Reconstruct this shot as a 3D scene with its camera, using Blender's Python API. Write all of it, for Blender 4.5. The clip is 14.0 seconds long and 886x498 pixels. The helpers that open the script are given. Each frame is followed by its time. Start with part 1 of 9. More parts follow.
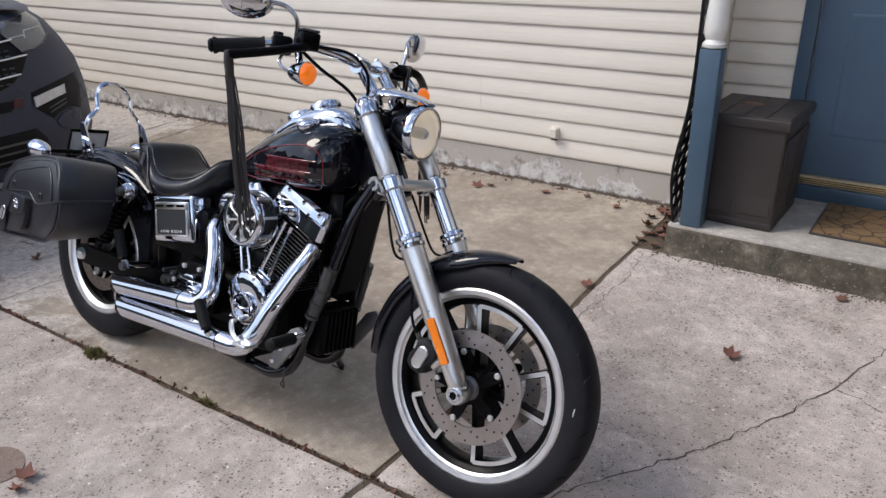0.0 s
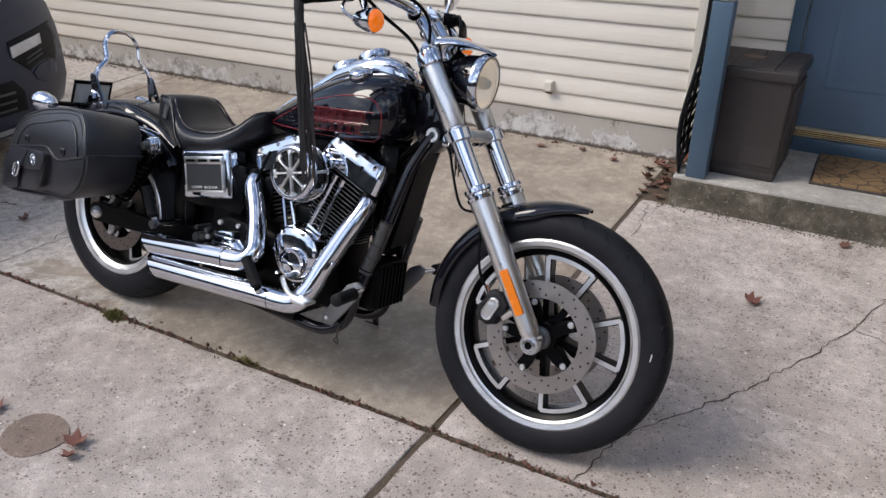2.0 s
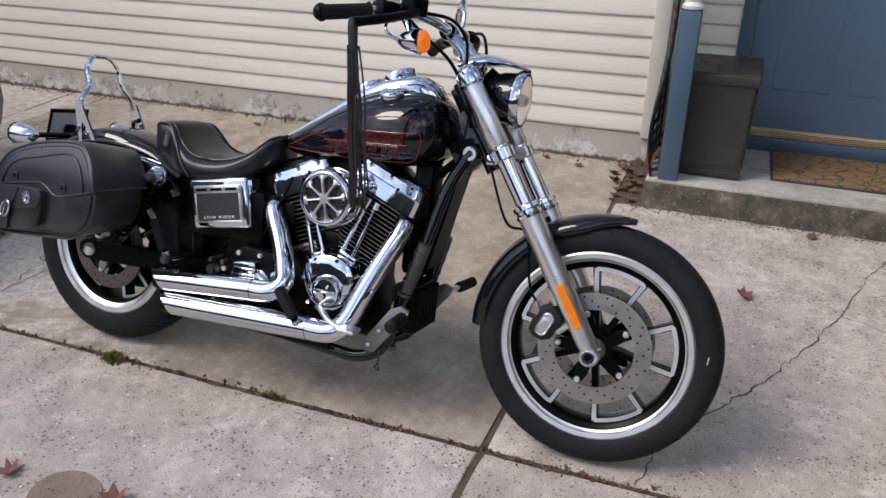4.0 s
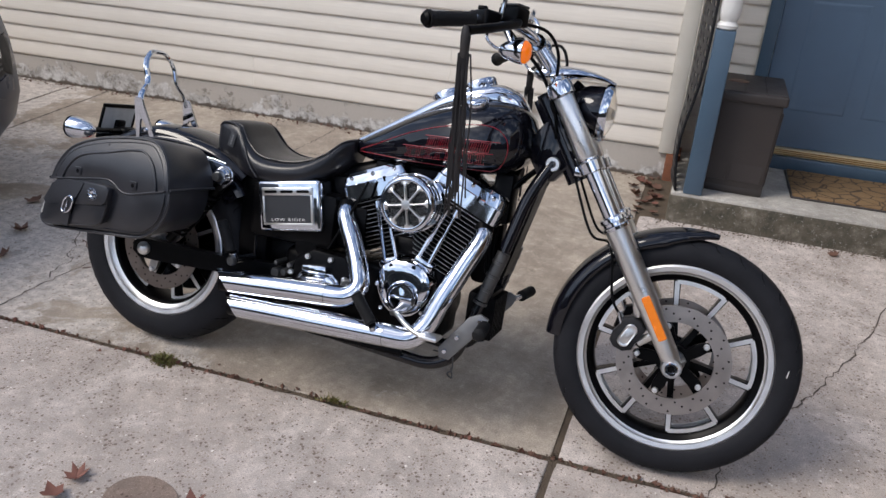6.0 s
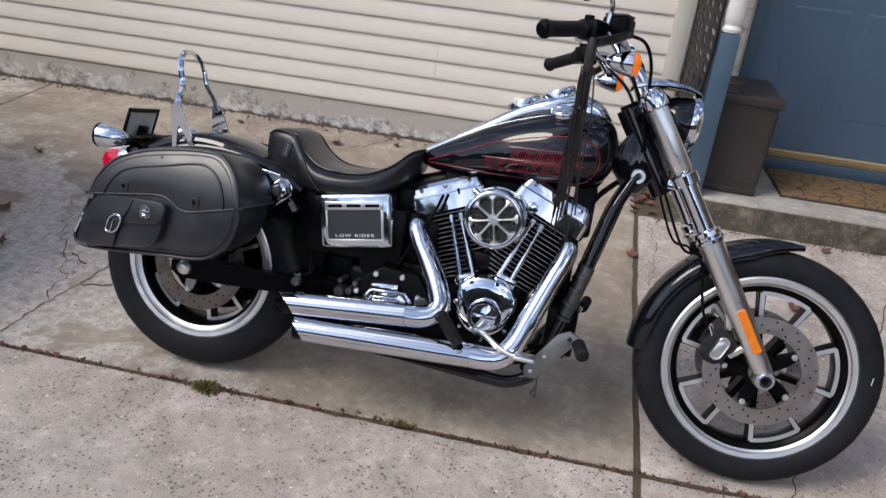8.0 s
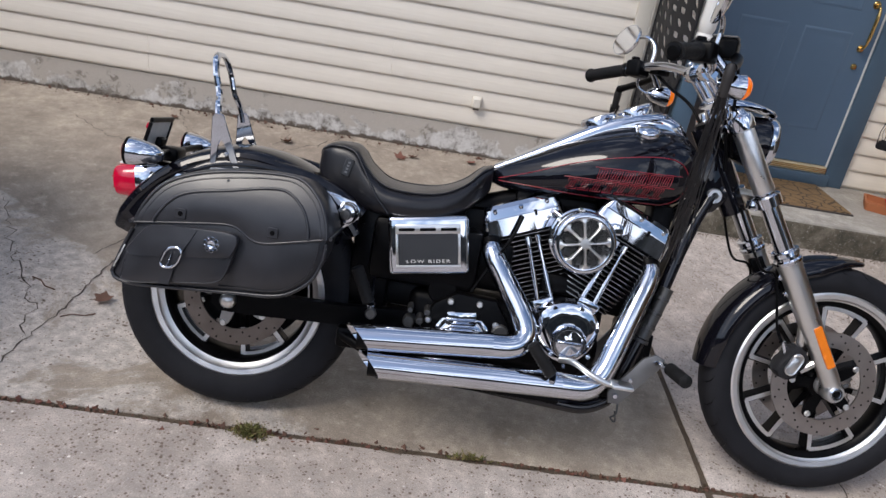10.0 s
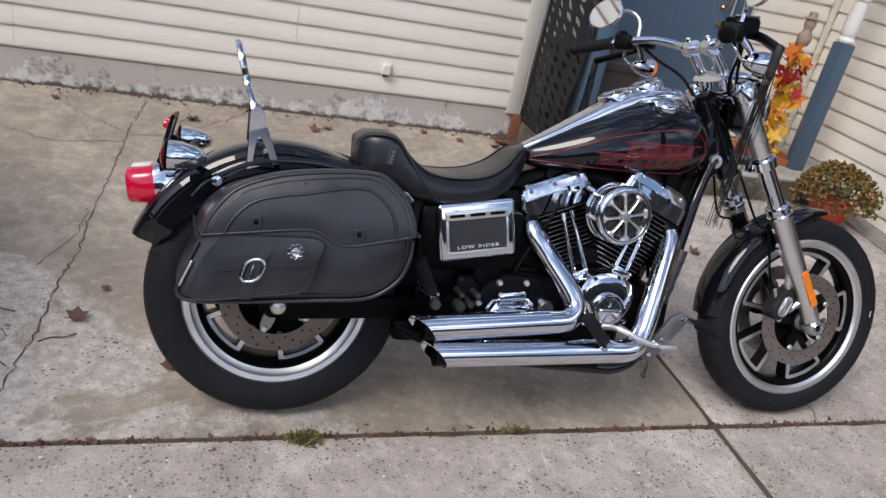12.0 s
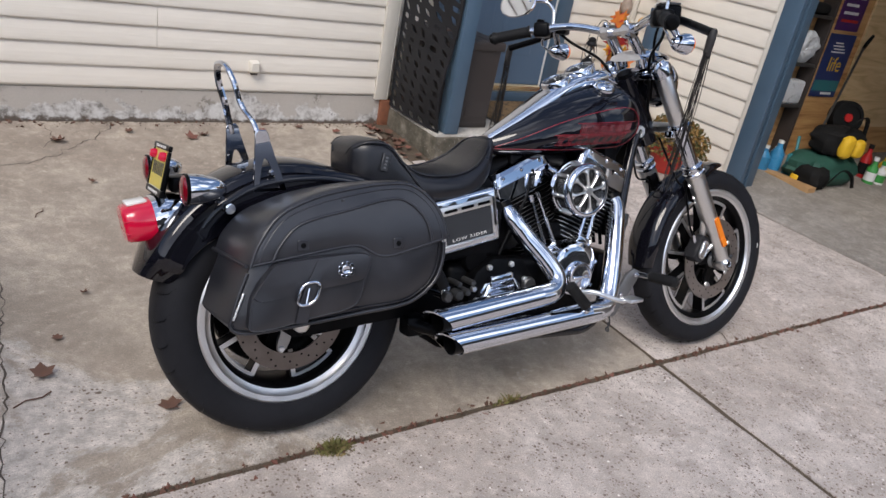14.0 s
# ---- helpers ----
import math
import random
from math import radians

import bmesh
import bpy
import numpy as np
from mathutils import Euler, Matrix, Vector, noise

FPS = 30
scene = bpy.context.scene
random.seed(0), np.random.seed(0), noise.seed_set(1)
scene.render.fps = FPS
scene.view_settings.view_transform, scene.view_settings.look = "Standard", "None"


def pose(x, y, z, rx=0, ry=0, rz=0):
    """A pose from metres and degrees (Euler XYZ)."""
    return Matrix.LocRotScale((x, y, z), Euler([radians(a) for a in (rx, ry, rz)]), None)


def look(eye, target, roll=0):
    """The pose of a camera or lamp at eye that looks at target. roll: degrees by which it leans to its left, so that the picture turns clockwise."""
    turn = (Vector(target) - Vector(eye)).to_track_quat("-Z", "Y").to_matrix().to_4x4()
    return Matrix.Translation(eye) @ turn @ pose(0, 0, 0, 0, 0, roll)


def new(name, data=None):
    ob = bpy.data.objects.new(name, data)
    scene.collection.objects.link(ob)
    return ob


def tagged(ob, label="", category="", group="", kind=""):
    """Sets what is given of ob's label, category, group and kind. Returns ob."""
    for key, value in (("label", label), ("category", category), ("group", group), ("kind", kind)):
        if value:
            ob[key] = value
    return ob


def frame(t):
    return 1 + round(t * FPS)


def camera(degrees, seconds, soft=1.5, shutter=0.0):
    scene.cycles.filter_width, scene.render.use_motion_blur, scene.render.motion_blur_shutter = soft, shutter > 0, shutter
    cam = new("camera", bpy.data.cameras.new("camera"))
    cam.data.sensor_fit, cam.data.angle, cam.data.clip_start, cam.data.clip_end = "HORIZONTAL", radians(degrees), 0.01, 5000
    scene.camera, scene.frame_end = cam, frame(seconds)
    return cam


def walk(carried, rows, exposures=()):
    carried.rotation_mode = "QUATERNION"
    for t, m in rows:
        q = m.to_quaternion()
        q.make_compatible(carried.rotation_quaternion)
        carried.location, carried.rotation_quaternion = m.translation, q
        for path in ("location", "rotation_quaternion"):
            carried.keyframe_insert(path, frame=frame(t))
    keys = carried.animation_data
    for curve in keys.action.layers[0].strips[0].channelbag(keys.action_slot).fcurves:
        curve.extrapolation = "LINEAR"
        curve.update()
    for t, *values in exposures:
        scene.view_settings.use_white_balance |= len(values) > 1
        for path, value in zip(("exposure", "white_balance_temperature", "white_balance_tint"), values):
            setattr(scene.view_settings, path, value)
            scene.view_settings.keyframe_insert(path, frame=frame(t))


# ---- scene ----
cam = camera(60.8, 14.0)
PATH = [
    (0, (2.537, -1.501, 1.414), (1.483, 0.016, 0.647), -0.6),
    (0.5, (2.426, -1.571, 1.413), (1.416, -0.034, 0.629), 0.2),
    (1, (2.347, -1.645, 1.404), (1.376, -0.094, 0.597), 0.9),
    (1.5, (2.312, -1.667, 1.402), (1.383, -0.109, 0.561), 1.0),
    (2, (2.238, -1.683, 1.395), (1.356, -0.112, 0.526), 0.7),
    (2.5, (2.121, -1.66, 1.397), (1.294, -0.068, 0.514), 0.0),
    (5, (1.731, -1.914, 1.427), (1.166, -0.185, 0.596), 2.5),
    (5.5, (1.641, -1.894, 1.415), (1.088, -0.161, 0.583), 3.4),
    (6, (1.555, -1.942, 1.413), (1.01, -0.207, 0.579), 3.8),
    (6.5, (1.45, -1.986, 1.419), (0.937, -0.249, 0.571), 4.0),
    (7, (1.35, -2.014, 1.421), (0.894, -0.266, 0.564), 4.4),
    (7.5, (1.214, -2.003, 1.409), (0.831, -0.236, 0.554), 5.1),
    (8, (1.046, -1.965, 1.409), (0.756, -0.175, 0.565), 6.2),
    (10.5, (0.272, -1.859, 1.369), (0.485, -0.053, 0.535), 10.9),
    (11, (0.109, -1.85, 1.362), (0.441, -0.068, 0.517), 11.4),
    (11.5, (-0.061, -1.863, 1.356), (0.402, -0.116, 0.499), 11.9),
    (12, (-0.187, -1.766, 1.344), (0.419, -0.063, 0.488), 12.3),
    (12.5, (-0.281, -1.674, 1.339), (0.461, -0.023, 0.489), 12.5),
    (13, (-0.444, -1.677, 1.344), (0.427, -0.085, 0.504), 12.2),
    (13.5, (-0.594, -1.676, 1.344), (0.389, -0.144, 0.514), 11.6),
    (14, (-0.694, -1.623, 1.335), (0.385, -0.151, 0.518), 11.0),
]
walk(cam, [(t, look(eye, target, roll)) for t, eye, target, roll in PATH],
     exposures=[(0, 0.58), (2.5, 0.54), (5, 0.52), (8, 0.49), (11, 0.48), (14, 0.58)])

# ---- sky and sun ----
world = bpy.data.worlds.new("sky")
scene.world = world
world.use_nodes = True
wn = world.node_tree
sky = wn.nodes.new("ShaderNodeTexSky")
sky.sky_type = "NISHITA"
sky.sun_disc = False
SUN_EL, SUN_AZ = 48.0, 232.0   # degrees; azimuth clockwise from +y
sky.sun_elevation = radians(SUN_EL)
sky.sun_rotation = radians(SUN_AZ)
sky.air_density, sky.dust_density, sky.ozone_density = 1.0, 1.2, 1.5
tc = wn.nodes.new("ShaderNodeTexCoord")
cl = wn.nodes.new("ShaderNodeTexNoise")
cl.inputs["Scale"].default_value, cl.inputs["Detail"].default_value, cl.inputs["Roughness"].default_value = 3.2, 8.0, 0.62
wn.links.new(tc.outputs["Generated"], cl.inputs["Vector"])
cr = wn.nodes.new("ShaderNodeValToRGB")
cr.color_ramp.elements[0].position, cr.color_ramp.elements[1].position = 0.51, 0.68
side = wn.nodes.new("ShaderNodeSeparateXYZ")
wn.links.new(tc.outputs["Generated"], side.inputs[0])
bank = wn.nodes.new("ShaderNodeMath")   # the cloud thickens towards the sun
bank.operation = "MULTIPLY_ADD"
bank.inputs[1].default_value = -0.045
wn.links.new(side.outputs["Y"], bank.inputs[0])
wn.links.new(cl.outputs["Fac"], bank.inputs[2])
wn.links.new(bank.outputs[0], cr.inputs["Fac"])
cm = wn.nodes.new("ShaderNodeMixRGB")
cm.inputs["Color2"].default_value = (12.6, 13.1, 14.8, 1)
wn.links.new(cr.outputs["Color"], cm.inputs["Fac"])
wn.links.new(sky.outputs["Color"], cm.inputs["Color1"])
bg = wn.nodes["Background"]
bg.inputs["Strength"].default_value = 0.112
wn.links.new(cm.outputs["Color"], bg.inputs["Color"])
sun = new("sun", bpy.data.lights.new("sun", "SUN"))
sun.data.energy, sun.data.angle, sun.data.color = 1.5, radians(25), (1.0, 0.925, 0.845)
sun_dir = Vector((math.sin(radians(SUN_AZ)) * math.cos(radians(SUN_EL)), math.cos(radians(SUN_AZ)) * math.cos(radians(SUN_EL)), math.sin(radians(SUN_EL))))
sun.matrix_world = look(sun_dir * 20, (0, 0, 0))


# ---- materials ----
def principled(name, rgb, rough=0.5, metal=0.0, coat=0.0, ior=1.5):
    m = bpy.data.materials.new(name)
    m.use_nodes = True
    b = m.node_tree.nodes["Principled BSDF"]
    b.inputs["Base Color"].default_value = (*rgb, 1)
    b.inputs["Roughness"].default_value, b.inputs["Metallic"].default_value = rough, metal
    b.inputs["Coat Weight"].default_value, b.inputs["Coat Roughness"].default_value = coat, 0.03
    b.inputs["IOR"].default_value = ior
    return m, b, m.node_tree


def node(nt, kind, **inputs):
    n = nt.nodes.new(kind)
    for k, v in inputs.items():
        n.inputs[k.replace("_", " ")].default_value = v
    return n


def ramp(nt, fac, stops):
    n = nt.nodes.new("ShaderNodeValToRGB")
    e = n.color_ramp.elements
    while len(e) < len(stops):
        e.new(0.5)
    for el, (p, c) in zip(e, stops):
        el.position, el.color = p, (*c, 1) if len(c) == 3 else c
    nt.links.new(fac, n.inputs["Fac"])
    return n.outputs["Color"]


def grey(*v):
    return [(p, (c, c, c)) for p, c in v]


def noise_tex(nt, scale, detail=5.0, rough=0.55, coord="Object", distort=0.0):
    t = nt.nodes.new("ShaderNodeTexCoord")
    n = node(nt, "ShaderNodeTexNoise", Scale=scale, Detail=detail, Roughness=rough, Distortion=distort)
    nt.links.new(t.outputs[coord], n.inputs["Vector"])
    return n.outputs["Fac"]


def voronoi(nt, scale, feature="F1"):
    t = nt.nodes.new("ShaderNodeTexCoord")
    n = node(nt, "ShaderNodeTexVoronoi", Scale=scale)
    n.feature = feature
    nt.links.new(t.outputs["Object"], n.inputs["Vector"])
    return n.outputs


def mix(nt, fac, a, b, kind="MIX"):
    n = nt.nodes.new("ShaderNodeMixRGB")
    n.blend_type = kind
    for sock, v in (("Fac", fac), ("Color1", a), ("Color2", b)):
        if hasattr(v, "links"):
            nt.links.new(v, n.inputs[sock])
        else:
            n.inputs[sock].default_value = v if sock == "Fac" else (*v, 1)
    return n.outputs["Color"]


def bump(nt, b, height, strength=0.3, dist=0.003):
    n = node(nt, "ShaderNodeBump", Strength=strength, Distance=dist)
    nt.links.new(height, n.inputs["Height"])
    nt.links.new(n.outputs["Normal"], b.inputs["Normal"])


def worn(name, rgb, rough, spread=0.25, scale=12.0, fine=120.0, strength=0.15, metal=0.0, coat=0.0, dist=0.001):
    """A surface with a broad and a fine variation of colour and gloss, and a fine relief."""
    m, b, nt = principled(name, rgb, rough, metal, coat)
    broad, small = noise_tex(nt, scale), noise_tex(nt, fine, 3.0)
    lo, hi = [c * (1 - spread) for c in rgb], [min(1, c * (1 + spread)) for c in rgb]
    c = mix(nt, small, ramp(nt, broad, [(0.3, lo), (0.7, hi)]), rgb)
    nt.links.new(c, b.inputs["Base Color"])
    nt.links.new(ramp(nt, broad, grey((0.3, max(0.02, rough * 0.8)), (0.7, min(1, rough * 1.2)))), b.inputs["Roughness"])
    bump(nt, b, small, strength, dist)
    if metal == 0.0 and max(rgb) < 0.03:
        b.inputs["Specular IOR Level"].default_value = 0.10
    return m


def scaled_skin(nt):
    """Where the drive's smooth skin has come off: towards the street end, with ragged edges."""
    t = nt.nodes.new("ShaderNodeTexCoord")
    sep = nt.nodes.new("ShaderNodeSeparateXYZ")
    nt.links.new(t.outputs["Object"], sep.inputs[0])
    total = noise_tex(nt, 1.7, 9.0, 0.66, distort=0.5)
    for axis_name, weight in (("X", -0.16), ("Y", -0.17)):
        add = nt.nodes.new("ShaderNodeMath")
        add.operation = "MULTIPLY_ADD"
        add.inputs[1].default_value = weight
        nt.links.new(sep.outputs[axis_name], add.inputs[0])
        nt.links.new(total, add.inputs[2])
        total = add.outputs[0]
    return ramp(nt, total, grey((0.545, 0.0), (0.595, 1.0)))


def concrete(name, base, speck, cover, pebble, tan, bare=None):
    """Old concrete: stained patches, a gritty skin, and pale and dark stones standing in it; bare where the skin is off."""
    m, b, nt = principled(name, base, 0.9)
    b.inputs["Specular IOR Level"].default_value = 0.3
    broad, mid, fine = noise_tex(nt, 0.75, 7.0, 0.62, distort=0.4), noise_tex(nt, 6.0, 7.0, 0.7), noise_tex(nt, 210.0, 4.0, 0.75)
    mid2 = noise_tex(nt, 26.0, 6.0, 0.7)
    c = mix(nt, ramp(nt, broad, grey((0.42, 0.0), (0.58, 1.0))), base, tan)
    c = mix(nt, ramp(nt, mid, grey((0.33, 0.80), (0.60, 0.0))), c, [v * 0.56 for v in tan])
    scale_off = noise_tex(nt, 2.3, 9.0, 0.74, distort=0.3)
    c = mix(nt, ramp(nt, scale_off, grey((0.53, 0.0), (0.60, 0.55))), c, [min(0.85, v * 1.22) for v in base])
    c = mix(nt, ramp(nt, scale_off, grey((0.36, 0.6), (0.44, 0.0))), c, [v * 0.66 for v in tan])
    c = mix(nt, ramp(nt, mid2, grey((0.36, 0.55), (0.55, 0.0))), c, [v * 0.62 for v in base])
    c = mix(nt, ramp(nt, mid2, grey((0.56, 0.0), (0.74, 0.7))), c, [min(0.85, v * 1.32) for v in base])
    c = mix(nt, ramp(nt, fine, grey((0.34, 0.75), (0.52, 0.0))), c, [v * 0.45 for v in base])
    c = mix(nt, ramp(nt, fine, grey((0.58, 0.0), (0.72, 0.6))), c, [min(0.9, v * 1.45) for v in base])
    skin = None
    if bare:
        skin = scaled_skin(nt)
        rough_c = mix(nt, ramp(nt, mid2, grey((0.35, 0.0), (0.65, 1.0))), [v * 0.62 for v in bare], [min(0.85, v * 1.22) for v in bare])
        rough_c = mix(nt, ramp(nt, fine, grey((0.36, 0.7), (0.54, 0.0))), rough_c, [v * 0.5 for v in bare])
        c = mix(nt, skin, c, rough_c)
    heights = []
    for scale, cov, dark in ((pebble, cover, 1.0), (pebble * 0.62, cover * 0.95, 0.75), (pebble * 0.33, cover * 0.45, 0.62)):
        v = voronoi(nt, scale)
        warp = nt.nodes.new("ShaderNodeMath")
        warp.operation = "ADD"
        nt.links.new(v["Distance"], warp.inputs[0])
        nt.links.new(ramp(nt, mid, grey((0.30, 0.0), (0.70, 0.22))), warp.inputs[1])
        soft = ramp(nt, warp.outputs[0], grey((max(0.01, cov - 0.05), 1.0), (cov + 0.05, 0.0)))
        if skin:
            more = ramp(nt, warp.outputs[0], grey((cov + 0.07, 1.0), (cov + 0.16, 0.0)))
            soft = mix(nt, skin, soft, more)
        tone = mix(nt, ramp(nt, v["Color"], grey((0.84, 0.0), (0.88, 1.0))), [q * dark for q in speck], [min(0.8, q * 1.35) for q in base])
        c = mix(nt, soft, c, tone)
        heights.append(soft)
    nt.links.new(c, b.inputs["Base Color"])
    bump(nt, b, mix(nt, 0.35, fine, heights[0]), 0.55, 0.003)
    return m


M_SLAB = concrete("aggregate concrete", (0.63, 0.562, 0.517), (0.245, 0.19, 0.155), 0.31, 85.0, (0.53, 0.455, 0.40))
M_SLAB2 = concrete("smooth tan concrete", (0.485, 0.420, 0.346), (0.23, 0.175, 0.14), 0.15, 75.0, (0.365, 0.30, 0.245), (0.585, 0.530, 0.478))
M_APRON = concrete("pale floor concrete", (0.36, 0.33, 0.30), (0.2, 0.17, 0.15), 0.10, 70.0, (0.33, 0.30, 0.26))
M_PORCH = concrete("porch concrete", (0.56, 0.535, 0.49), (0.25, 0.23, 0.2), 0.12, 60.0, (0.40, 0.37, 0.33))


def mossy():
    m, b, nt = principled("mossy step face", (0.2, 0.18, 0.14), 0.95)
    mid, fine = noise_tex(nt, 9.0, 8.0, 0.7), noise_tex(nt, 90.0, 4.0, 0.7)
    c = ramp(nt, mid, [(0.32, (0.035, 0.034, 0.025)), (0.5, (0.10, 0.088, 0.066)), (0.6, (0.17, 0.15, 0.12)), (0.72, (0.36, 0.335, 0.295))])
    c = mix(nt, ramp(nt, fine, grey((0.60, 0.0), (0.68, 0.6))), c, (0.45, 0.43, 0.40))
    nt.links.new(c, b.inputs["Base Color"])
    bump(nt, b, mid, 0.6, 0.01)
    return m


M_STEP = mossy()


def foundation_mat():
    m, b, nt = principled("peeling painted block", (0.5, 0.46, 0.4), 0.9)
    big, mid, fine = noise_tex(nt, 3.6, 9.0, 0.70), noise_tex(nt, 17.0, 8.0, 0.72), noise_tex(nt, 110.0, 3.0)
    paint = mix(nt, fine, (0.53, 0.49, 0.44), (0.45, 0.415, 0.37))
    paint = mix(nt, ramp(nt, big, grey((0.40, 0.5), (0.55, 0.0))), paint, (0.42, 0.385, 0.34))
    bare = ramp(nt, mid, [(0.36, (0.22, 0.205, 0.185)), (0.46, (0.47, 0.45, 0.425)), (0.55, (0.63, 0.615, 0.59)), (0.68, (0.73, 0.72, 0.70))])
    t = nt.nodes.new("ShaderNodeTexCoord")
    sep = nt.nodes.new("ShaderNodeSeparateXYZ")
    nt.links.new(t.outputs["Object"], sep.inputs[0])

    def above(noise_out, weight):
        add = nt.nodes.new("ShaderNodeMath")
        add.operation = "MULTIPLY_ADD"
        add.inputs[1].default_value = weight
        nt.links.new(noise_out, add.inputs[0])
        nt.links.new(sep.outputs["Z"], add.inputs[2])
        return add.outputs[0]

    c = mix(nt, ramp(nt, above(big, 0.62), grey((0.470, 1.0), (0.486, 0.0))), paint, bare)
    c = mix(nt, ramp(nt, mid, grey((0.66, 0.0), (0.68, 0.9))), c, (0.17, 0.155, 0.14))
    c = mix(nt, ramp(nt, above(mid, 0.10), grey((0.146, 1.0), (0.160, 0.0))), c, (0.13, 0.105, 0.085))
    chip = mix(nt, ramp(nt, noise_tex(nt, 4.0, 3.0), grey((0.57, 0.0), (0.62, 1.0))), (0, 0, 0), ramp(nt, noise_tex(nt, 34.0, 7.0, 0.7), grey((0.49, 0.0), (0.52, 0.9))))
    c = mix(nt, chip, c, (0.24, 0.215, 0.185))
    nt.links.new(c, b.inputs["Base Color"])
    bump(nt, b, mid, 0.5, 0.006)
    return m


M_FOUND = foundation_mat()


def siding_mat():
    m, b, nt = principled("cream vinyl siding", (0.66, 0.60, 0.485), 0.5)
    t = nt.nodes.new("ShaderNodeTexCoord")
    mp = nt.nodes.new("ShaderNodeMapping")
    mp.inputs["Scale"].default_value = (1.0, 1.0, 14.0)
    nt.links.new(t.outputs["Object"], mp.inputs["Vector"])
    n = node(nt, "ShaderNodeTexNoise", Scale=6.0, Detail=6.0)
    nt.links.new(mp.outputs[0], n.inputs["Vector"])
    broad = noise_tex(nt, 1.1, 4.0)
    c = mix(nt, ramp(nt, n.outputs["Fac"], grey((0.35, 0.0), (0.7, 0.6))), (0.80, 0.742, 0.655), (0.725, 0.670, 0.588))
    c = mix(nt, ramp(nt, broad, grey((0.4, 0.0), (0.75, 0.5))), c, (0.69, 0.632, 0.545))
    nt.links.new(c, b.inputs["Base Color"])
    bump(nt, b, n.outputs["Fac"], 0.08, 0.002)
    return m


M_SIDING = siding_mat()
M_TRIM = worn("cream trim", (0.72, 0.68, 0.60), 0.45, 0.08, 5.0, 60.0, 0.05)
M_BLUE = worn("slate blue paint", (0.066, 0.112, 0.165), 0.38, 0.15, 5.0, 70.0, 0.12)
M_DOOR = worn("blue door paint", (0.088, 0.142, 0.215), 0.4, 0.10, 3.0, 140.0, 0.12)
M_WHITE = worn("white paint", (0.75, 0.74, 0.71), 0.4, 0.06, 8.0, 80.0, 0.05)
M_BRASS = principled("polished brass", (0.75, 0.52, 0.2), 0.2, 1.0)[0]
M_BROWN = worn("dark brown resin", (0.042, 0.035, 0.033), 0.5, 0.2, 7.0, 45.0, 0.25)
M_MEDAL = worn("bronze medallion", (0.16, 0.10, 0.075), 0.45, 0.4, 60.0, 200.0, 0.3, 0.6)
M_BLACKMETAL = worn("black screen metal", (0.018, 0.018, 0.02), 0.42, 0.3, 9.0, 100.0, 0.1)
M_DIRT = worn("joint dirt", (0.115, 0.086, 0.060), 0.95, 0.5, 20.0, 180.0, 0.9, dist=0.01)
M_RUST = worn("rusty brick", (0.22, 0.085, 0.045), 0.9, 0.4, 30.0, 120.0, 0.6, dist=0.006)
M_WEATHER = worn("weather strip", (0.44, 0.37, 0.25), 0.45, 0.2, 20.0, 100.0, 0.1)
M_CRACK = worn("dark crack", (0.085, 0.068, 0.055), 0.95, 0.4, 40.0, 200.0, 0.4)


def mat_rug():
    m, b, nt = principled("coir mat", (0.3, 0.19, 0.09), 0.95)
    v, fine = voronoi(nt, 13.0, "DISTANCE_TO_EDGE"), noise_tex(nt, 300.0, 3.0)
    c = mix(nt, ramp(nt, v["Distance"], grey((0.02, 1.0), (0.06, 0.0))), mix(nt, fine, (0.29, 0.185, 0.09), (0.17, 0.105, 0.05)), (0.075, 0.052, 0.034))
    nt.links.new(c, b.inputs["Base Color"])
    bump(nt, b, fine, 0.9, 0.006)
    return m


M_MAT = mat_rug()


# ---- mesh helpers ----
def finish(name, bm, material, parent=None, sharp=35):
    me = bpy.data.meshes.new(name)
    bmesh.ops.recalc_face_normals(bm, faces=bm.faces[:])
    bm.to_mesh(me)
    bm.free()
    me.materials.append(material)
    if sharp:
        me.shade_smooth()
        me.set_sharp_from_angle(angle=radians(sharp))
    ob = new(name, me)
    ob.parent = parent
    return ob


def part(name, bm, material, parent, label="", sharp=35):
    ob = finish(name, bm, material, parent, sharp)
    return tagged(ob, label) if label else ob


def thing(name, label, category, group="", kind="", m=None):
    ob = new(name)
    ob.empty_display_size = 0.05
    if m is not None:
        ob.matrix_world = m
    return tagged(ob, label, category, group, kind)


def add_box(bm, x0, x1, y0, y1, z0, z1, bevel=0.0, seg=2, m=None):
    made = bmesh.ops.create_cube(bm, size=1.0)["verts"]
    for v in made:
        v.co = Vector((x0 + (v.co.x + 0.5) * (x1 - x0), y0 + (v.co.y + 0.5) * (y1 - y0), z0 + (v.co.z + 0.5) * (z1 - z0)))
    if bevel:
        edges = list({e for v in made for e in v.link_edges})
        out = bmesh.ops.bevel(bm, geom=edges, offset=bevel, segments=seg, affect="EDGES", profile=0.5)
        made = list({v for f in out["faces"] for v in f.verts} | {v for v in made if v.is_valid})
    if m is not None:
        bmesh.ops.transform(bm, matrix=m, verts=made)
    return bm


def box(x0, x1, y0, y1, z0, z1, bevel=0.0, seg=2, m=None):
    return add_box(bmesh.new(), x0, x1, y0, y1, z0, z1, bevel, seg, m)


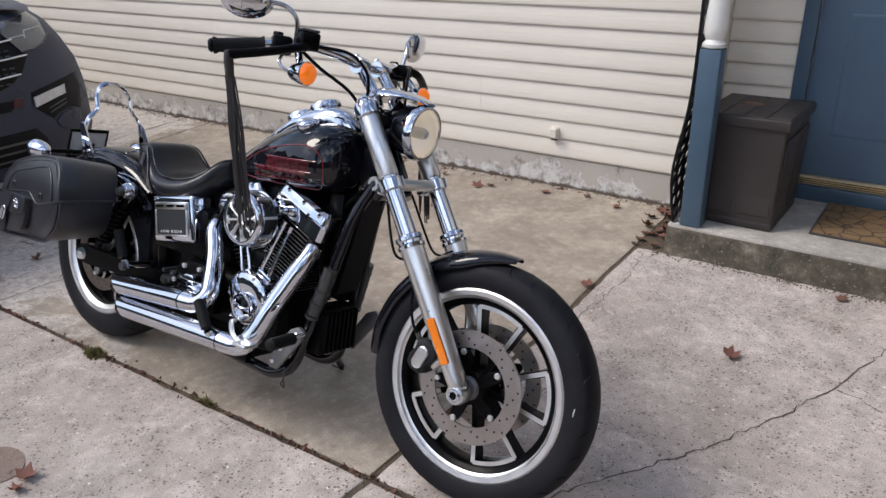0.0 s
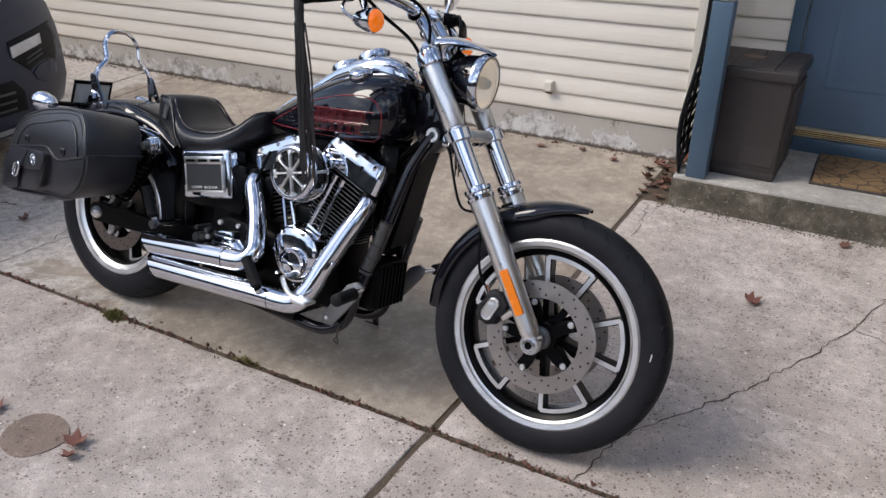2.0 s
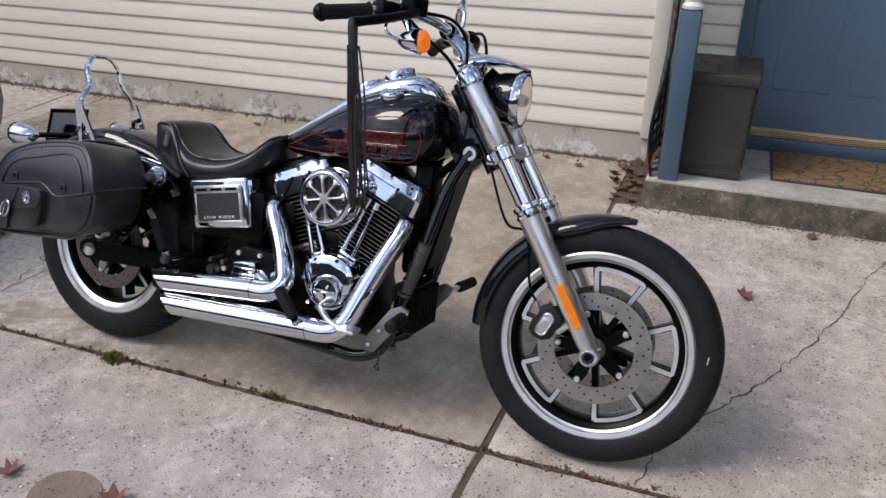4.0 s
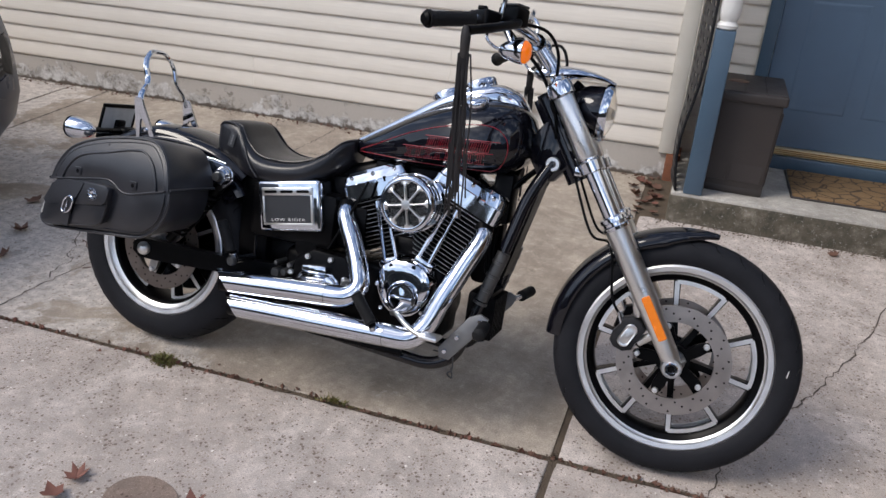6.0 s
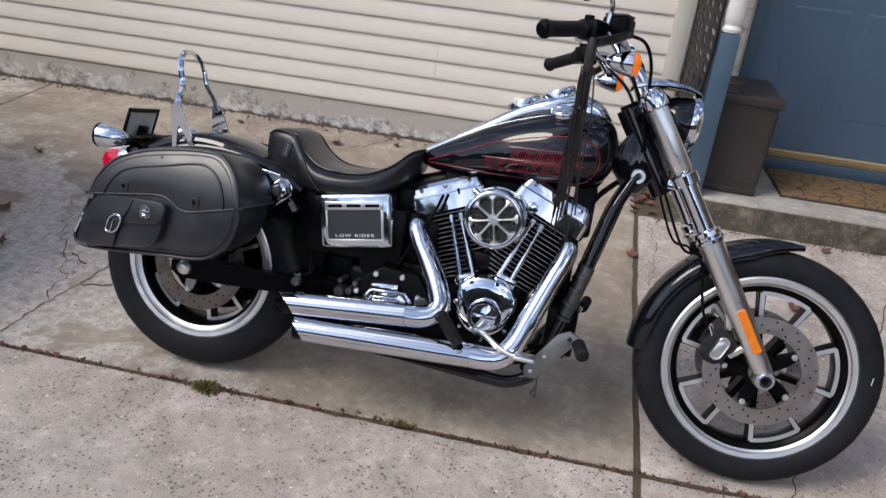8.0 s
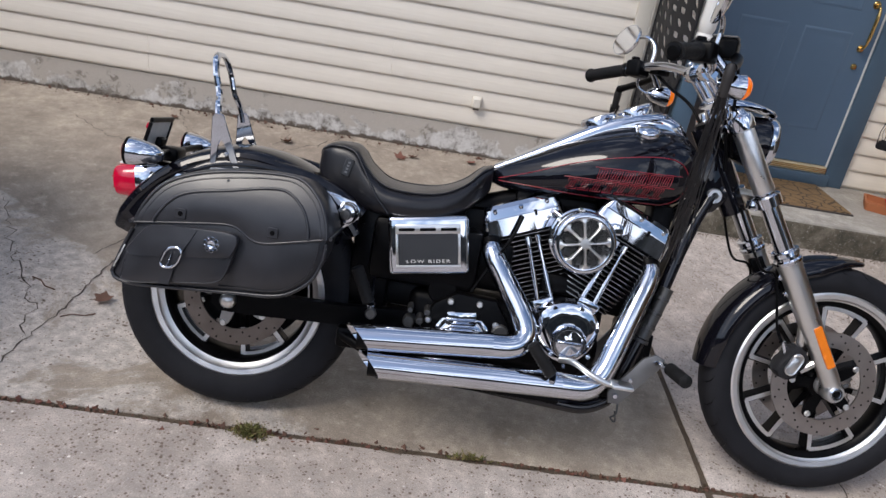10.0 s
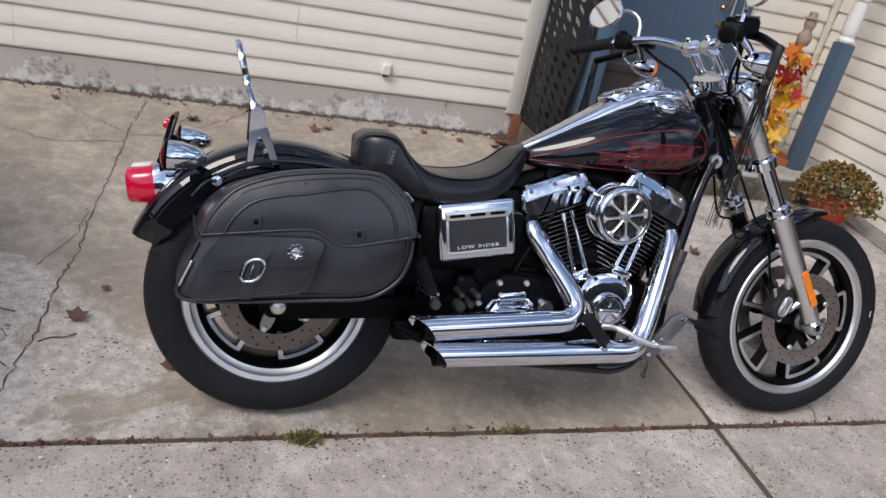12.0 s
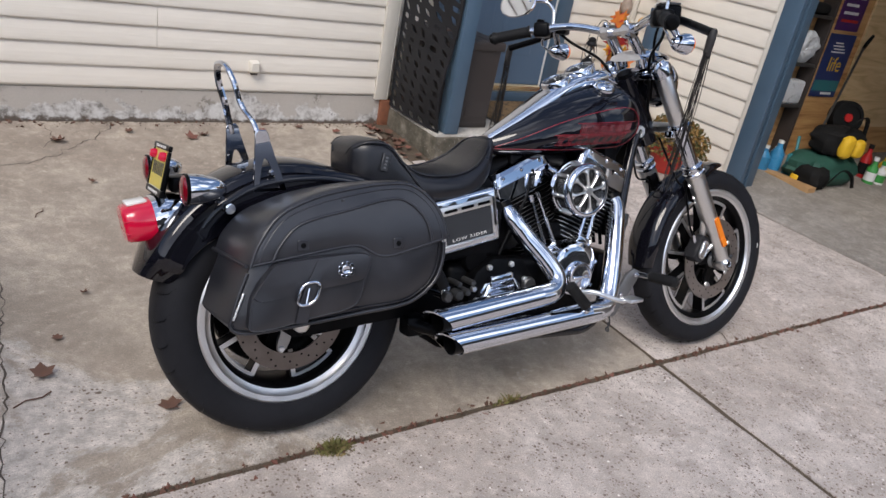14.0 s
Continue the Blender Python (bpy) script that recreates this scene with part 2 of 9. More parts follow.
def smooth_line(pts, steps=6):
    """Catmull-Rom through the points."""
    p = [Vector(q) for q in pts]
    if len(p) < 3:
        return p
    p = [p[0] * 2 - p[1]] + p + [p[-1] * 2 - p[-2]]
    out = []
    for a, b, c, d in zip(p, p[1:], p[2:], p[3:]):
        for i in range(steps):
            t = i / steps
            out.append(0.5 * ((2 * b) + (c - a) * t + (2 * a - 5 * b + 4 * c - d) * t * t + (3 * b - a - 3 * c + d) * t ** 3))
    return out + [p[-2]]


def fillet_line(pts, radius, steps=6):
    """A polyline with its corners rounded."""
    p = [Vector(q) for q in pts]
    out = [p[0]]
    for a, b, c in zip(p, p[1:], p[2:]):
        r = min(radius, (a - b).length * 0.48, (c - b).length * 0.48)
        s, e = b + (a - b).normalized() * r, b + (c - b).normalized() * r
        for i in range(steps + 1):
            t = i / steps
            out.append(s * (1 - t) ** 2 + b * 2 * t * (1 - t) + e * t * t)
    return out + [p[-1]]


def add_tube(bm, pts, r, seg=12, closed=False, caps=True, squash=1.0):
    """A round tube along the points; r is one radius or one for each point."""
    p = [Vector(q) for q in pts]
    n = len(p)
    rad = r if isinstance(r, (list, tuple)) else [r] * n
    rings, up = [], None
    for i in range(n):
        if closed:
            d = p[(i + 1) % n] - p[i - 1]
        else:
            d = p[min(i + 1, n - 1)] - p[max(i - 1, 0)]
        d.normalize()
        if up is None:
            up = d.orthogonal().normalized()
        up = (up - d * up.dot(d)).normalized()
        side = d.cross(up)
        rings.append([bm.verts.new(p[i] + (up * math.cos(a) + side * math.sin(a) * squash) * rad[i]) for a in (2 * math.pi * k / seg for k in range(seg))])
    pairs = list(zip(rings, rings[1:])) + ([(rings[-1], rings[0])] if closed else [])
    for a, b in pairs:
        for k in range(seg):
            bm.faces.new((a[k], a[(k + 1) % seg], b[(k + 1) % seg], b[k]))
    if caps and not closed:
        bm.faces.new(rings[0][::-1])
        bm.faces.new(rings[-1])
    return bm


def tube(pts, r, seg=12, **kw):
    return add_tube(bmesh.new(), pts, r, seg, **kw)


def add_lathe(bm, profile, m=None, seg=32, arc=360.0, start=0.0):
    """Turns the profile [(radius, height)] round the local z axis."""
    m = m or Matrix()
    full = arc >= 359.9
    count = seg if full else seg + 1
    cols = []
    for k in range(count):
        a = radians(start + arc * k / seg)
        cols.append([bm.verts.new(m @ Vector((r * math.cos(a), r * math.sin(a), h))) for r, h in profile])
    for k in range(count if full else seg):
        a, b = cols[k], cols[(k + 1) % count]
        for i in range(len(profile) - 1):
            if profile[i][0] < 1e-6 and profile[i + 1][0] < 1e-6:
                continue
            bm.faces.new((a[i], b[i], b[i + 1], a[i + 1]))
    bmesh.ops.remove_doubles(bm, verts=[v for c in cols for v in c], dist=1e-6)
    return bm


def lathe(profile, m=None, seg=32, **kw):
    return add_lathe(bmesh.new(), profile, m, seg, **kw)


def axis(at, way, roll=0.0):
    """A matrix at a place whose z axis points along way."""
    return Matrix.Translation(at) @ Vector(way).to_track_quat("Z", "Y").to_matrix().to_4x4() @ Matrix.Rotation(radians(roll), 4, "Z")


def add_prism(bm, outline, h0, h1, m=None, bevel=0.0, seg=2):
    """An outline in local xy, raised from h0 to h1."""
    m = m or Matrix()
    lo = [bm.verts.new((x, y, h0)) for x, y in outline]
    hi = [bm.verts.new((x, y, h1)) for x, y in outline]
    n = len(outline)
    faces = [bm.faces.new(lo[::-1]), bm.faces.new(hi)]
    for i in range(n):
        faces.append(bm.faces.new((lo[i], lo[(i + 1) % n], hi[(i + 1) % n], hi[i])))
    verts = lo + hi
    if bevel:
        edges = list({e for e in faces[1].edges} | {e for e in faces[0].edges})
        out = bmesh.ops.bevel(bm, geom=edges, offset=bevel, segments=seg, affect="EDGES", profile=0.5)
        verts = list({v for f in out["faces"] for v in f.verts} | {v for v in verts if v.is_valid})
        verts = list({v for q in verts for f in q.link_faces for v in f.verts})
    bmesh.ops.transform(bm, matrix=m, verts=verts)
    return bm


def prism(outline, h0, h1, m=None, bevel=0.0, seg=2):
    return add_prism(bmesh.new(), outline, h0, h1, m, bevel, seg)


def add_loft(bm, rings, caps=True, closed=True):
    rows = [[bm.verts.new(p) for p in ring] for ring in rings]
    n = len(rows[0])
    for a, b in zip(rows, rows[1:]):
        for k in range(n if closed else n - 1):
            bm.faces.new((a[k], a[(k + 1) % n], b[(k + 1) % n], b[k]))
    if caps and closed:
        bm.faces.new(rows[0][::-1])
        bm.faces.new(rows[-1])
    return bm


def loft(rings, caps=True, closed=True):
    return add_loft(bmesh.new(), rings, caps, closed)


def round_outline(x0, x1, y0, y1, r, steps=5):
    out = []
    for cx, cy, a0 in ((x1 - r, y1 - r, 0), (x0 + r, y1 - r, 90), (x0 + r, y0 + r, 180), (x1 - r, y0 + r, 270)):
        out += [(cx + r * math.cos(radians(a0 + 90 * i / steps)), cy + r * math.sin(radians(a0 + 90 * i / steps))) for i in range(steps + 1)]
    return out


def split_parts(name, bm, material, parent, label="", sharp=35):
    """Each loose piece of bm becomes a part of its own."""
    left, done = set(bm.verts), []
    while left:
        todo, group = [left.pop()], []
        while todo:
            v = todo.pop()
            group.append(v)
            for e in v.link_edges:
                o = e.other_vert(v)
                if o in left:
                    left.discard(o)
                    todo.append(o)
        done.append(group)
    made = []
    for group in done:
        nb, new_of = bmesh.new(), {}
        for v in group:
            new_of[v] = nb.verts.new(v.co)
        for f in {f for v in group for f in v.link_faces}:
            nb.faces.new([new_of[v] for v in f.verts])
        made.append(part(name, nb, material, parent, label, sharp))
    bm.free()
    return made

# ---- the large structure ----
WALL_Y, DOOR_Y, CORNER_X, SIDE_X, PORCH_Z, JAMB_Y = 2.25, 2.43, 1.515, 3.55, 0.205, 1.13


def rise(y):
    """The drive climbs a little towards the house."""
    t = max(0.0, y - 0.7)
    return 0.057 * t * min(1.0, t / 0.5)


def sheet(name, x_of, y_of, nx, ny, lift, material, parent=None, thick=0.06, label=""):
    """A slab whose edges run along the joints: x_of(u, v), y_of(u, v) with u, v from 0 to 1."""
    bm = bmesh.new()
    top = [[None] * (ny + 1) for _ in range(nx + 1)]
    for i in range(nx + 1):
        for j in range(ny + 1):
            u, v = i / nx, j / ny
            x, y = x_of(u, v), y_of(u, v)
            top[i][j] = bm.verts.new((x, y, rise(y) + lift))
    for i in range(nx):
        for j in range(ny):
            bm.faces.new((top[i][j], top[i + 1][j], top[i + 1][j + 1], top[i][j + 1]))
    rim = [e for e in bm.edges if e.is_boundary]
    out = bmesh.ops.extrude_edge_only(bm, edges=rim)
    for v in out["geom"]:
        if isinstance(v, bmesh.types.BMVert):
            v.co.z -= thick
    edges = [e for e in rim if e.is_valid]
    for v in {v for e in edges for v in e.verts}:
        j = 0.0035 * noise.noise(Vector((v.co.x * 9, v.co.y * 9, 3)))
        v.co.x += j
        v.co.y += j
    bmesh.ops.bevel(bm, geom=edges, offset=0.007, segments=2, affect="EDGES", profile=0.5)
    return part(name, bm, material, parent, label, 50)


bm = bmesh.new()
ys = [-80, 0.7, 0.95, 1.2, 1.7, 2.3, 2.6, 80]
rows = [[bm.verts.new((x, y, min(rise(y), 0.11) - 0.0045)) for y in ys] for x in (-80, -8, 0, 8, 80)]
for a, b in zip(rows, rows[1:]):
    for k in range(len(ys) - 1):
        bm.faces.new((a[k], b[k], b[k + 1], a[k + 1]))
ground = tagged(finish("ground", bm, M_DIRT, None, 60), "brown soil and grit showing in the joints of the drive", "ground", kind="structure")
pavement = thing("pavement", "weathered concrete drive slabs with dirty joints", "pavement", kind="structure")


def long_joint(x):
    return -0.232 + 0.016 * x


def cross_joint(y):
    return 1.382 + 0.018 * y


GAP = 0.0105
X_LEFT, X_FAR = -2.55, 3.37
sheet("slab", lambda u, v: X_LEFT + (cross_joint(-0.2) - GAP - X_LEFT + (cross_joint(-0.2 - 2.4 * (1 - v)) - cross_joint(-0.2))) * u,
      lambda u, v: -2.6 + (long_joint(X_LEFT + 3.9 * u) - GAP + 2.6) * v, 90, 24, 0.0, M_SLAB, pavement)
sheet("slab", lambda u, v: cross_joint(-2.6 + 2.4 * v) + GAP + (5.2 - cross_joint(-2.6 + 2.4 * v) - GAP) * u,
      lambda u, v: -2.6 + (long_joint(1.4 + 3.8 * u) - GAP + 2.6) * v, 60, 50, 0.0, M_SLAB, pavement)
sheet("slab", lambda u, v: X_LEFT + (cross_joint(-0.2 + 2.45 * v) - GAP - X_LEFT) * u,
      lambda u, v: long_joint(X_LEFT + 3.9 * u) + GAP + (WALL_Y - long_joint(X_LEFT + 3.9 * u) - GAP) * v, 90, 60, 0.0, M_SLAB2, pavement)
sheet("slab", lambda u, v: cross_joint(-0.2 + 1.9 * v) + GAP + (X_FAR - 0.008 - cross_joint(-0.2 + 1.9 * v) - GAP) * u,
      lambda u, v: long_joint(1.4 + 2 * u) + GAP + (1.70 - long_joint(1.4 + 2 * u) - GAP) * v, 50, 50, 0.0, M_SLAB, pavement)
sheet("slab", lambda u, v: -9 + (X_LEFT - GAP * 1.4 + 9) * u, lambda u, v: long_joint(-5) + GAP + (WALL_Y - long_joint(-5) - GAP) * v, 16, 20, 0.0, M_SLAB2, pavement)
sheet("slab", lambda u, v: -9 + (X_LEFT - GAP * 1.4 + 9) * u, lambda u, v: -2.6 + (long_joint(-5) - GAP + 2.6) * v, 16, 10, 0.0, M_SLAB, pavement)
sheet("slab", lambda u, v: -9 + 18 * u, lambda u, v: -9 + (6.4 - 0.02) * v, 20, 8, 0.0, M_SLAB, pavement)
sheet("slab", lambda u, v: X_FAR + 0.008 + (8.0 - X_FAR) * u, lambda u, v: long_joint(4) + GAP + (1.75 - long_joint(4) - GAP) * v, 20, 14, 0.012, M_APRON, pavement, label="pale smooth concrete garage floor")
sheet("slab", lambda u, v: 5.22 + 3.0 * u, lambda u, v: -2.6 + (long_joint(6) - GAP + 2.6) * v, 8, 10, 0.0, M_APRON, pavement)

# walls: cores
COURSE = 0.1004
SID_Z = 0.264
TOP_Z = 2.75
wall_main = tagged(finish("wall_north", box(-9, CORNER_X, WALL_Y + 0.016, DOOR_Y + 0.2, SID_Z - 0.01, TOP_Z), M_TRIM, None, 0), "house wall in cream horizontal vinyl lap siding", "wall", kind="structure")
wall_door = tagged(finish("wall_door", box(CORNER_X, SIDE_X + 0.1, DOOR_Y + 0.016, DOOR_Y + 0.2, 0.0, TOP_Z), M_TRIM, None, 0), "recessed entrance wall in cream lap siding", "wall", kind="structure")
wall_side = tagged(finish("wall_east", box(SIDE_X + 0.016, SIDE_X + 0.13, JAMB_Y + 0.16, DOOR_Y + 0.015, 0.0, TOP_Z), M_TRIM, None, 0), "garage side wall in cream lap siding", "wall", kind="structure")


def lap(length, h):
    """One course of lap siding: a slanted face that rolls over above a shadow step at its foot."""
    prof = [(0.016, h), (0.0125, h), (0.0118, h * 0.93), (0.0040, h * 0.52), (0.0012, h * 0.30), (0.0, 0.014), (0.0003, 0.005), (0.0025, 0.0), (0.016, 0.0)]
    me = bpy.data.meshes.new("siding_panel")
    verts = [(s, d, z) for s in (0.0, length) for d, z in prof]
    n = len(prof)
    faces = [(i, (i + 1) % n, n + (i + 1) % n, n + i) for i in range(n)] + [tuple(range(n))[::-1], tuple(range(n, 2 * n))]
    me.from_pydata(verts, [], faces)
    me.materials.append(M_SIDING)
    return me


def clad(wall, x0, length, z0, z1, m, course=COURSE):
    """Courses along local x from x0, each cut at its own joints."""
    k, meshes = 0, {}
    z = z0
    while z < z1 - 0.05:
        cut = x0 + (0.7 + 1.31 * ((k // 2) % 3)) if length > 4 else x0 + length
        cuts = [x0]
        while cut < x0 + length - 0.3:
            cuts.append(cut)
            cut += 3.6
        cuts.append(x0 + length)
        for a, b in zip(cuts, cuts[1:]):
            key = round(b - a - 0.0015, 4)
            if key not in meshes:
                meshes[key] = lap(key, course)
            ob = new("siding_panel", meshes[key])
            ob.parent = wall
            ob.matrix_world = m @ Matrix.Translation((a, 0, z))
        z += course
        k += 1


clad(wall_main, -9.0, CORNER_X - 0.075 + 9.0, SID_Z, TOP_Z, pose(0, WALL_Y, 0))
clad(wall_door, CORNER_X + 0.015, 1.846 - CORNER_X - 0.015, 0.217, TOP_Z, pose(0, DOOR_Y, 0), 0.1015)
clad(wall_door, 2.94, SIDE_X - 2.94 - 0.03, 0.217, TOP_Z, pose(0, DOOR_Y, 0), 0.1015)
clad(wall_side, 0.0, DOOR_Y - JAMB_Y - 0.19, 0.008, TOP_Z, pose(SIDE_X, DOOR_Y - 0.03, 0, 0, 0, -90), 0.110)
tagged(finish("trim", box(CORNER_X - 0.075, CORNER_X + 0.004, WALL_Y - 0.008, WALL_Y + 0.016, SID_Z - 0.028, TOP_Z, 0.004), M_TRIM), "cream vinyl corner post", "trim", kind="structure")
tagged(finish("trim", box(CORNER_X + 0.0045, CORNER_X + 0.014, WALL_Y - 0.006, DOOR_Y, SID_Z - 0.028, TOP_Z, 0.003), M_TRIM), "cream vinyl return trim", "trim", kind="structure")
tagged(finish("trim", box(SIDE_X - 0.03, SIDE_X - 0.001, DOOR_Y - 0.03, DOOR_Y - 0.001, PORCH_Z, TOP_Z, 0.004), M_TRIM), "cream vinyl inside corner trim", "trim", kind="structure")
tagged(finish("trim", box(SIDE_X - 0.012, SIDE_X + 0.02, JAMB_Y + 0.125, JAMB_Y + 0.16, 0.05, TOP_Z, 0.004), M_TRIM), "cream vinyl edge trim", "trim", kind="structure")

# foundation
bm = box(-9, CORNER_X - 0.03, WALL_Y + 0.012, DOOR_Y + 0.1, -0.05, SID_Z - 0.012)
tagged(finish("foundation", bm, M_FOUND, None, 0), "low foundation with peeling grey and white paint", "foundation", kind="structure")
tagged(finish("brick_pier", box(CORNER_X - 0.03, CORNER_X + 0.045, WALL_Y - 0.012, DOOR_Y, 0.03, SID_Z - 0.03, 0.006), M_RUST), "crumbling rust-red brick at the wall corner", "brick")

# porch slab
porch = thing("porch", "raised concrete porch slab with a dark mossy edge", "porch", kind="structure")
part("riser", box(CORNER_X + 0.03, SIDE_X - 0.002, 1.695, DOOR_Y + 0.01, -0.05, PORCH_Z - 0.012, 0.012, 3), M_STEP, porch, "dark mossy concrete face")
part("porch_top", box(CORNER_X + 0.034, SIDE_X - 0.003, 1.70, DOOR_Y + 0.012, PORCH_Z - 0.03, PORCH_Z, 0.008, 3), M_PORCH, porch, "pale worn concrete top")

# roof over all, and the garage shell
roof = tagged(finish("roof", box(-9.3, 8.3, 1.9, 7.0, TOP_Z, TOP_Z + 0.18), M_WHITE, None, 0), "white eave and roof deck over the walls", "roof", kind="structure")


def plywood(name, tones):
    m, b, nt = principled(name, tones[1], 0.55)
    t = nt.nodes.new("ShaderNodeTexCoord")
    mp = nt.nodes.new("ShaderNodeMapping")
    mp.inputs["Scale"].default_value = (0.6, 6.0, 6.0)
    nt.links.new(t.outputs["Object"], mp.inputs["Vector"])
    n = node(nt, "ShaderNodeTexNoise", Scale=2.2, Detail=7.0, Distortion=2.2)
    nt.links.new(mp.outputs[0], n.inputs["Vector"])
    c = ramp(nt, n.outputs["Fac"], [(0.3, tones[0]), (0.5, tones[1]), (0.7, tones[2])])
    nt.links.new(c, b.inputs["Base Color"])
    bump(nt, b, n.outputs["Fac"], 0.1, 0.001)
    return m


M_PLY = plywood("varnished plywood", ((0.32, 0.15, 0.05), (0.52, 0.29, 0.11), (0.62, 0.38, 0.17)))
M_PALEPLY = plywood("pale plywood", ((0.52, 0.36, 0.17), (0.68, 0.49, 0.26), (0.74, 0.56, 0.32)))
GAR_Y = 1.62
tagged(finish("wall_garage", box(SIDE_X + 0.131, 8.1, GAR_Y, GAR_Y + 0.1, -0.02, TOP_Z), M_PLY, None, 0), "garage inner wall lined with varnished plywood", "wall", kind="structure")
tagged(finish("wall_garage_back", box(8.0, 8.1, -2.4, GAR_Y, -0.02, TOP_Z), M_PLY, None, 0), "plywood back wall of the garage", "wall", kind="structure")
tagged(finish("wall_garage_end", box(SIDE_X, 8.1, -2.5, -2.4, -0.02, TOP_Z), M_SIDING, None, 0), "cream end wall of the garage", "wall", kind="structure")
tagged(finish("wall_garage_head", box(SIDE_X + 0.02, SIDE_X + 0.13, -2.4, JAMB_Y + 0.16, 2.35, TOP_Z), M_TRIM, None, 0), "cream header over the garage opening", "wall", kind="structure")
tagged(finish("ceiling", box(SIDE_X + 0.02, 8.1, -2.5, 1.9, TOP_Z - 0.05, TOP_Z - 0.001), M_WHITE, None, 0), "white garage ceiling", "ceiling", kind="structure")
jamb = thing("door_frame", "slate blue painted garage door jamb", "door frame", kind="structure")
part("casing", box(SIDE_X - 0.022, SIDE_X + 0.012, JAMB_Y, JAMB_Y + 0.123, 0.02, 2.3, 0.005), M_BLUE, jamb)
part("side_jamb", box(SIDE_X + 0.013, SIDE_X + 0.15, JAMB_Y + 0.02, JAMB_Y + 0.155, 0.02, 2.2, 0.003), M_BLUE, jamb)
part("door_stop", box(SIDE_X + 0.05, SIDE_X + 0.075, JAMB_Y + 0.006, JAMB_Y + 0.019, 0.02, 2.2, 0.002), M_BLUE, jamb)

# ---- the motorcycle ----
def gloss_black():
    m, b, nt = principled("gloss black paint", (0.006, 0.006, 0.009), 0.10, 0.0, 1.0)
    b.inputs["Coat Roughness"].default_value = 0.015
    b.inputs["Specular IOR Level"].default_value = 0.0
    flake = noise_tex(nt, 900.0, 2.0)
    nt.links.new(mix(nt, ramp(nt, flake, grey((0.6, 0.0), (0.8, 0.5))), (0.005, 0.005, 0.008), (0.02, 0.02, 0.03)), b.inputs["Base Color"])
    nt.links.new(ramp(nt, noise_tex(nt, 30.0, 4.0), grey((0.4, 0.06), (0.8, 0.16))), b.inputs["Roughness"])
    return m


def chrome(name, rgb=(0.655, 0.685, 0.745), lo=0.035, hi=0.12):
    m, b, nt = principled(name, rgb, lo, 1.0)
    nt.links.new(ramp(nt, noise_tex(nt, 25.0, 5.0, 0.65), grey((0.45, lo), (0.8, hi))), b.inputs["Roughness"])
    bump(nt, b, noise_tex(nt, 60.0, 3.0), 0.02, 0.001)
    return m


M_GLOSS = gloss_black()
M_CHROME = chrome("chrome")
M_ALU = worn("satin aluminium", (0.78, 0.78, 0.77), 0.33, 0.04, 25.0, 300.0, 0.02, 1.0)
M_MACH = worn("machined aluminium", (0.86, 0.86, 0.86), 0.40, 0.04, 20.0, 60.0, 0.0, 1.0)
M_CAST = worn("dull cast aluminium", (0.20, 0.203, 0.208), 0.5, 0.25, 30.0, 160.0, 0.2, 0.75)
M_TIN = worn("dull plate back", (0.60, 0.61, 0.61), 0.45, 0.2, 30.0, 120.0, 0.1)
M_DISC = worn("brake disc steel", (0.46, 0.42, 0.395), 0.36, 0.15, 30.0, 350.0, 0.15, 1.0)
M_DISCR = worn("browned brake disc steel", (0.21, 0.18, 0.16), 0.40, 0.25, 30.0, 350.0, 0.15, 1.0)
M_GUN = worn("dark grey casting", (0.10, 0.10, 0.10), 0.4, 0.25, 30.0, 160.0, 0.3, 0.7)
M_CALIPER = worn("black caliper casting", (0.022, 0.022, 0.024), 0.45, 0.3, 30.0, 200.0, 0.3)
M_SATIN = worn("satin black metal", (0.0025, 0.0025, 0.003), 0.33, 0.3, 25.0, 120.0, 0.15)
M_FIN = worn("black finned casting", (0.0025, 0.0025, 0.003), 0.4, 0.3, 30.0, 200.0, 0.3)
M_FINEDGE = worn("bare fin edge", (0.42, 0.42, 0.42), 0.34, 0.15, 40.0, 200.0, 0.2, 1.0)
M_RUBBER = worn("tyre rubber", (0.0165, 0.017, 0.0200), 0.55, 0.35, 14.0, 160.0, 0.35)
M_GRIP = worn("grip rubber", (0.015, 0.015, 0.0155), 0.5, 0.3, 30.0, 220.0, 0.5)
M_PLASTIC = worn("black plastic", (0.003, 0.003, 0.0035), 0.36, 0.2, 30.0, 150.0, 0.2)
M_AMBER, amber_bsdf, _ = principled("lit amber lens", (0.66, 0.095, 0.003), 0.14, 0.0, 0.6)
amber_bsdf.inputs["Emission Color"].default_value = (1.0, 0.24, 0.01, 1)
amber_bsdf.inputs["Emission Strength"].default_value = 0.34
M_REFLECT = worn("orange reflector", (0.85, 0.22, 0.015), 0.25, 0.15, 40.0, 500.0, 0.3, coat=0.5)
M_REDLENS, red_bsdf, _ = principled("lit red lens", (0.40, 0.003, 0.030), 0.12, 0.0, 0.5)
red_bsdf.inputs["Emission Color"].default_value = (1.0, 0.008, 0.05, 1)
red_bsdf.inputs["Emission Strength"].default_value = 0.10
M_REDDARK = principled("dark red lens", (0.16, 0.003, 0.010), 0.08, 0.0, 0.9)[0]
M_REDDIM = worn("dim red reflector", (0.055, 0.004, 0.008), 0.4, 0.2, 30.0, 200.0, 0.1)
M_REDPAINT = worn("red pinstripe", (0.24, 0.006, 0.015), 0.3, 0.2, 30.0, 200.0, 0.05, coat=0.6)
M_CREAM = worn("pale lettering", (0.75, 0.75, 0.73), 0.4, 0.1, 30.0, 200.0, 0.05)
M_PANEL = worn("dark grey panel", (0.028, 0.030, 0.034), 0.42, 0.2, 20.0, 300.0, 0.15)
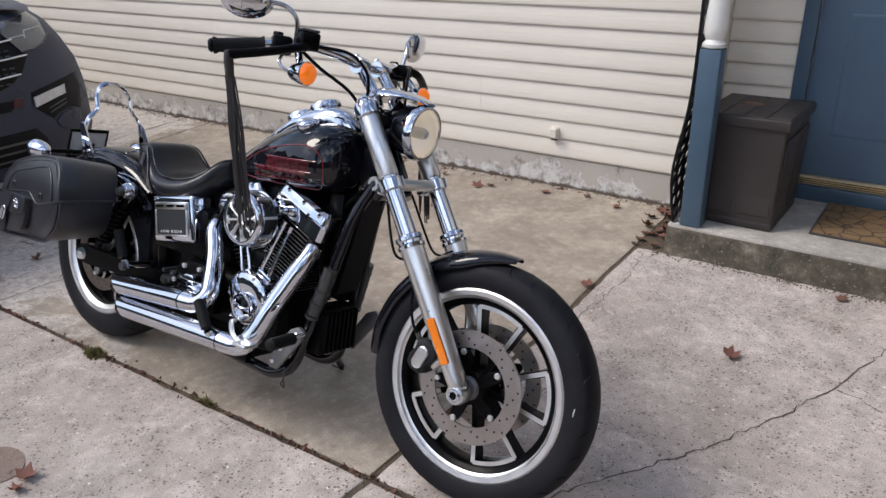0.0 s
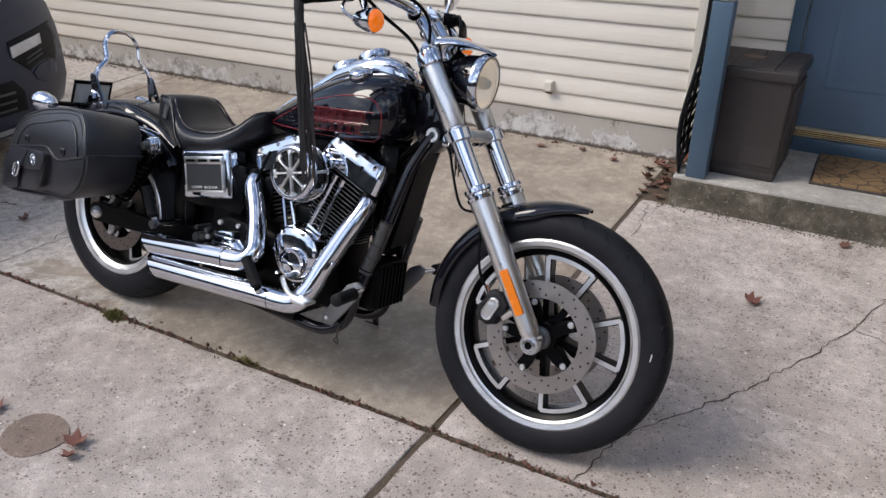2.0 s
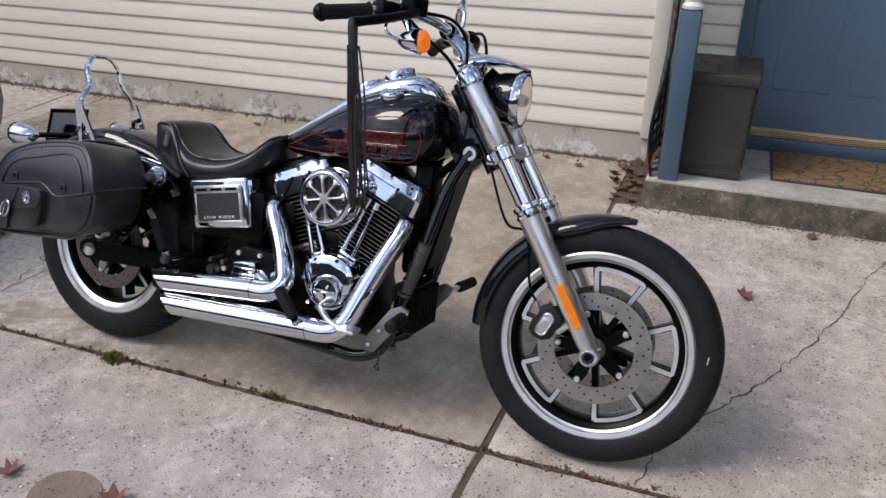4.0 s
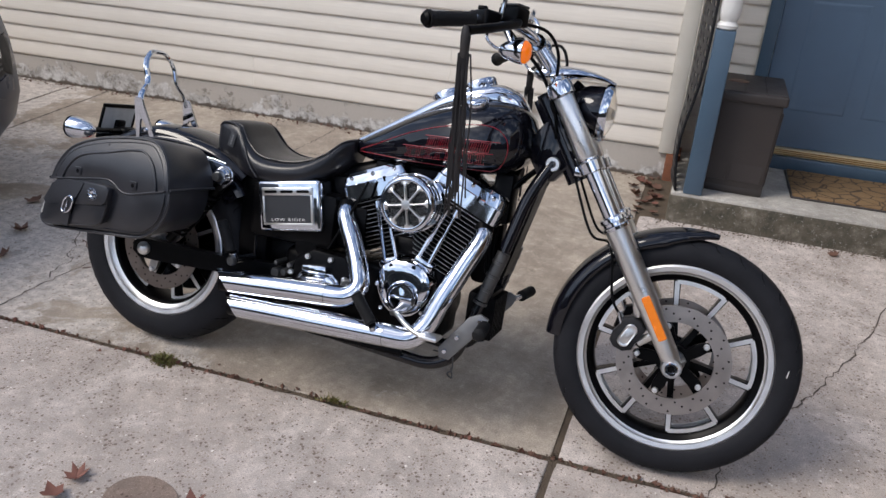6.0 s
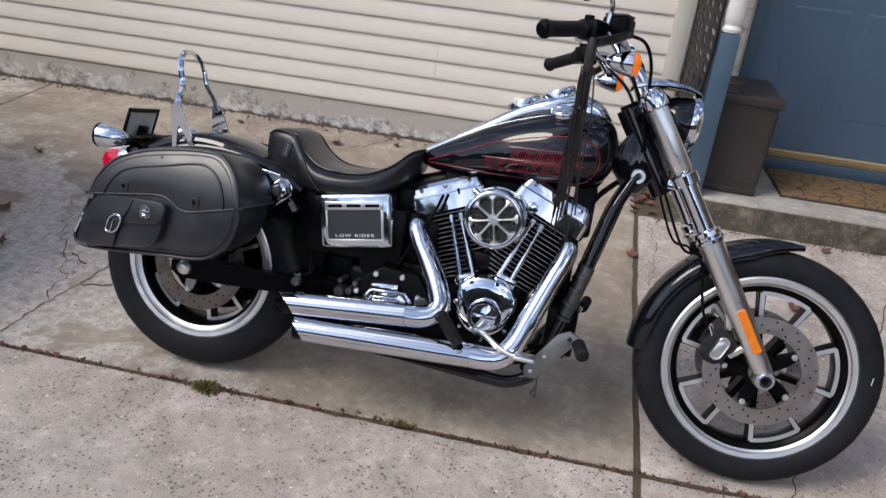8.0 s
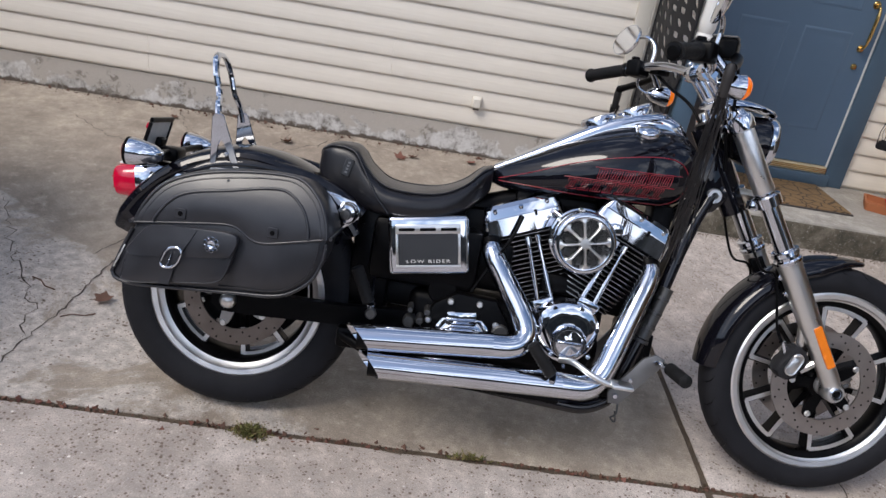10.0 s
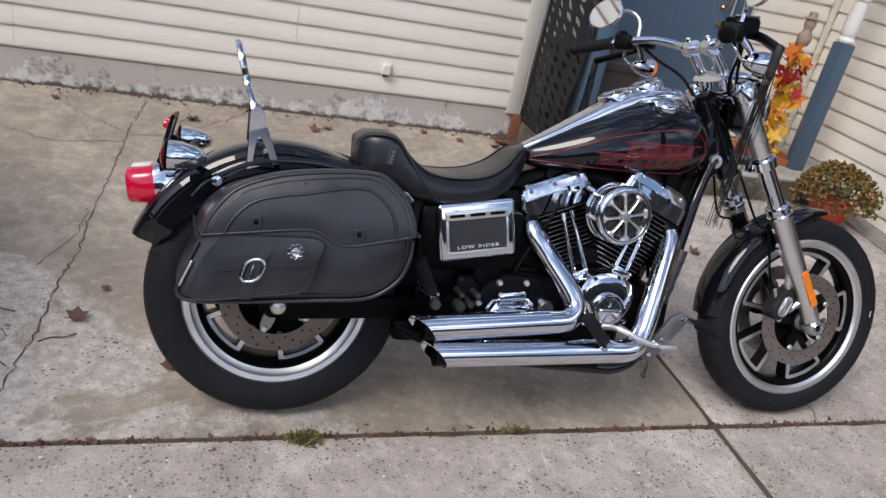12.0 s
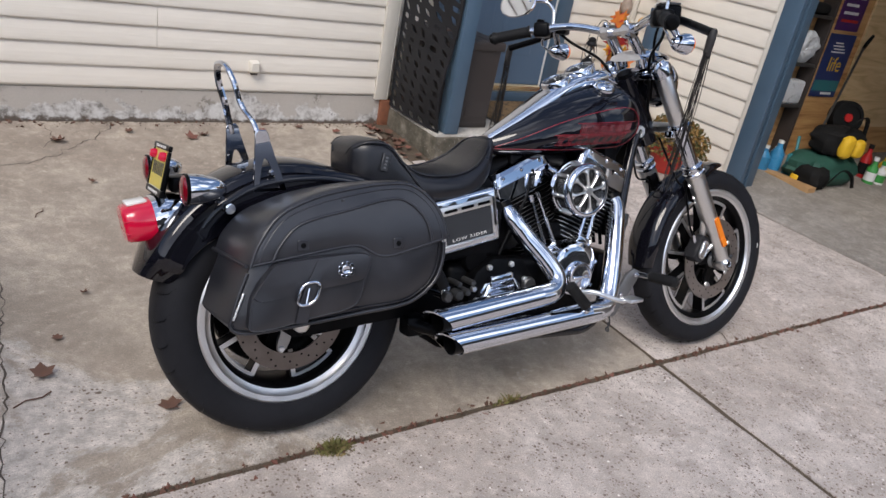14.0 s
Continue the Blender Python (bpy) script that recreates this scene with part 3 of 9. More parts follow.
M_DIAL = worn("dial face", (0.03, 0.03, 0.032), 0.3, 0.2, 30.0, 200.0, 0.05, coat=0.8)
M_MIRROR = principled("mirror glass", (0.85, 0.86, 0.88), 0.02, 1.0)[0]


def gauze_mat():
    """Woven wire gauze: bright wires round small dark holes."""
    m, b, nt = principled("grey filter gauze", (0.3, 0.3, 0.3), 0.35, 0.9)
    v = voronoi(nt, 210.0, "DISTANCE_TO_EDGE")
    c = ramp(nt, v["Distance"], grey((0.03, 0.22), (0.07, 0.004)))
    nt.links.new(c, b.inputs["Base Color"])
    nt.links.new(ramp(nt, v["Distance"], grey((0.03, 0.9), (0.07, 0.0))), b.inputs["Metallic"])
    b.inputs["Specular IOR Level"].default_value = 0.05
    bump(nt, b, ramp(nt, v["Distance"], grey((0.08, 1.0), (0.34, 0.0))), 0.7, 0.0015)
    return m


M_MESHG = gauze_mat()


def leather_mat(name, base, scale=70.0, rough=0.46, gloss=0.5):
    m, b, nt = principled(name, base, rough)
    v, broad = voronoi(nt, scale * 2.2, "DISTANCE_TO_EDGE"), noise_tex(nt, 9.0, 5.0)
    hi = [c * 1.9 + 0.002 for c in base]
    nt.links.new(ramp(nt, broad, [(0.35, base), (0.75, hi)]), b.inputs["Base Color"])
    nt.links.new(ramp(nt, broad, grey((0.3, rough * 0.85), (0.7, rough * 1.2))), b.inputs["Roughness"])
    b.inputs["Specular IOR Level"].default_value = gloss
    bump(nt, b, mix(nt, 0.5, ramp(nt, v["Distance"], grey((0.0, 0.0), (0.12, 1.0))), noise_tex(nt, 40.0, 5.0)), 0.13, 0.0010)
    return m


M_LEATHER = leather_mat("black leather", (0.0125, 0.0130, 0.0165), 70.0, 0.33, 0.68)
M_SEAT = leather_mat("black seat vinyl", (0.0055, 0.0055, 0.0075), 90.0, 0.32)
M_THONG = leather_mat("black leather fringe", (0.020, 0.018, 0.018), 60.0, 0.6)


def glass_mat(name, tint=(1, 1, 1)):
    m, b, nt = principled(name, tint, 0.03)
    b.inputs["Transmission Weight"].default_value = 1.0
    b.inputs["IOR"].default_value = 1.35
    return m


M_GLASS = glass_mat("clear lens")
M_BULB = worn("lamp reflector", (0.93, 0.87, 0.80), 0.48, 0.06, 20.0, 45.0, 0.6, 1.0, dist=0.005)
lit = M_BULB.node_tree.nodes["Principled BSDF"]   # the headlamp is switched on
lit.inputs["Emission Color"].default_value, lit.inputs["Emission Strength"].default_value = (1.0, 0.88, 0.72, 1), 0.14

LEAN, HEAD, STEER = 14.5, -1.7, 3.0
B = Matrix.Translation((0, -0.0795, 0)) @ Matrix.Rotation(radians(HEAD), 4, "Z") @ Matrix.Rotation(radians(-LEAN), 4, "X")
bike = thing("motorcycle", "black cruiser motorcycle with chrome engine, on its side stand", "motorcycle", m=B)
AX_F, AX_R, R_F, R_R = Vector((1.638, 0, 0.3305)), Vector((0.004, -0.020, 0.3235)), 0.3275, 0.328
UP = Vector((-math.sin(radians(32.5)), 0, math.cos(radians(32.5))))
FWD = Vector((math.cos(radians(32.5)), 0, math.sin(radians(32.5))))
pivot = AX_F - FWD * 0.055
S = Matrix.Translation(pivot) @ Matrix.Rotation(radians(STEER), 4, UP) @ Matrix.Translation(-pivot)


def fork_at(s, y=0.0, f=0.0):
    return AX_F + UP * s + FWD * f + Vector((0, y, 0))


SPLIT = {"spoke_face", "disc_bolt", "fender_bolt", "rocker_bolt", "pushrod_tube", "cover_bolt", "gearbox_bolt", "case_plug", "plate_bolt", "sleeve_ring", "fin", "fin_edge", "plate_bar", "frame_bar", "cover_bar", "cover_slot", "sissy_bolt", "cover_spoke", "lens_rib", "battery_box"}


def bpart(name, bm, material, parent=None, label="", sharp=35, steer=False):
    if steer:
        bmesh.ops.transform(bm, matrix=S, verts=bm.verts[:])
    if name in SPLIT:
        return split_parts(name, bm, material, parent or bike, label, sharp)[0]
    return part(name, bm, material, parent or bike, label, sharp)


def bolt(bm, at, way, r=0.008, h=0.006):
    """A hexagon head with a rounded crown."""
    add_lathe(bm, [(0, -0.004), (r, -0.004), (r, h * 0.6), (r * 0.75, h), (0, h)], axis(at, way), 8)
    return bm


OUT = Vector((0, -1, 0))


def wheel(name, c, tyre_r, tyre_w, rim_r, spokes, disc_r, steer, disc_sides, label, crown=0.62, disc_mat=None, band=0.021):
    m = axis(c, (0, 1, 0))
    w = tyre_w * 0.46
    rim = bpart(name, lathe([(rim_r - band, -w + band / 2), (rim_r - 0.016, -w + 0.008), (rim_r - 0.013, -w + 0.002), (rim_r, -w), (rim_r + 0.006, -w + 0.004), (rim_r + 0.004, -w + 0.012), (rim_r - 0.02, -w + 0.03), (rim_r - 0.02, w - 0.03), (rim_r + 0.004, w - 0.012),
                               (rim_r + 0.006, w - 0.004), (rim_r, w), (rim_r - 0.013, w - 0.002), (rim_r - 0.016, w - 0.008), (rim_r - band, w - band / 2)], m, 72), M_MACH, None, label, 40, steer)
    bpart("rim_barrel", lathe([(rim_r - band - 0.0002, -w + band / 2 + 0.0005), (rim_r - 0.034, -w + 0.018), (rim_r - 0.040, -w + 0.026), (rim_r - 0.040, w - 0.026), (rim_r - 0.034, w - 0.018), (rim_r - band - 0.0002, w - band / 2 - 0.0005)], m, 72), M_SATIN, rim, "black painted rim well", 40, steer)
    side, hw = [], tyre_w / 2
    n = 11
    for i in range(n):
        a = math.pi * i / (n - 1)
        side.append((tyre_r - 0.36 * tyre_w * (1 - math.sin(a) ** crown), -hw * 0.98 * math.cos(a)))
    prof = [(rim_r + 0.002, -w + 0.006), (rim_r + 0.012, -hw * 0.97), ((rim_r + tyre_r) / 2 - 0.004, -hw * 1.03)] + side[1:-1] + [((rim_r + tyre_r) / 2 - 0.004, hw * 1.03), (rim_r + 0.012, hw * 0.97), (rim_r + 0.002, w - 0.006)]
    bpart("tyre", lathe(prof, m, 96), M_RUBBER, rim, "black rubber tyre with shallow grooves", 60, steer)
    tread = bmesh.new()
    for k in range(30):
        for sgn in (-1, 1):
            pts = []
            for j in range(5):
                q = 0.16 + 0.17 * j
                a = math.pi * (0.5 + sgn * q * 0.5)
                rr = tyre_r - 0.36 * tyre_w * (1 - math.sin(a) ** crown) - 0.0010
                th = 2 * math.pi * (k + 0.5 * (sgn > 0)) / 30 + 0.10 * q + (0.04 if j % 4 == 0 else 0)
                pts.append(m @ Vector((rr * math.cos(th), rr * math.sin(th), -hw * 0.98 * math.cos(a))))
            add_tube(tread, pts, [0.0008, 0.0022, 0.0022, 0.0018, 0.0008], 4)
    bpart("tread", tread, M_PLASTIC, rim, "fine tread grooves", 60, steer)["kind"] = "stuff"
    hub = lathe([(0, -0.062), (0.020, -0.062), (0.026, -0.050), (0.042, -0.040), (0.046, -0.02), (0.034, 0), (0.046, 0.02), (0.042, 0.04), (0.026, 0.05), (0.02, 0.062), (0, 0.062)], m, 28)
    bpart("hub", hub, M_SATIN, rim, "black wheel hub", 35, steer)
    # twin spokes, joined by an arc at the rim
    step = 2 * math.pi / (2 * spokes)
    inner, outer = 0.040, rim_r - 0.036
    for k in range(2 * spokes):
        a = step * k + 0.18
        m2 = m @ Matrix.Rotation(a, 4, "Z")
        body = bmesh.new()
        add_loft(body, [[m2 @ Vector(p) for p in ((r, -t, -d), (r, t, -d), (r, t * 0.8, d), (r, -t * 0.8, d))] for r, t, d in ((inner, 0.0095, 0.026), (0.09, 0.0085, 0.022), (0.16, 0.008, 0.020), (outer, 0.0095, 0.022))])
        sp = bpart("spoke", body, M_SATIN, rim, "", 35, steer)
        bright = bmesh.new()
        for dz in (-1, 1):
            add_loft(bright, [[m2 @ Vector(p) for p in ((r, -t, dz * d), (r, t, dz * d), (r, t, dz * (d + 0.0012)), (r, -t, dz * (d + 0.0012)))] for r, t, d in ((disc_r - 0.035, 0.0062, 0.0208), (outer - 0.006, 0.0062, 0.0222))])
        if k % 2 == 0:
            for dz in (-1, 1):
                rings = []
                for i in range(9):
                    q = step * i / 8
                    rings.append([m2 @ Vector((r * math.cos(q), r * math.sin(q), dz * h)) for r, h in ((outer - 0.013, 0.0212), (outer - 0.001, 0.0212), (outer - 0.001, 0.0236), (outer - 0.013, 0.0236))])
                add_loft(bright, rings)
        bpart("spoke_face", bright, M_MACH, rim, "bright machined spoke face", 35, steer)
    # discs
    for sgn in disc_sides:
        z = sgn * (0.058 if name == "front_wheel" else 0.070)
        disc = bpart("brake_disc", lathe([(disc_r - 0.045, z - 0.0025), (disc_r, z - 0.0025), (disc_r, z + 0.0025), (disc_r - 0.045, z + 0.0025), (disc_r - 0.045, z - 0.0025)], m, 64), disc_mat or M_DISC, rim, "drilled steel brake disc", 35, steer)
        holes = bmesh.new()
        for k in range(45):
            a = 2 * math.pi * k / 45
            rr = disc_r - (0.009, 0.022, 0.035)[k % 3]
            add_lathe(holes, [(0, 0.0029), (0.0029, 0.0029), (0.0029, -0.0029), (0, -0.0029)], m @ Matrix.Translation((rr * math.cos(a), rr * math.sin(a), z)), 8)
        bpart("disc_hole", holes, M_PLASTIC, rim, "", 35, steer)["kind"] = "stuff"
        carrier = bmesh.new()
        out = []
        for k in range(80):
            a = 2 * math.pi * k / 80
            lobe = max(0.0, math.cos(5 * a)) ** 0.85
            out.append(((0.044 + (disc_r - 0.088) * lobe) * math.cos(a), (0.044 + (disc_r - 0.088) * lobe) * math.sin(a)))
        add_prism(carrier, out, z - 0.006, z + 0.006, m, 0.0015, 1)
        bpart("disc_carrier", carrier, M_SATIN if steer else M_FINEDGE, rim, "black five-armed disc carrier" if steer else "bright five-armed disc carrier", 35, steer)
        bpart("hub_flange", lathe([(0.012, 0.018), (0.026, 0.017), (0.031, 0.012), (0.033, 0.004), (0.033, -0.004)], axis(m @ Vector((0, 0, z)), m.to_3x3() @ Vector((0, 0, sgn))), 28), M_CAST, rim, "dull grey hub flange", 35, steer)
        heads = bmesh.new()
        for k in range(5):
            a = 2 * math.pi * k / 5
            bolt(heads, m @ Vector(((disc_r - 0.055) * math.cos(a), (disc_r - 0.055) * math.sin(a), z + sgn * 0.004)), (0, sgn, 0), 0.009, 0.007)
        bpart("disc_bolt", heads, M_MACH, rim, "", 35, steer)
    return rim


front = wheel("front_wheel", AX_F, R_F, 0.102, 0.252, 5, 0.150, True, (-1, 1), "cast front wheel with a bright rim edge")
rear = wheel("rear_wheel", AX_R, R_R, 0.162, 0.230, 5, 0.146, False, (-1,), "cast rear wheel with a bright rim edge", 0.50, M_DISCR, 0.029)
pm = axis(AX_R + Vector((0, 0.070, 0)), (0, 1, 0))
pulley = bpart("drive_pulley", lathe([(0.045, -0.006), (0.120, -0.010), (0.128, -0.016), (0.166, -0.016), (0.170, -0.010), (0.170, 0.016), (0.150, 0.018), (0.045, 0.008), (0.045, -0.006)], pm, 64), M_SATIN, rear, "black toothed drive pulley", 40)
mark = AX_F + Vector((0.285, -0.0475, 0.028))
bpart("tyre_mark", box(-0.006, 0.006, -0.001, 0.001, -0.010, 0.010, 0.0, 1, axis(mark, (0.1, 0, 1))), M_CREAM, front, "small white balance mark", 35, True)

# front fork
for sgn, nm in ((-1, "right"), (1, "left")):
    y = 0.105 * sgn
    leg = bpart("fork_slider", lathe([(0, -0.012), (0.016, -0.012), (0.022, 0.0), (0.026, 0.03), (0.027, 0.10), (0.0305, 0.20), (0.032, 0.36), (0.033, 0.385), (0, 0.385)], axis(fork_at(0, y), UP), 28), M_ALU, None, "satin aluminium fork slider", 35, True)
    boss = bpart("axle_boss", lathe([(0, -0.022), (0.024, -0.022), (0.027, -0.016), (0.027, 0.016), (0.024, 0.022), (0, 0.022)], axis(fork_at(-0.004, y, -0.006), (0, sgn, 0)), 28), M_ALU, leg, "", 35, True)
    bpart("axle_end", lathe([(0.017, 0.0), (0.017, 0.005), (0.015, 0.0075), (0.0105, 0.0075), (0.0095, 0.006), (0.0095, 0.0)], axis(fork_at(-0.004, y + sgn * 0.022, -0.006), (0, sgn, 0)), 24), M_CHROME, boss, "chrome axle end ring", 35, True)
    bpart("axle_bore", lathe([(0, 0.0008), (0.0094, 0.0008), (0.0094, 0.0)], axis(fork_at(-0.004, y + sgn * 0.022, -0.006), (0, sgn, 0)), 16), M_PLASTIC, boss, "dark hollow axle bore", 35, True)
    pinch = bmesh.new()
    bolt(pinch, fork_at(0.004, y + sgn * 0.016, 0.026), FWD, 0.006, 0.010)
    bpart("pinch_bolt", pinch, M_GUN, leg, "", 35, True)
    collar = lathe([(0.030, 0.383), (0.036, 0.386), (0.037, 0.394), (0.033, 0.398), (0.033, 0.404), (0.037, 0.408), (0.036, 0.418), (0.029, 0.422), (0.024, 0.422)], axis(fork_at(0, y), UP), 28)
    bpart("dust_cover", collar, M_CHROME, leg, "chrome ringed dust cover", 35, True)
    bpart("fork_tube", lathe([(0, 0.40), (0.0245, 0.40), (0.0245, 0.545), (0.0245, 0.78), (0, 0.78)], axis(fork_at(0, y), UP), 28), M_CHROME, None, "polished chrome fork tube", 35, True)
    bpart("upper_tube", lathe([(0.0255, 0.585), (0.0275, 0.59), (0.0275, 0.765), (0.0255, 0.77)], axis(fork_at(0, y), UP), 28), M_ALU, None, "bright upper fork cover", 35, True)
    bpart("fork_cap", lathe([(0.029, 0.758), (0.034, 0.762), (0.035, 0.785), (0.031, 0.797), (0.022, 0.803), (0.018, 0.812), (0, 0.815)], axis(fork_at(0, y), UP), 28), M_CHROME, None, "chrome fork cap", 35, True)
    low = lathe([(0.026, 0.545), (0.035, 0.548), (0.036, 0.575), (0.026, 0.580)], axis(fork_at(0, y), UP), 28)
    add_box(low, -0.012, 0.012, -0.016, 0.016, -0.012, 0.012, 0.004, 2, Matrix.Translation(fork_at(0.562, y + sgn * -0.012, -0.036)))
    bpart("lower_clamp", low, M_CHROME, None, "chrome lower fork clamp", 35, True)
bm = bmesh.new()
add_prism(bm, round_outline(-0.0115, 0.0115, -0.0, 0.122, 0.004, 2), -0.004, 0.005, Matrix.Translation(fork_at(0.075, -0.1335, 0.003)) @ Matrix(((FWD.x, UP.x, 0, 0), (0, 0, -1, 0), (FWD.z, UP.z, 0, 0), (0, 0, 0, 1))), 0.0012, 1)
bpart("fork_reflector", bm, M_REFLECT, None, "long orange side reflector", 35, True)
bm = box(-0.016, 0.016, -0.115, 0.115, -0.013, 0.013, 0.006, 2, Matrix.Translation(fork_at(0.562, 0, 0.004)) @ Matrix.Rotation(radians(-32.5), 4, "Y"))
bpart("lower_bridge", bm, M_ALU, None, "satin lower fork bridge", 35, True)
bm = box(-0.026, 0.022, -0.10, 0.10, -0.014, 0.014, 0.008, 2, Matrix.Translation(fork_at(0.775, 0, -0.012)) @ Matrix.Rotation(radians(-32.5), 4, "Y"))
bpart("upper_bridge", bm, M_CHROME, None, "chrome upper fork bridge", 35, True)
bpart("steering_stem", tube([fork_at(0.55, 0, -0.05), fork_at(0.80, 0, -0.05)], 0.026, 20), M_SATIN, None, "", 35, True)
# front brake calipers and lines
for sgn in (-1, 1):
    y = sgn * 0.078
    at = AX_F + Vector((-0.132, y + sgn * 0.012, 0.055))
    cal = bmesh.new()
    flat = Matrix(((1, 0, 0, 0), (0, 0, sgn, 0), (0, 1, 0, 0), (0, 0, 0, 1)))
    tilt = Matrix.Translation(at) @ Matrix.Rotation(radians(24), 4, "Y") @ flat
    shape = [(-0.026, -0.040), (-0.008, -0.050), (0.018, -0.047), (0.036, -0.030), (0.034, -0.010), (0.040, 0.008), (0.036, 0.036), (0.014, 0.050), (-0.012, 0.048), (-0.030, 0.030), (-0.026, 0.010), (-0.032, -0.014)]
    add_loft(cal, [[tilt @ Vector((x * k, z * k, h)) for x, z in shape] for h, k in ((-0.024, 0.94), (-0.018, 1.0), (0.010, 1.0), (0.018, 0.93), (0.022, 0.78))])
    ca = bpart("brake_caliper", cal, M_CALIPER, None, "black brake caliper with a chrome oval insert", 35, True)
    ins = loft([[tilt @ Vector((0.004 + x * k, z * k, h)) for x, z in round_outline(-0.0165, 0.0165, -0.033, 0.033, 0.0160, 7)] for h, k in ((0.020, 1.0), (0.0265, 1.0), (0.029, 0.90), (0.0275, 0.72), (0.029, 0.55))])
    bpart("caliper_insert", ins, M_ALU, ca, "polished oval insert", 35, True)
    lug = bmesh.new()
    add_tube(lug, [at + Vector((0.02, 0, 0.05)), fork_at(0.20, sgn * 0.10, -0.02)], 0.011, 10)
    add_tube(lug, [at + Vector((0.035, 0, -0.02)), fork_at(0.09, sgn * 0.10, -0.02)], 0.011, 10)
    bpart("caliper_lug", lug, M_ALU, ca, "", 35, True)
    line = smooth_line([at + Vector((-0.02, 0, 0.035)), at + Vector((-0.055, 0, 0.09)), at + Vector((-0.085, -sgn * 0.01, 0.22)), fork_at(0.40, sgn * 0.09, -0.07), fork_at(0.56, sgn * 0.06, -0.055)], 7)
    bpart("brake_line", tube(line, 0.0038, 8), M_PLASTIC, None, "black brake hose", 60, True)
    bpart("hose_end", tube([at + Vector((-0.012, 0, 0.02)), at + Vector((-0.028, 0, 0.052))], 0.007, 10), M_CHROME, ca, "", 35, True)

# front fender
def fender(c, r, a0, a1, half, drop, steps, lip=0.0, thick=0.004, fold=0.0):
    """A mudguard: a curved hoop of rounded section round the wheel; a0, a1 in degrees from the front, upwards."""
    rings = []
    n = 12
    for i in range(steps + 1):
        a = radians(a0 + (a1 - a0) * i / steps)
        e = min(i, steps - i) / steps
        k = min(1.0, (i / steps) / 0.24)
        taper = (0.78 + 0.22 * min(1.0, e * 7)) * (0.42 + 0.58 * k ** 0.7)
        outer, inner = [], []
        for j in range(n + 1):
            q = math.pi * (j / n - 0.5)
            yy = half * taper * math.sin(q) if abs(q) < 1.35 else half * taper * math.copysign(0.985, q)
            rr = r - drop * (0.22 + 0.78 * k) * (1 - math.cos(q) ** 0.8 if abs(q) < math.pi / 2 else 1)
            outer.append(Vector((rr * math.cos(a), yy, rr * math.sin(a))) + c)
            inner.append(Vector(((rr - thick) * math.cos(a), yy * 0.96, (rr - thick) * math.sin(a))) + c)
        rings.append(outer + inner[::-1])
    return loft(rings)


ff = bpart("front_fender", fender(AX_F, R_F + 0.026, 81, 181, 0.064, 0.042, 48), M_GLOSS, None, "gloss black front mudguard", 50, True)
for sgn in (-1, 1):
    bpart("fender_bracket", box(-0.02, 0.02, -0.012, 0.012, -0.045, 0.045, 0.006, 2, Matrix.Translation(fork_at(0.325, sgn * 0.082, -0.012)) @ Matrix.Rotation(radians(-32.5), 4, "Y")), M_SATIN, ff, "black fender bracket", 35, True)
    heads = bmesh.new()
    for s in (0.30, 0.35):
        bolt(heads, fork_at(s, sgn * 0.096, -0.03), (0, sgn, 0), 0.008, 0.006)
    bpart("fender_bolt", heads, M_CHROME, ff, "", 35, True)

# headlamp
HL = Vector((1.338, 0.0, 0.949))
hw = Vector((0.998, 0, -0.06)).normalized()
lamp = bpart("headlight", lathe([(0, -0.105), (0.030, -0.103), (0.052, -0.088), (0.066, -0.055), (0.071, -0.012), (0.071, 0.0), (0.066, 0.0)], axis(HL, hw), 40), M_GLOSS, None, "black headlight bucket with a chrome rim", 50, True)
bpart("headlight_rim", lathe([(0.0705, -0.014), (0.077, -0.012), (0.078, 0.0), (0.073, 0.010), (0.066, 0.010), (0.066, 0.002)], axis(HL, hw), 48), M_CHROME, lamp, "chrome headlight rim", 50, True)
bpart("reflector", lathe([(0.065, 0.002), (0.055, -0.022), (0.035, -0.045), (0.012, -0.056), (0, -0.057)], axis(HL, hw), 40), M_BULB, lamp, "bright lamp reflector", 50, True)
bpart("bulb", lathe([(0, -0.006), (0.010, -0.008), (0.012, -0.02), (0.009, -0.05), (0, -0.05)], axis(HL, hw), 16), M_CREAM, lamp, "", 50, True)
gl = bpart("lens", lathe([(0.0658, 0.004), (0.055, 0.014), (0.036, 0.022), (0.016, 0.026), (0, 0.027), (0, 0.024), (0.016, 0.023), (0.036, 0.019), (0.055, 0.011), (0.0658, 0.001)], axis(HL, hw), 40), M_GLASS, lamp, "clear glass lens", 60, True)
gl.visible_shadow = False
vis = []
for i, (x, z, w, t) in enumerate(((1.167, 1.020, 0.066, 0.036), (1.207, 1.030, 0.072, 0.042), (1.252, 1.036, 0.070, 0.034), (1.296, 1.037, 0.060, 0.020), (1.333, 1.033, 0.042, 0.010), (1.351, 1.027, 0.022, 0.006))):
    vis.append([Vector((x, w * math.cos(a), z + (t if math.sin(a) > 0 else 0.008) * math.sin(a) * 0.7)) for a in (2 * math.pi * k / 18 for k in range(18))])
bpart("headlight_visor", loft(vis), M_CHROME, lamp, "chrome headlight visor", 60, True)
bpart("headlight_mount", tube([HL - hw * 0.06 + Vector((0, 0, 0.04)), Vector((1.25, 0, 1.015)), fork_at(0.77, 0, 0.0)], 0.013, 12), M_SATIN, lamp, "", 50, True)
small = bmesh.new()
add_lathe(small, [(0, -0.02), (0.018, -0.02), (0.020, 0.0), (0.014, 0.01), (0, 0.012)], axis((1.240, -0.052, 0.965), (0.8, -0.5, 0.2)), 16)
bpart("horn_button", small, M_PLASTIC, None, "", 50, True)

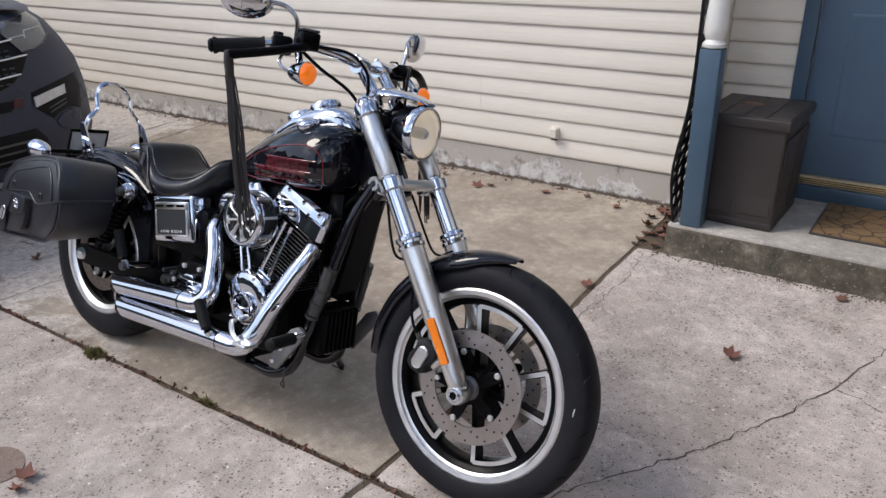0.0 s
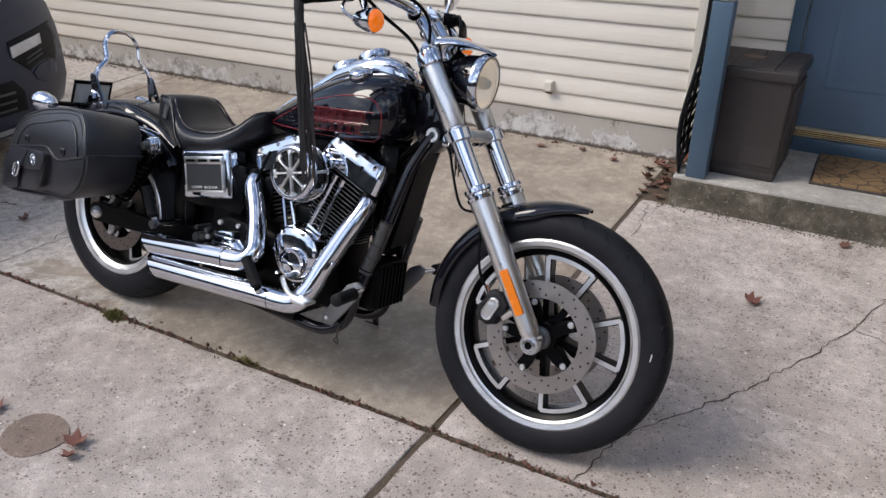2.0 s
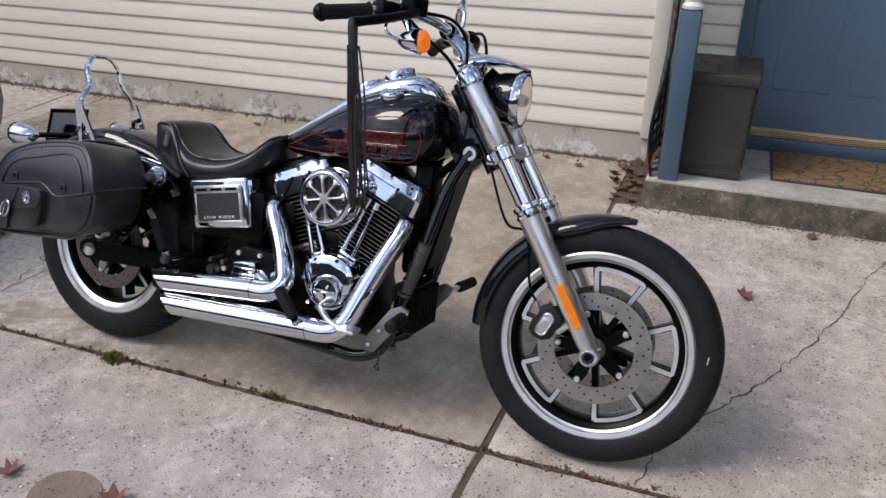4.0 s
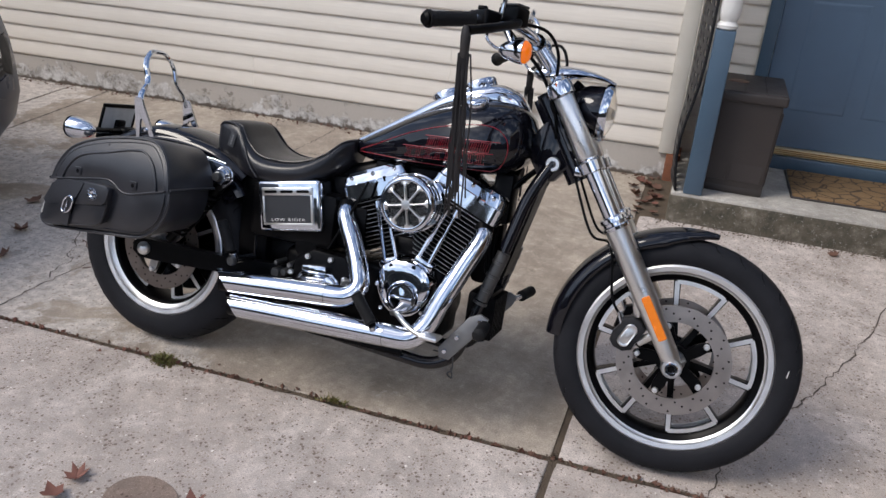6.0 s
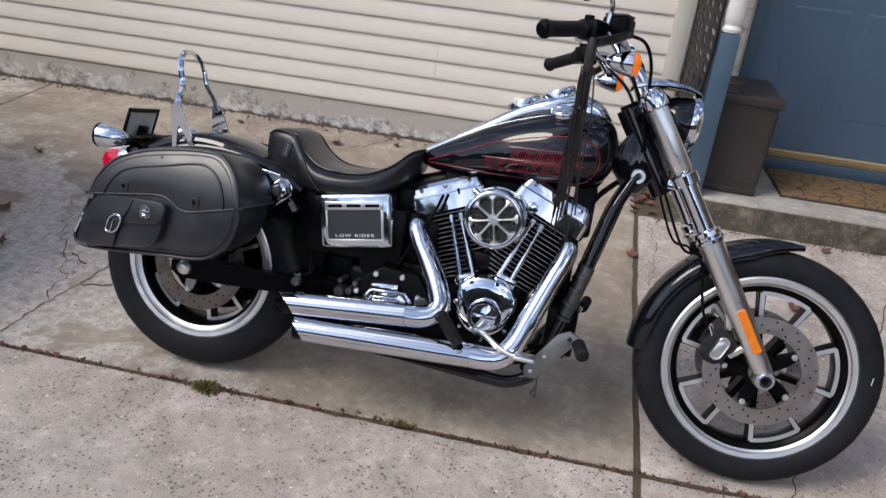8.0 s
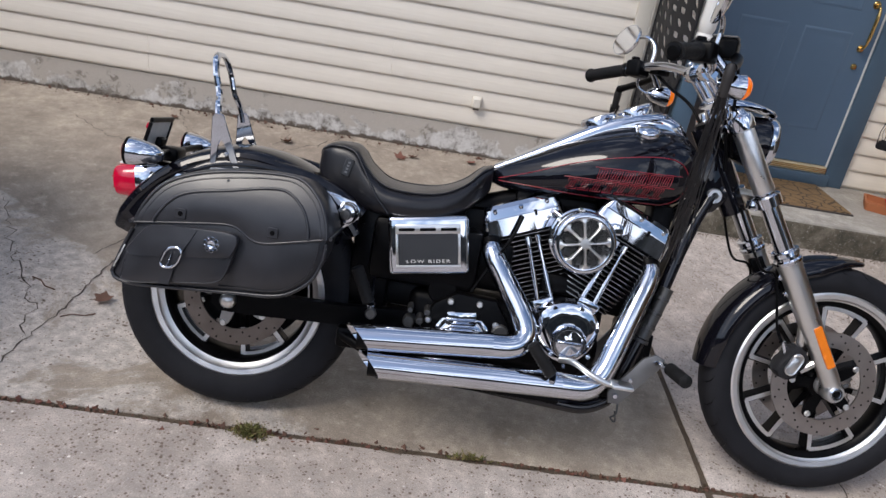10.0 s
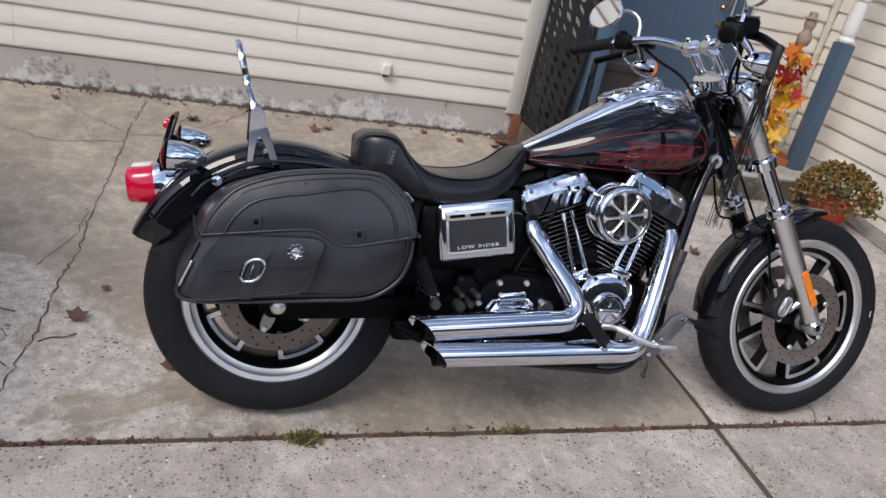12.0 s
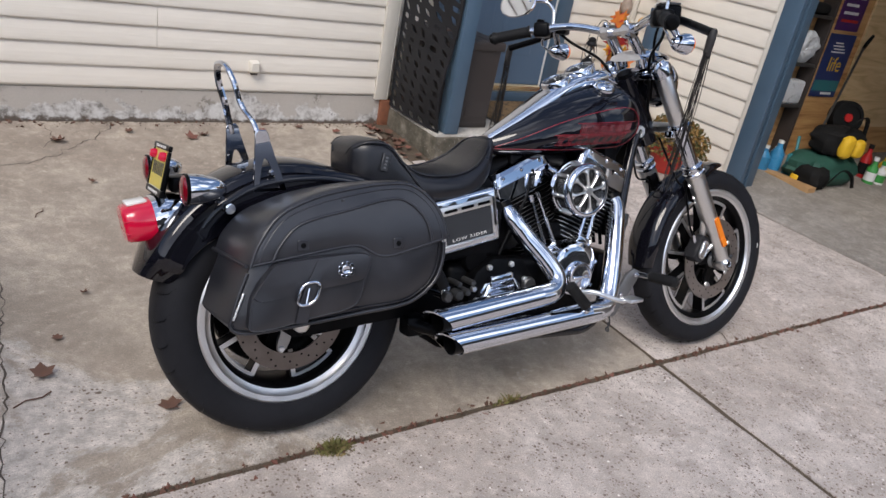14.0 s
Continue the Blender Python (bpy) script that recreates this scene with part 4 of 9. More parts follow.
# handlebar
half_bar = [(1.128, 0.045, 1.105), (1.121, 0.085, 1.113), (1.098, 0.138, 1.124), (1.068, 0.195, 1.128), (1.005, 0.285, 1.114), (0.926, 0.378, 1.090)]
bar_pts = [(x, -y, z) for x, y, z in reversed(half_bar)] + half_bar
bpart("handlebar", tube(smooth_line(bar_pts, 8), 0.0127, 16), M_CHROME, None, "chrome handlebar", 60, True)
for sgn in (-1, 1):
    riser = [(1.206, 0.045 * sgn, 0.998), (1.184, 0.045 * sgn, 1.040), (1.132, 0.045 * sgn, 1.100)]
    bm = tube(smooth_line(riser, 5), [0.019] * 5 + [0.0165] * 6, 18)
    add_lathe(bm, [(0, -0.019), (0.023, -0.019), (0.0245, -0.012), (0.0245, 0.012), (0.023, 0.019), (0, 0.019)], axis((1.128, 0.045 * sgn, 1.105), (0, 1, 0)), 22)
    rs = bpart("riser", bm, M_CHROME, None, "chrome handlebar riser", 40, True)
    cap = bmesh.new()
    bolt(cap, (1.112, 0.045 * sgn, 1.129), (-0.4, 0, 0.9), 0.008)
    bpart("riser_bolt", cap, M_CHROME, rs, "", 40, True)
    a, b = Vector((1.003, 0.287 * sgn, 1.1135)), Vector((0.921, 0.384 * sgn, 1.0885))
    d = (b - a)
    g = [a + d * t for t in [i / 18 for i in range(19)]]
    grip = bpart("grip", tube(g, [0.0215 if i in (0, 18, 17) else 0.0175 + 0.0011 * (i % 2) for i in range(19)], 18), M_GRIP, None, "ribbed black rubber grip", 60, True)
    bpart("grip_end", lathe([(0.0, 0.0), (0.017, 0.0), (0.018, 0.006), (0.012, 0.012), (0, 0.013)], axis(b, d), 18), M_PLASTIC, grip, "", 40, True)
    # switch housing, reservoir, lever
    sw = bmesh.new()
    add_box(sw, -0.03, 0.03, -0.026, 0.026, -0.026, 0.022, 0.009, 3, Matrix.Translation((1.030, 0.256 * sgn, 1.120)) @ Matrix.Rotation(radians(38 * sgn), 4, "Z"))
    add_box(sw, -0.012, 0.012, -0.012, 0.006, 0.018, 0.03, 0.004, 2, Matrix.Translation((1.018, 0.256 * sgn, 1.122)))
    bpart("switch_housing", sw, M_PLASTIC, None, "black switch housing", 40, True)
    if sgn < 0:
        res = box(-0.036, 0.030, -0.026, 0.026, -0.022, 0.024, 0.008, 3, Matrix.Translation((1.092, -0.226, 1.137)) @ Matrix.Rotation(radians(-30), 4, "Z"))
        rv = bpart("brake_reservoir", res, M_SATIN, None, "black brake fluid reservoir", 40, True)
        bpart("reservoir_lid", box(-0.033, 0.027, -0.023, 0.023, 0.0, 0.007, 0.003, 2, Matrix.Translation((1.092, -0.226, 1.161)) @ Matrix.Rotation(radians(-30), 4, "Z")), M_GUN, rv, "", 40, True)
    else:
        bpart("clutch_perch", box(-0.028, 0.028, -0.018, 0.018, -0.02, 0.016, 0.007, 3, Matrix.Translation((1.085, 0.215, 1.125)) @ Matrix.Rotation(radians(30), 4, "Z")), M_SATIN, None, "black clutch lever perch", 40, True)
    lev = smooth_line([(1.098, 0.225 * sgn, 1.126), (1.108, 0.265 * sgn, 1.117), (1.078, 0.345 * sgn, 1.092), (1.033, 0.430 * sgn, 1.067)], 6)
    bpart("brake_lever" if sgn < 0 else "clutch_lever", tube(lev, [0.013] * 6 + [0.0125] * 10 + [0.012, 0.013, 0.014], 12, squash=0.85), M_SATIN, None, "black hand lever", 60, True)
    # mirror
    stem = smooth_line([(1.062, 0.238 * sgn, 1.130), (1.066, 0.246 * sgn, 1.185), (1.045, 0.270 * sgn, 1.215), (1.022, 0.318 * sgn, 1.216)], 6)
    mc = Vector((1.010, 0.366 * sgn, 1.212))
    mi = bpart("mirror", lathe([(0, -0.016), (0.030, -0.014), (0.050, -0.006), (0.0535, 0.003), (0.050, 0.005)], axis(mc, (-0.93, -0.22 * sgn, 0.22)) @ Matrix.Diagonal((1.42, 0.92, 1, 1)), 32), M_CHROME, None, "chrome teardrop mirror", 60, True)
    bpart("mirror_glass", lathe([(0, 0.0045), (0.050, 0.0045), (0.050, 0.001)], axis(mc, (-0.93, -0.22 * sgn, 0.22)) @ Matrix.Diagonal((1.42, 0.92, 1, 1)), 32), M_MIRROR, mi, "mirror glass", 60, True)
    bpart("mirror_stem", tube(stem, 0.0062, 10), M_CHROME, mi, "chrome mirror stem", 60, True)
    # turn signal
    sc = Vector((1.132, 0.262 * sgn, 1.054))
    sig = bpart("turn_signal", lathe([(0, -0.060), (0.010, -0.057), (0.021, -0.040), (0.029, -0.012), (0.031, 0.004), (0.028, 0.006), (0, 0.006)], axis(sc, (1, 0, 0)), 28), M_CHROME, None, "chrome bullet turn signal with an amber lens", 50, True)
    bpart("signal_lens", lathe([(0.0285, 0.005), (0.027, 0.013), (0.020, 0.021), (0.010, 0.024), (0, 0.0245)], axis(sc, (1, 0, 0)), 28), M_AMBER, sig, "amber lens", 60, True)
    bpart("signal_stalk", tube(smooth_line([sc + Vector((-0.02, 0, 0)), sc + Vector((-0.035, -0.01 * sgn, 0.03)), (1.068, 0.235 * sgn, 1.118)], 5), 0.010, 12), M_CHROME, sig, "", 60, True)
    # cables
    bpart("cable", tube(smooth_line([(1.075, 0.23 * sgn, 1.115), (1.115, 0.19 * sgn, 1.075), (1.165, 0.105 * sgn, 1.02), (1.21, 0.07 * sgn, 0.93), (1.225, 0.06 * sgn, 0.86)], 6), 0.0048, 8), M_PLASTIC, None, "black control cable", 60, True)
    bpart("cable", tube(smooth_line([(1.11, 0.20 * sgn, 1.130), (1.165, 0.135 * sgn, 1.125), (1.195, 0.092 * sgn, 1.08), (1.205, 0.085 * sgn, 1.0), (1.235, 0.06 * sgn, 0.90)], 6), 0.0045, 8), M_PLASTIC, None, "black control cable", 60, True)
    bpart("cable", tube(smooth_line([(1.04, 0.25 * sgn, 1.105), (1.042, 0.268 * sgn, 1.075), (1.07, 0.262 * sgn, 1.055), (1.105, 0.25 * sgn, 1.058)], 6), 0.0042, 8), M_CHROME, None, "chrome sleeved cable", 60, True)
    # leather fringe on the lever end; it hangs plumb
    top = Vector((1.033, 0.430 * sgn, 1.066))
    down = Vector((0, math.sin(radians(LEAN)), -math.cos(radians(LEAN))))
    fr = bpart("lever_fringe", tube([top - down * 0.012, top - down * 0.004, top + down * 0.012, top + down * 0.055, top + down * 0.06], [0.007, 0.010, 0.0120, 0.0105, 0.008], 14), M_THONG, None, "long black leather fringe hanging from the lever", 60, True)
    rnd = random.Random(5 + sgn)
    for k in range(22):
        a = 2 * math.pi * k * 0.382
        q = math.sqrt((k + 0.5) / 22)
        base = top + down * 0.050 + Vector((0.0150 * q * math.cos(a), 0.0075 * q * math.sin(a), 0))
        ln = 0.30 + 0.11 * rnd.random()
        sx, sy = rnd.uniform(-0.016, 0.020), rnd.uniform(-0.010, 0.010)
        wob = rnd.uniform(-0.006, 0.006)
        pts = smooth_line([base, base + down * ln * 0.35 + Vector((sx * 0.5 + wob, sy * 0.5, 0)), base + down * ln * 0.7 + Vector((sx * 0.9 - wob, sy * 0.9, 0)), base + down * ln + Vector((sx * 1.1, sy * 1.1, 0))], 4)
        bpart("thong", tube(pts, 0.0025, 5, squash=0.4), M_THONG, fr, "", 60, True)

# fuel tank
def super_ring(x, zt, zb, w, n=28, belly=0.45, e=2.4):
    zc = zb + (zt - zb) * belly
    out = []
    for k in range(n):
        a = 2 * math.pi * k / n
        c, s = math.cos(a), math.sin(a)
        y = w * math.copysign(abs(c) ** (2 / e), c)
        z = zc + ((zt - zc) if s > 0 else (zc - zb)) * math.copysign(abs(s) ** (2 / e), s)
        out.append(Vector((x, y, z)))
    return out


def interp(rows, n):
    """Smooth sections between the given rows."""
    pts = [Vector(r[:3]) for r in rows], [r[3] for r in rows]
    line = smooth_line(pts[0], n)
    ws = smooth_line([(w, 0, 0) for w in pts[1]], n)
    return [(p.x, p.y, p.z, q.x) for p, q in zip(line, ws)]


tank_rows = interp([(0.622, 0.760, 0.728, 0.016), (0.66, 0.785, 0.716, 0.042), (0.72, 0.820, 0.712, 0.072), (0.80, 0.866, 0.715, 0.104), (0.89, 0.906, 0.722, 0.130), (0.98, 0.934, 0.728, 0.146), (1.06, 0.944, 0.733, 0.148), (1.11, 0.936, 0.745, 0.136), (1.142, 0.912, 0.770, 0.112), (1.157, 0.880, 0.800, 0.076)], 5)
tank = bpart("fuel_tank", loft([super_ring(x, zt, zb, w, 36, 0.42, 2.35) for x, zt, zb, w in tank_rows]), M_GLOSS, None, "gloss black teardrop fuel tank with red striping", 50)


def tank_y(x, z):
    """The right-hand surface of the tank."""
    for (x0, t0, b0, w0), (x1, t1, b1, w1) in zip(tank_rows, tank_rows[1:]):
        if x0 <= x <= x1:
            k = (x - x0) / (x1 - x0)
            zt, zb, w = t0 + (t1 - t0) * k, b0 + (b1 - b0) * k, w0 + (w1 - w0) * k
            zc = zb + (zt - zb) * 0.42
            q = abs(z - zc) / ((zt - zc) if z > zc else (zc - zb))
            return -w * max(0.0, 1 - min(1, q) ** 2.35) ** (1 / 2.35)
    return -0.1


def on_tank(pts, r, squash=0.35, seg=6):
    return tube([Vector((x, tank_y(x, z) - 0.0006, z)) for x, z in pts], r, seg)


stripe = smooth_line([(0.645, 0.742), (0.72, 0.772), (0.82, 0.816), (0.92, 0.848), (1.02, 0.868), (1.08, 0.866), (1.112, 0.838), (1.116, 0.800), (1.098, 0.764), (1.07, 0.747)], 6)
bpart("pinstripe", on_tank([(p[0], p[1]) for p in stripe], 0.0013), M_REDPAINT, tank, "thin red pinstripe", 60)
stripe = smooth_line([(0.645, 0.736), (0.74, 0.738), (0.86, 0.738), (0.98, 0.742), (1.07, 0.747)], 6)
bpart("pinstripe", on_tank([(p[0], p[1]) for p in stripe], 0.0012), M_REDPAINT, tank, "thin red pinstripe", 60)
# the maker's mark: two rows of plain red blocks
slope = 0.20
mk = bmesh.new()
rnd = random.Random(11)
for row, (xa, xb, zc, hh) in enumerate(((0.885, 1.075, 0.806, 0.0125), (0.815, 1.060, 0.772, 0.0135))):
    n = 6 if row == 0 else 8
    for i in range(n):
        x0 = xa + (xb - xa) * i / n
        x1 = xa + (xb - xa) * (i + 0.80) / n
        add = [(x0, -hh), (x1, -hh), (x1 + 0.004, hh), (x0 + 0.004, hh)]
        zm = lambda x: zc + slope * 0.28 * (x - 0.95)
        pts = [(x, zm(x) + d) for x, d in add]
        add_tube(mk, [Vector((x, tank_y(x, z) - 0.0004, z)) for x, z in pts], 0.0013, 5, closed=True)
        for q in (0.28, 0.52, 0.76):
            xm = x0 + (x1 - x0) * q
            add_tube(mk, [Vector((xm + dx, tank_y(xm + dx, zm(xm) + dz) - 0.0003, zm(xm) + dz)) for dx, dz in ((-0.002, -hh * 0.8), (0.004, hh * 0.8))], 0.0011, 5)
    xs = [xa - 0.008 + (xb - xa + 0.03) * i / 10 for i in range(11)]
    add_tube(mk, [Vector((x, tank_y(x, zm(x) + hh + 0.004) - 0.0004, zm(x) + hh + 0.004)) for x in xs], 0.0012, 5)
bpart("tank_emblem", mk, M_REDPAINT, tank, "red outlined emblem blocks", 60)
cons = interp([(0.630, 0.775, 0.755, 0.020), (0.70, 0.818, 0.795, 0.032), (0.78, 0.870, 0.835, 0.042), (0.84, 0.910, 0.865, 0.050), (0.90, 0.945, 0.895, 0.056), (0.97, 0.972, 0.915, 0.060), (1.04, 0.985, 0.920, 0.056), (1.095, 0.968, 0.905, 0.046), (1.13, 0.93, 0.875, 0.030)], 4)
console = bpart("tank_console", loft([super_ring(x, zt, zb, w, 24, 0.35, 2.8) for x, zt, zb, w in cons]), M_CHROME, tank, "chrome tank console", 50)
for x, z in ((0.885, 0.938), (0.975, 0.978)):
    g = axis((x, 0, z), (-0.42, 0, 0.91))
    bpart("gauge", lathe([(0.047, -0.02), (0.048, 0.004), (0.044, 0.010), (0.040, 0.008), (0.040, 0.004), (0, 0.004)], g, 36), M_CHROME, tank, "round tank gauge with a chrome bezel", 40)
    dial = lathe([(0, 0.0055), (0.0395, 0.0055), (0.0395, 0.003)], g, 36)
    bpart("gauge_dial", dial, M_DIAL, tank, "dark gauge dial", 40)
    tick = bmesh.new()
    for k in range(14):
        a = radians(-30 + 240 * k / 13)
        add_box(tick, 0.029, 0.036, -0.0008, 0.0008, 0.0056, 0.0062, 0, 1, g @ Matrix.Rotation(a, 4, "Z"))
    add_box(tick, -0.004, 0.028, -0.0009, 0.0009, 0.006, 0.0068, 0, 1, g @ Matrix.Rotation(radians(150), 4, "Z"))
    bpart("gauge_marks", tick, M_CREAM, tank, "pale dial marks", 40)
for sgn in (-1, 1):
    bpart("fuel_cap", lathe([(0.0, 0.016), (0.026, 0.014), (0.033, 0.007), (0.034, -0.006), (0.028, -0.012)], axis((1.0, 0.090 * sgn, 0.926), (-0.10, 0.38 * sgn, 0.92)), 28), M_CHROME, tank, "chrome fuel cap", 50)

# seat
seat_rows = interp([(0.168, 0.728, 0.690, 0.052), (0.176, 0.750, 0.668, 0.074), (0.206, 0.764, 0.640, 0.095), (0.262, 0.762, 0.618, 0.109), (0.298, 0.720, 0.604, 0.124), (0.350, 0.684, 0.594, 0.142), (0.42, 0.676, 0.594, 0.149), (0.50, 0.687, 0.604, 0.142), (0.56, 0.718, 0.630, 0.118), (0.600, 0.758, 0.664, 0.086), (0.628, 0.770, 0.700, 0.050)], 5)
seat = bpart("seat", loft([super_ring(x, zt, zb, w, 40, 0.50, 5.5 - 2.3 * min(1.0, max(0.0, (x - 0.20) / 0.15))) for x, zt, zb, w in seat_rows]), M_SEAT, None, "black vinyl solo seat with a raised back", 60)
for e in (-1, 1):
    def seat_edge(x0, x1, f, k=1.0):
        pts = []
        for x, zt, zb, w in seat_rows:
            if x0 <= x <= x1:
                pts.append((x, e * w * f, zt - (zt - zb) * 0.06 * k))
        return pts
    bpart("seat_piping", tube(seat_edge(0.16, 0.63, 0.80), 0.0028, 6), M_SEAT, seat, "", 60)
for e in (-1, 1):
    bpart("seat_welt", tube(smooth_line([(0.176, 0.070 * e, 0.742), (0.206, 0.090 * e, 0.757), (0.258, 0.103 * e, 0.752), (0.292, 0.118 * e, 0.712), (0.335, 0.141 * e, 0.650), (0.372, 0.149 * e, 0.612)], 6), 0.0034, 8), M_SEAT, seat, "raised seat welt", 60)
bpart("seat_tag", box(-0.0115, 0.0115, -0.0025, 0.0025, -0.023, 0.023, 0.002, 1, Matrix.Translation((0.249, -0.1095, 0.708)) @ Matrix.Rotation(radians(14), 4, "Y")), M_PANEL, seat, "small stitched tag", 40)
for k in range(4):
    bpart("tag_bar", box(-0.0032, 0.0032, -0.0006, 0.0006, -0.0024, 0.0024, 0.0, 1, Matrix.Translation((0.249, -0.1123, 0.708)) @ Matrix.Rotation(radians(14), 4, "Y") @ Matrix.Translation((0, 0, 0.0130 - 0.0086 * k))), M_CAST, seat, "plain pale bar", 40)

# rear fender
rf = bmesh.new()
rings = []
N = 46
for i in range(N + 1):
    a = radians(36 + (160 - 36) * i / N)
    r = 0.392 - 0.010 * abs(math.sin(a - radians(95)))
    half = 0.100 if i < N - 3 else 0.100 - 0.012 * (i - N + 3)
    prof = []
    low = 0.075 + 0.045 * math.sin(math.pi * min(1, i / N)) ** 2
    for y, d in ((-1.0, low), (-1.0, 0.045), (-0.985, 0.034), (-1.02, 0.026), (-0.97, 0.016), (-0.90, 0.020), (-0.84, 0.010), (-0.70, 0.004), (-0.35, 0.0), (0, -0.002), (0.35, 0.0), (0.70, 0.004), (0.84, 0.010), (0.90, 0.020), (0.97, 0.016), (1.02, 0.026), (0.985, 0.034), (1.0, 0.045), (1.0, low)):
        prof.append(Vector(((r - d) * math.cos(a), y * half, (r - d) * math.sin(a))) + AX_R)
    inner = [Vector(((r - d - 0.004) * math.cos(a), y * half * 0.96, (r - d - 0.004) * math.sin(a))) + AX_R for y, d in ((1.0, low), (0.97, 0.05), (0.7, 0.012), (0, 0.004), (-0.7, 0.012), (-0.97, 0.05), (-1.0, low))]
    rings.append(prof + inner)
add_loft(rf, rings)
rfen = bpart("rear_fender", rf, M_GLOSS, None, "gloss black rear mudguard with raised ridges", 40)
for sgn in (-1, 1):
    strut = smooth_line([(0.31, 0.112 * sgn, 0.60), (0.20, 0.112 * sgn, 0.655), (0.06, 0.112 * sgn, 0.680), (-0.08, 0.112 * sgn, 0.668), (-0.18, 0.110 * sgn, 0.618), (-0.225, 0.108 * sgn, 0.57)], 6)
    bpart("fender_strut", tube(strut, 0.018, 10, squash=0.45), M_GLOSS, rfen, "gloss black fender strut", 50)
    # thin chrome rod standing in for the highlight along the black strut
    bpart("strut_highlight", tube(smooth_line([(0.245, 0.124 * sgn, 0.632), (0.19, 0.122 * sgn, 0.640), (0.13, 0.120 * sgn, 0.640)], 5), 0.0035, 8), M_CHROME, rfen, "", 50)

# tail light, plate, rear signals
TL = Vector((-0.275, 0, 0.578))
tw = Vector((-0.93, 0, -0.16)).normalized()
tl = bpart("tail_light", loft([[axis(TL, tw) @ Vector((0.062 * k * math.copysign(abs(math.cos(a)) ** 0.7, math.cos(a)), 0.050 * k * math.copysign(abs(math.sin(a)) ** 0.7, math.sin(a)), h)) for a in (2 * math.pi * q / 28 for q in range(28))] for h, k in ((0.012, 0.96), (0.03, 0.98), (0.070, 0.92), (0.093, 0.87), (0.099, 0.79))]), M_REDLENS, None, "red lens tail light in a chrome base", 50)
bpart("tail_light_base", loft([[axis(TL, tw) @ Vector((0.066 * k * math.copysign(abs(math.cos(a)) ** 0.7, math.cos(a)), 0.054 * k * math.copysign(abs(math.sin(a)) ** 0.7, math.sin(a)), h)) for a in (2 * math.pi * q / 28 for q in range(28))] for h, k in ((-0.055, 0.72), (-0.02, 0.95), (0.010, 1.03), (0.034, 1.005))]), M_CHROME, tl, "chrome tail light base", 50)
ribs = bmesh.new()
for z in (-0.016, 0.012):
    add_box(ribs, -0.054, 0.054, z - 0.0015, z + 0.0015, 0.03, 0.0995, 0.001, 1, axis(TL, tw))
bpart("lens_rib", ribs, M_REDLENS, tl, "", 50)
bpart("lens_window", box(-0.03, 0.03, -0.005, 0.0015, 0.04, 0.085, 0.001, 1, axis(TL, tw) @ Matrix.Translation((0, -0.0485 if axis(TL, tw).to_3x3().col[1].z < 0 else 0.0485, 0))), M_CREAM, tl, "clear plate-light window", 50)
pl = axis((-0.287, 0, 0.690), (-0.97, 0, 0.22)) @ Matrix.Diagonal((0.82, 1.0, 1.0, 1.0))
pu = 1 if (pl.to_3x3() @ Vector((0, 1, 0))).z > 0 else -1
plate = bpart("number_plate", prism(round_outline(-0.089, 0.089, -0.051, 0.051, 0.008, 3), 0.0, 0.0015, pl), M_TIN, None, "rear number plate in a black frame", 35)
M_PLATE = worn("yellow plate", (0.62, 0.50, 0.10), 0.4, 0.2, 40.0, 200.0, 0.1)
bpart("plate_field", box(-0.084, 0.084, -0.044, 0.044, 0.0016, 0.0022, 0, 1, pl), M_PLATE, plate, "yellow field", 35)
chars = bmesh.new()
for k in range(6):
    add_box(chars, -0.066 + 0.023 * k, -0.052 + 0.023 * k, -0.015, 0.015, 0.0023, 0.0032, 0, 1, pl)
bpart("plate_bar", chars, M_PANEL, plate, "plain dark bars", 35)
fm = bmesh.new()
for x0, x1, y0, y1 in ((-0.096, 0.096, 0.045, 0.058), (-0.096, 0.096, -0.062, -0.046), (-0.096, -0.086, -0.0455, 0.0445), (0.086, 0.096, -0.0455, 0.0445)):
    add_box(fm, x0, x1, y0, y1, -0.004, 0.005, 0.002, 1, pl)
bpart("plate_frame", fm, M_PLASTIC, plate, "black plate frame", 35)
fm = bmesh.new()
for k in range(7):
    for yy in (0.0515, -0.054):
        add_box(fm, -0.060 + 0.018 * k, -0.048 + 0.018 * k, yy - 0.003, yy + 0.003, 0.0052, 0.0058, 0, 1, pl)
bpart("frame_bar", fm, M_CREAM, plate, "plain pale bars", 35)
bpart("plate_backing", box(-0.022, 0.022, -0.075, 0.006, -0.022, -0.0045, 0.004, 2, pl), M_PLASTIC, plate, "black plate bracket", 35)
for sgn in (-1, 1):
    bpart("plate_reflector", lathe([(0, 0.014), (0.008, 0.013), (0.011, 0.006), (0.011, -0.004)], pl @ Matrix.Translation((0.060 * sgn, 0.030 * pu, 0.004)), 14), M_REDLENS, plate, "small red plate bolt light", 40)
    c = Vector((-0.257, 0.207 * sgn, 0.667))
    sg = bpart("rear_signal", lathe([(0, -0.068), (0.012, -0.065), (0.024, -0.046), (0.032, -0.014), (0.034, 0.006), (0.034, 0.018), (0.030, 0.020), (0, 0.020)], axis(c, (-1, 0, 0)), 28), M_CHROME, None, "chrome bullet rear signal with a red lens", 50)
    bpart("signal_ring", lathe([(0.0338, 0.014), (0.0348, 0.015), (0.0348, 0.021), (0.0325, 0.022)], axis(c, (-1, 0, 0)), 28), M_SATIN, sg, "black signal ring", 50)
    bpart("signal_lens", lathe([(0.0322, 0.018), (0.029, 0.025), (0.016, 0.029), (0, 0.030)], axis(c, (-1, 0, 0)), 28), M_REDDARK, sg, "red lens", 60)
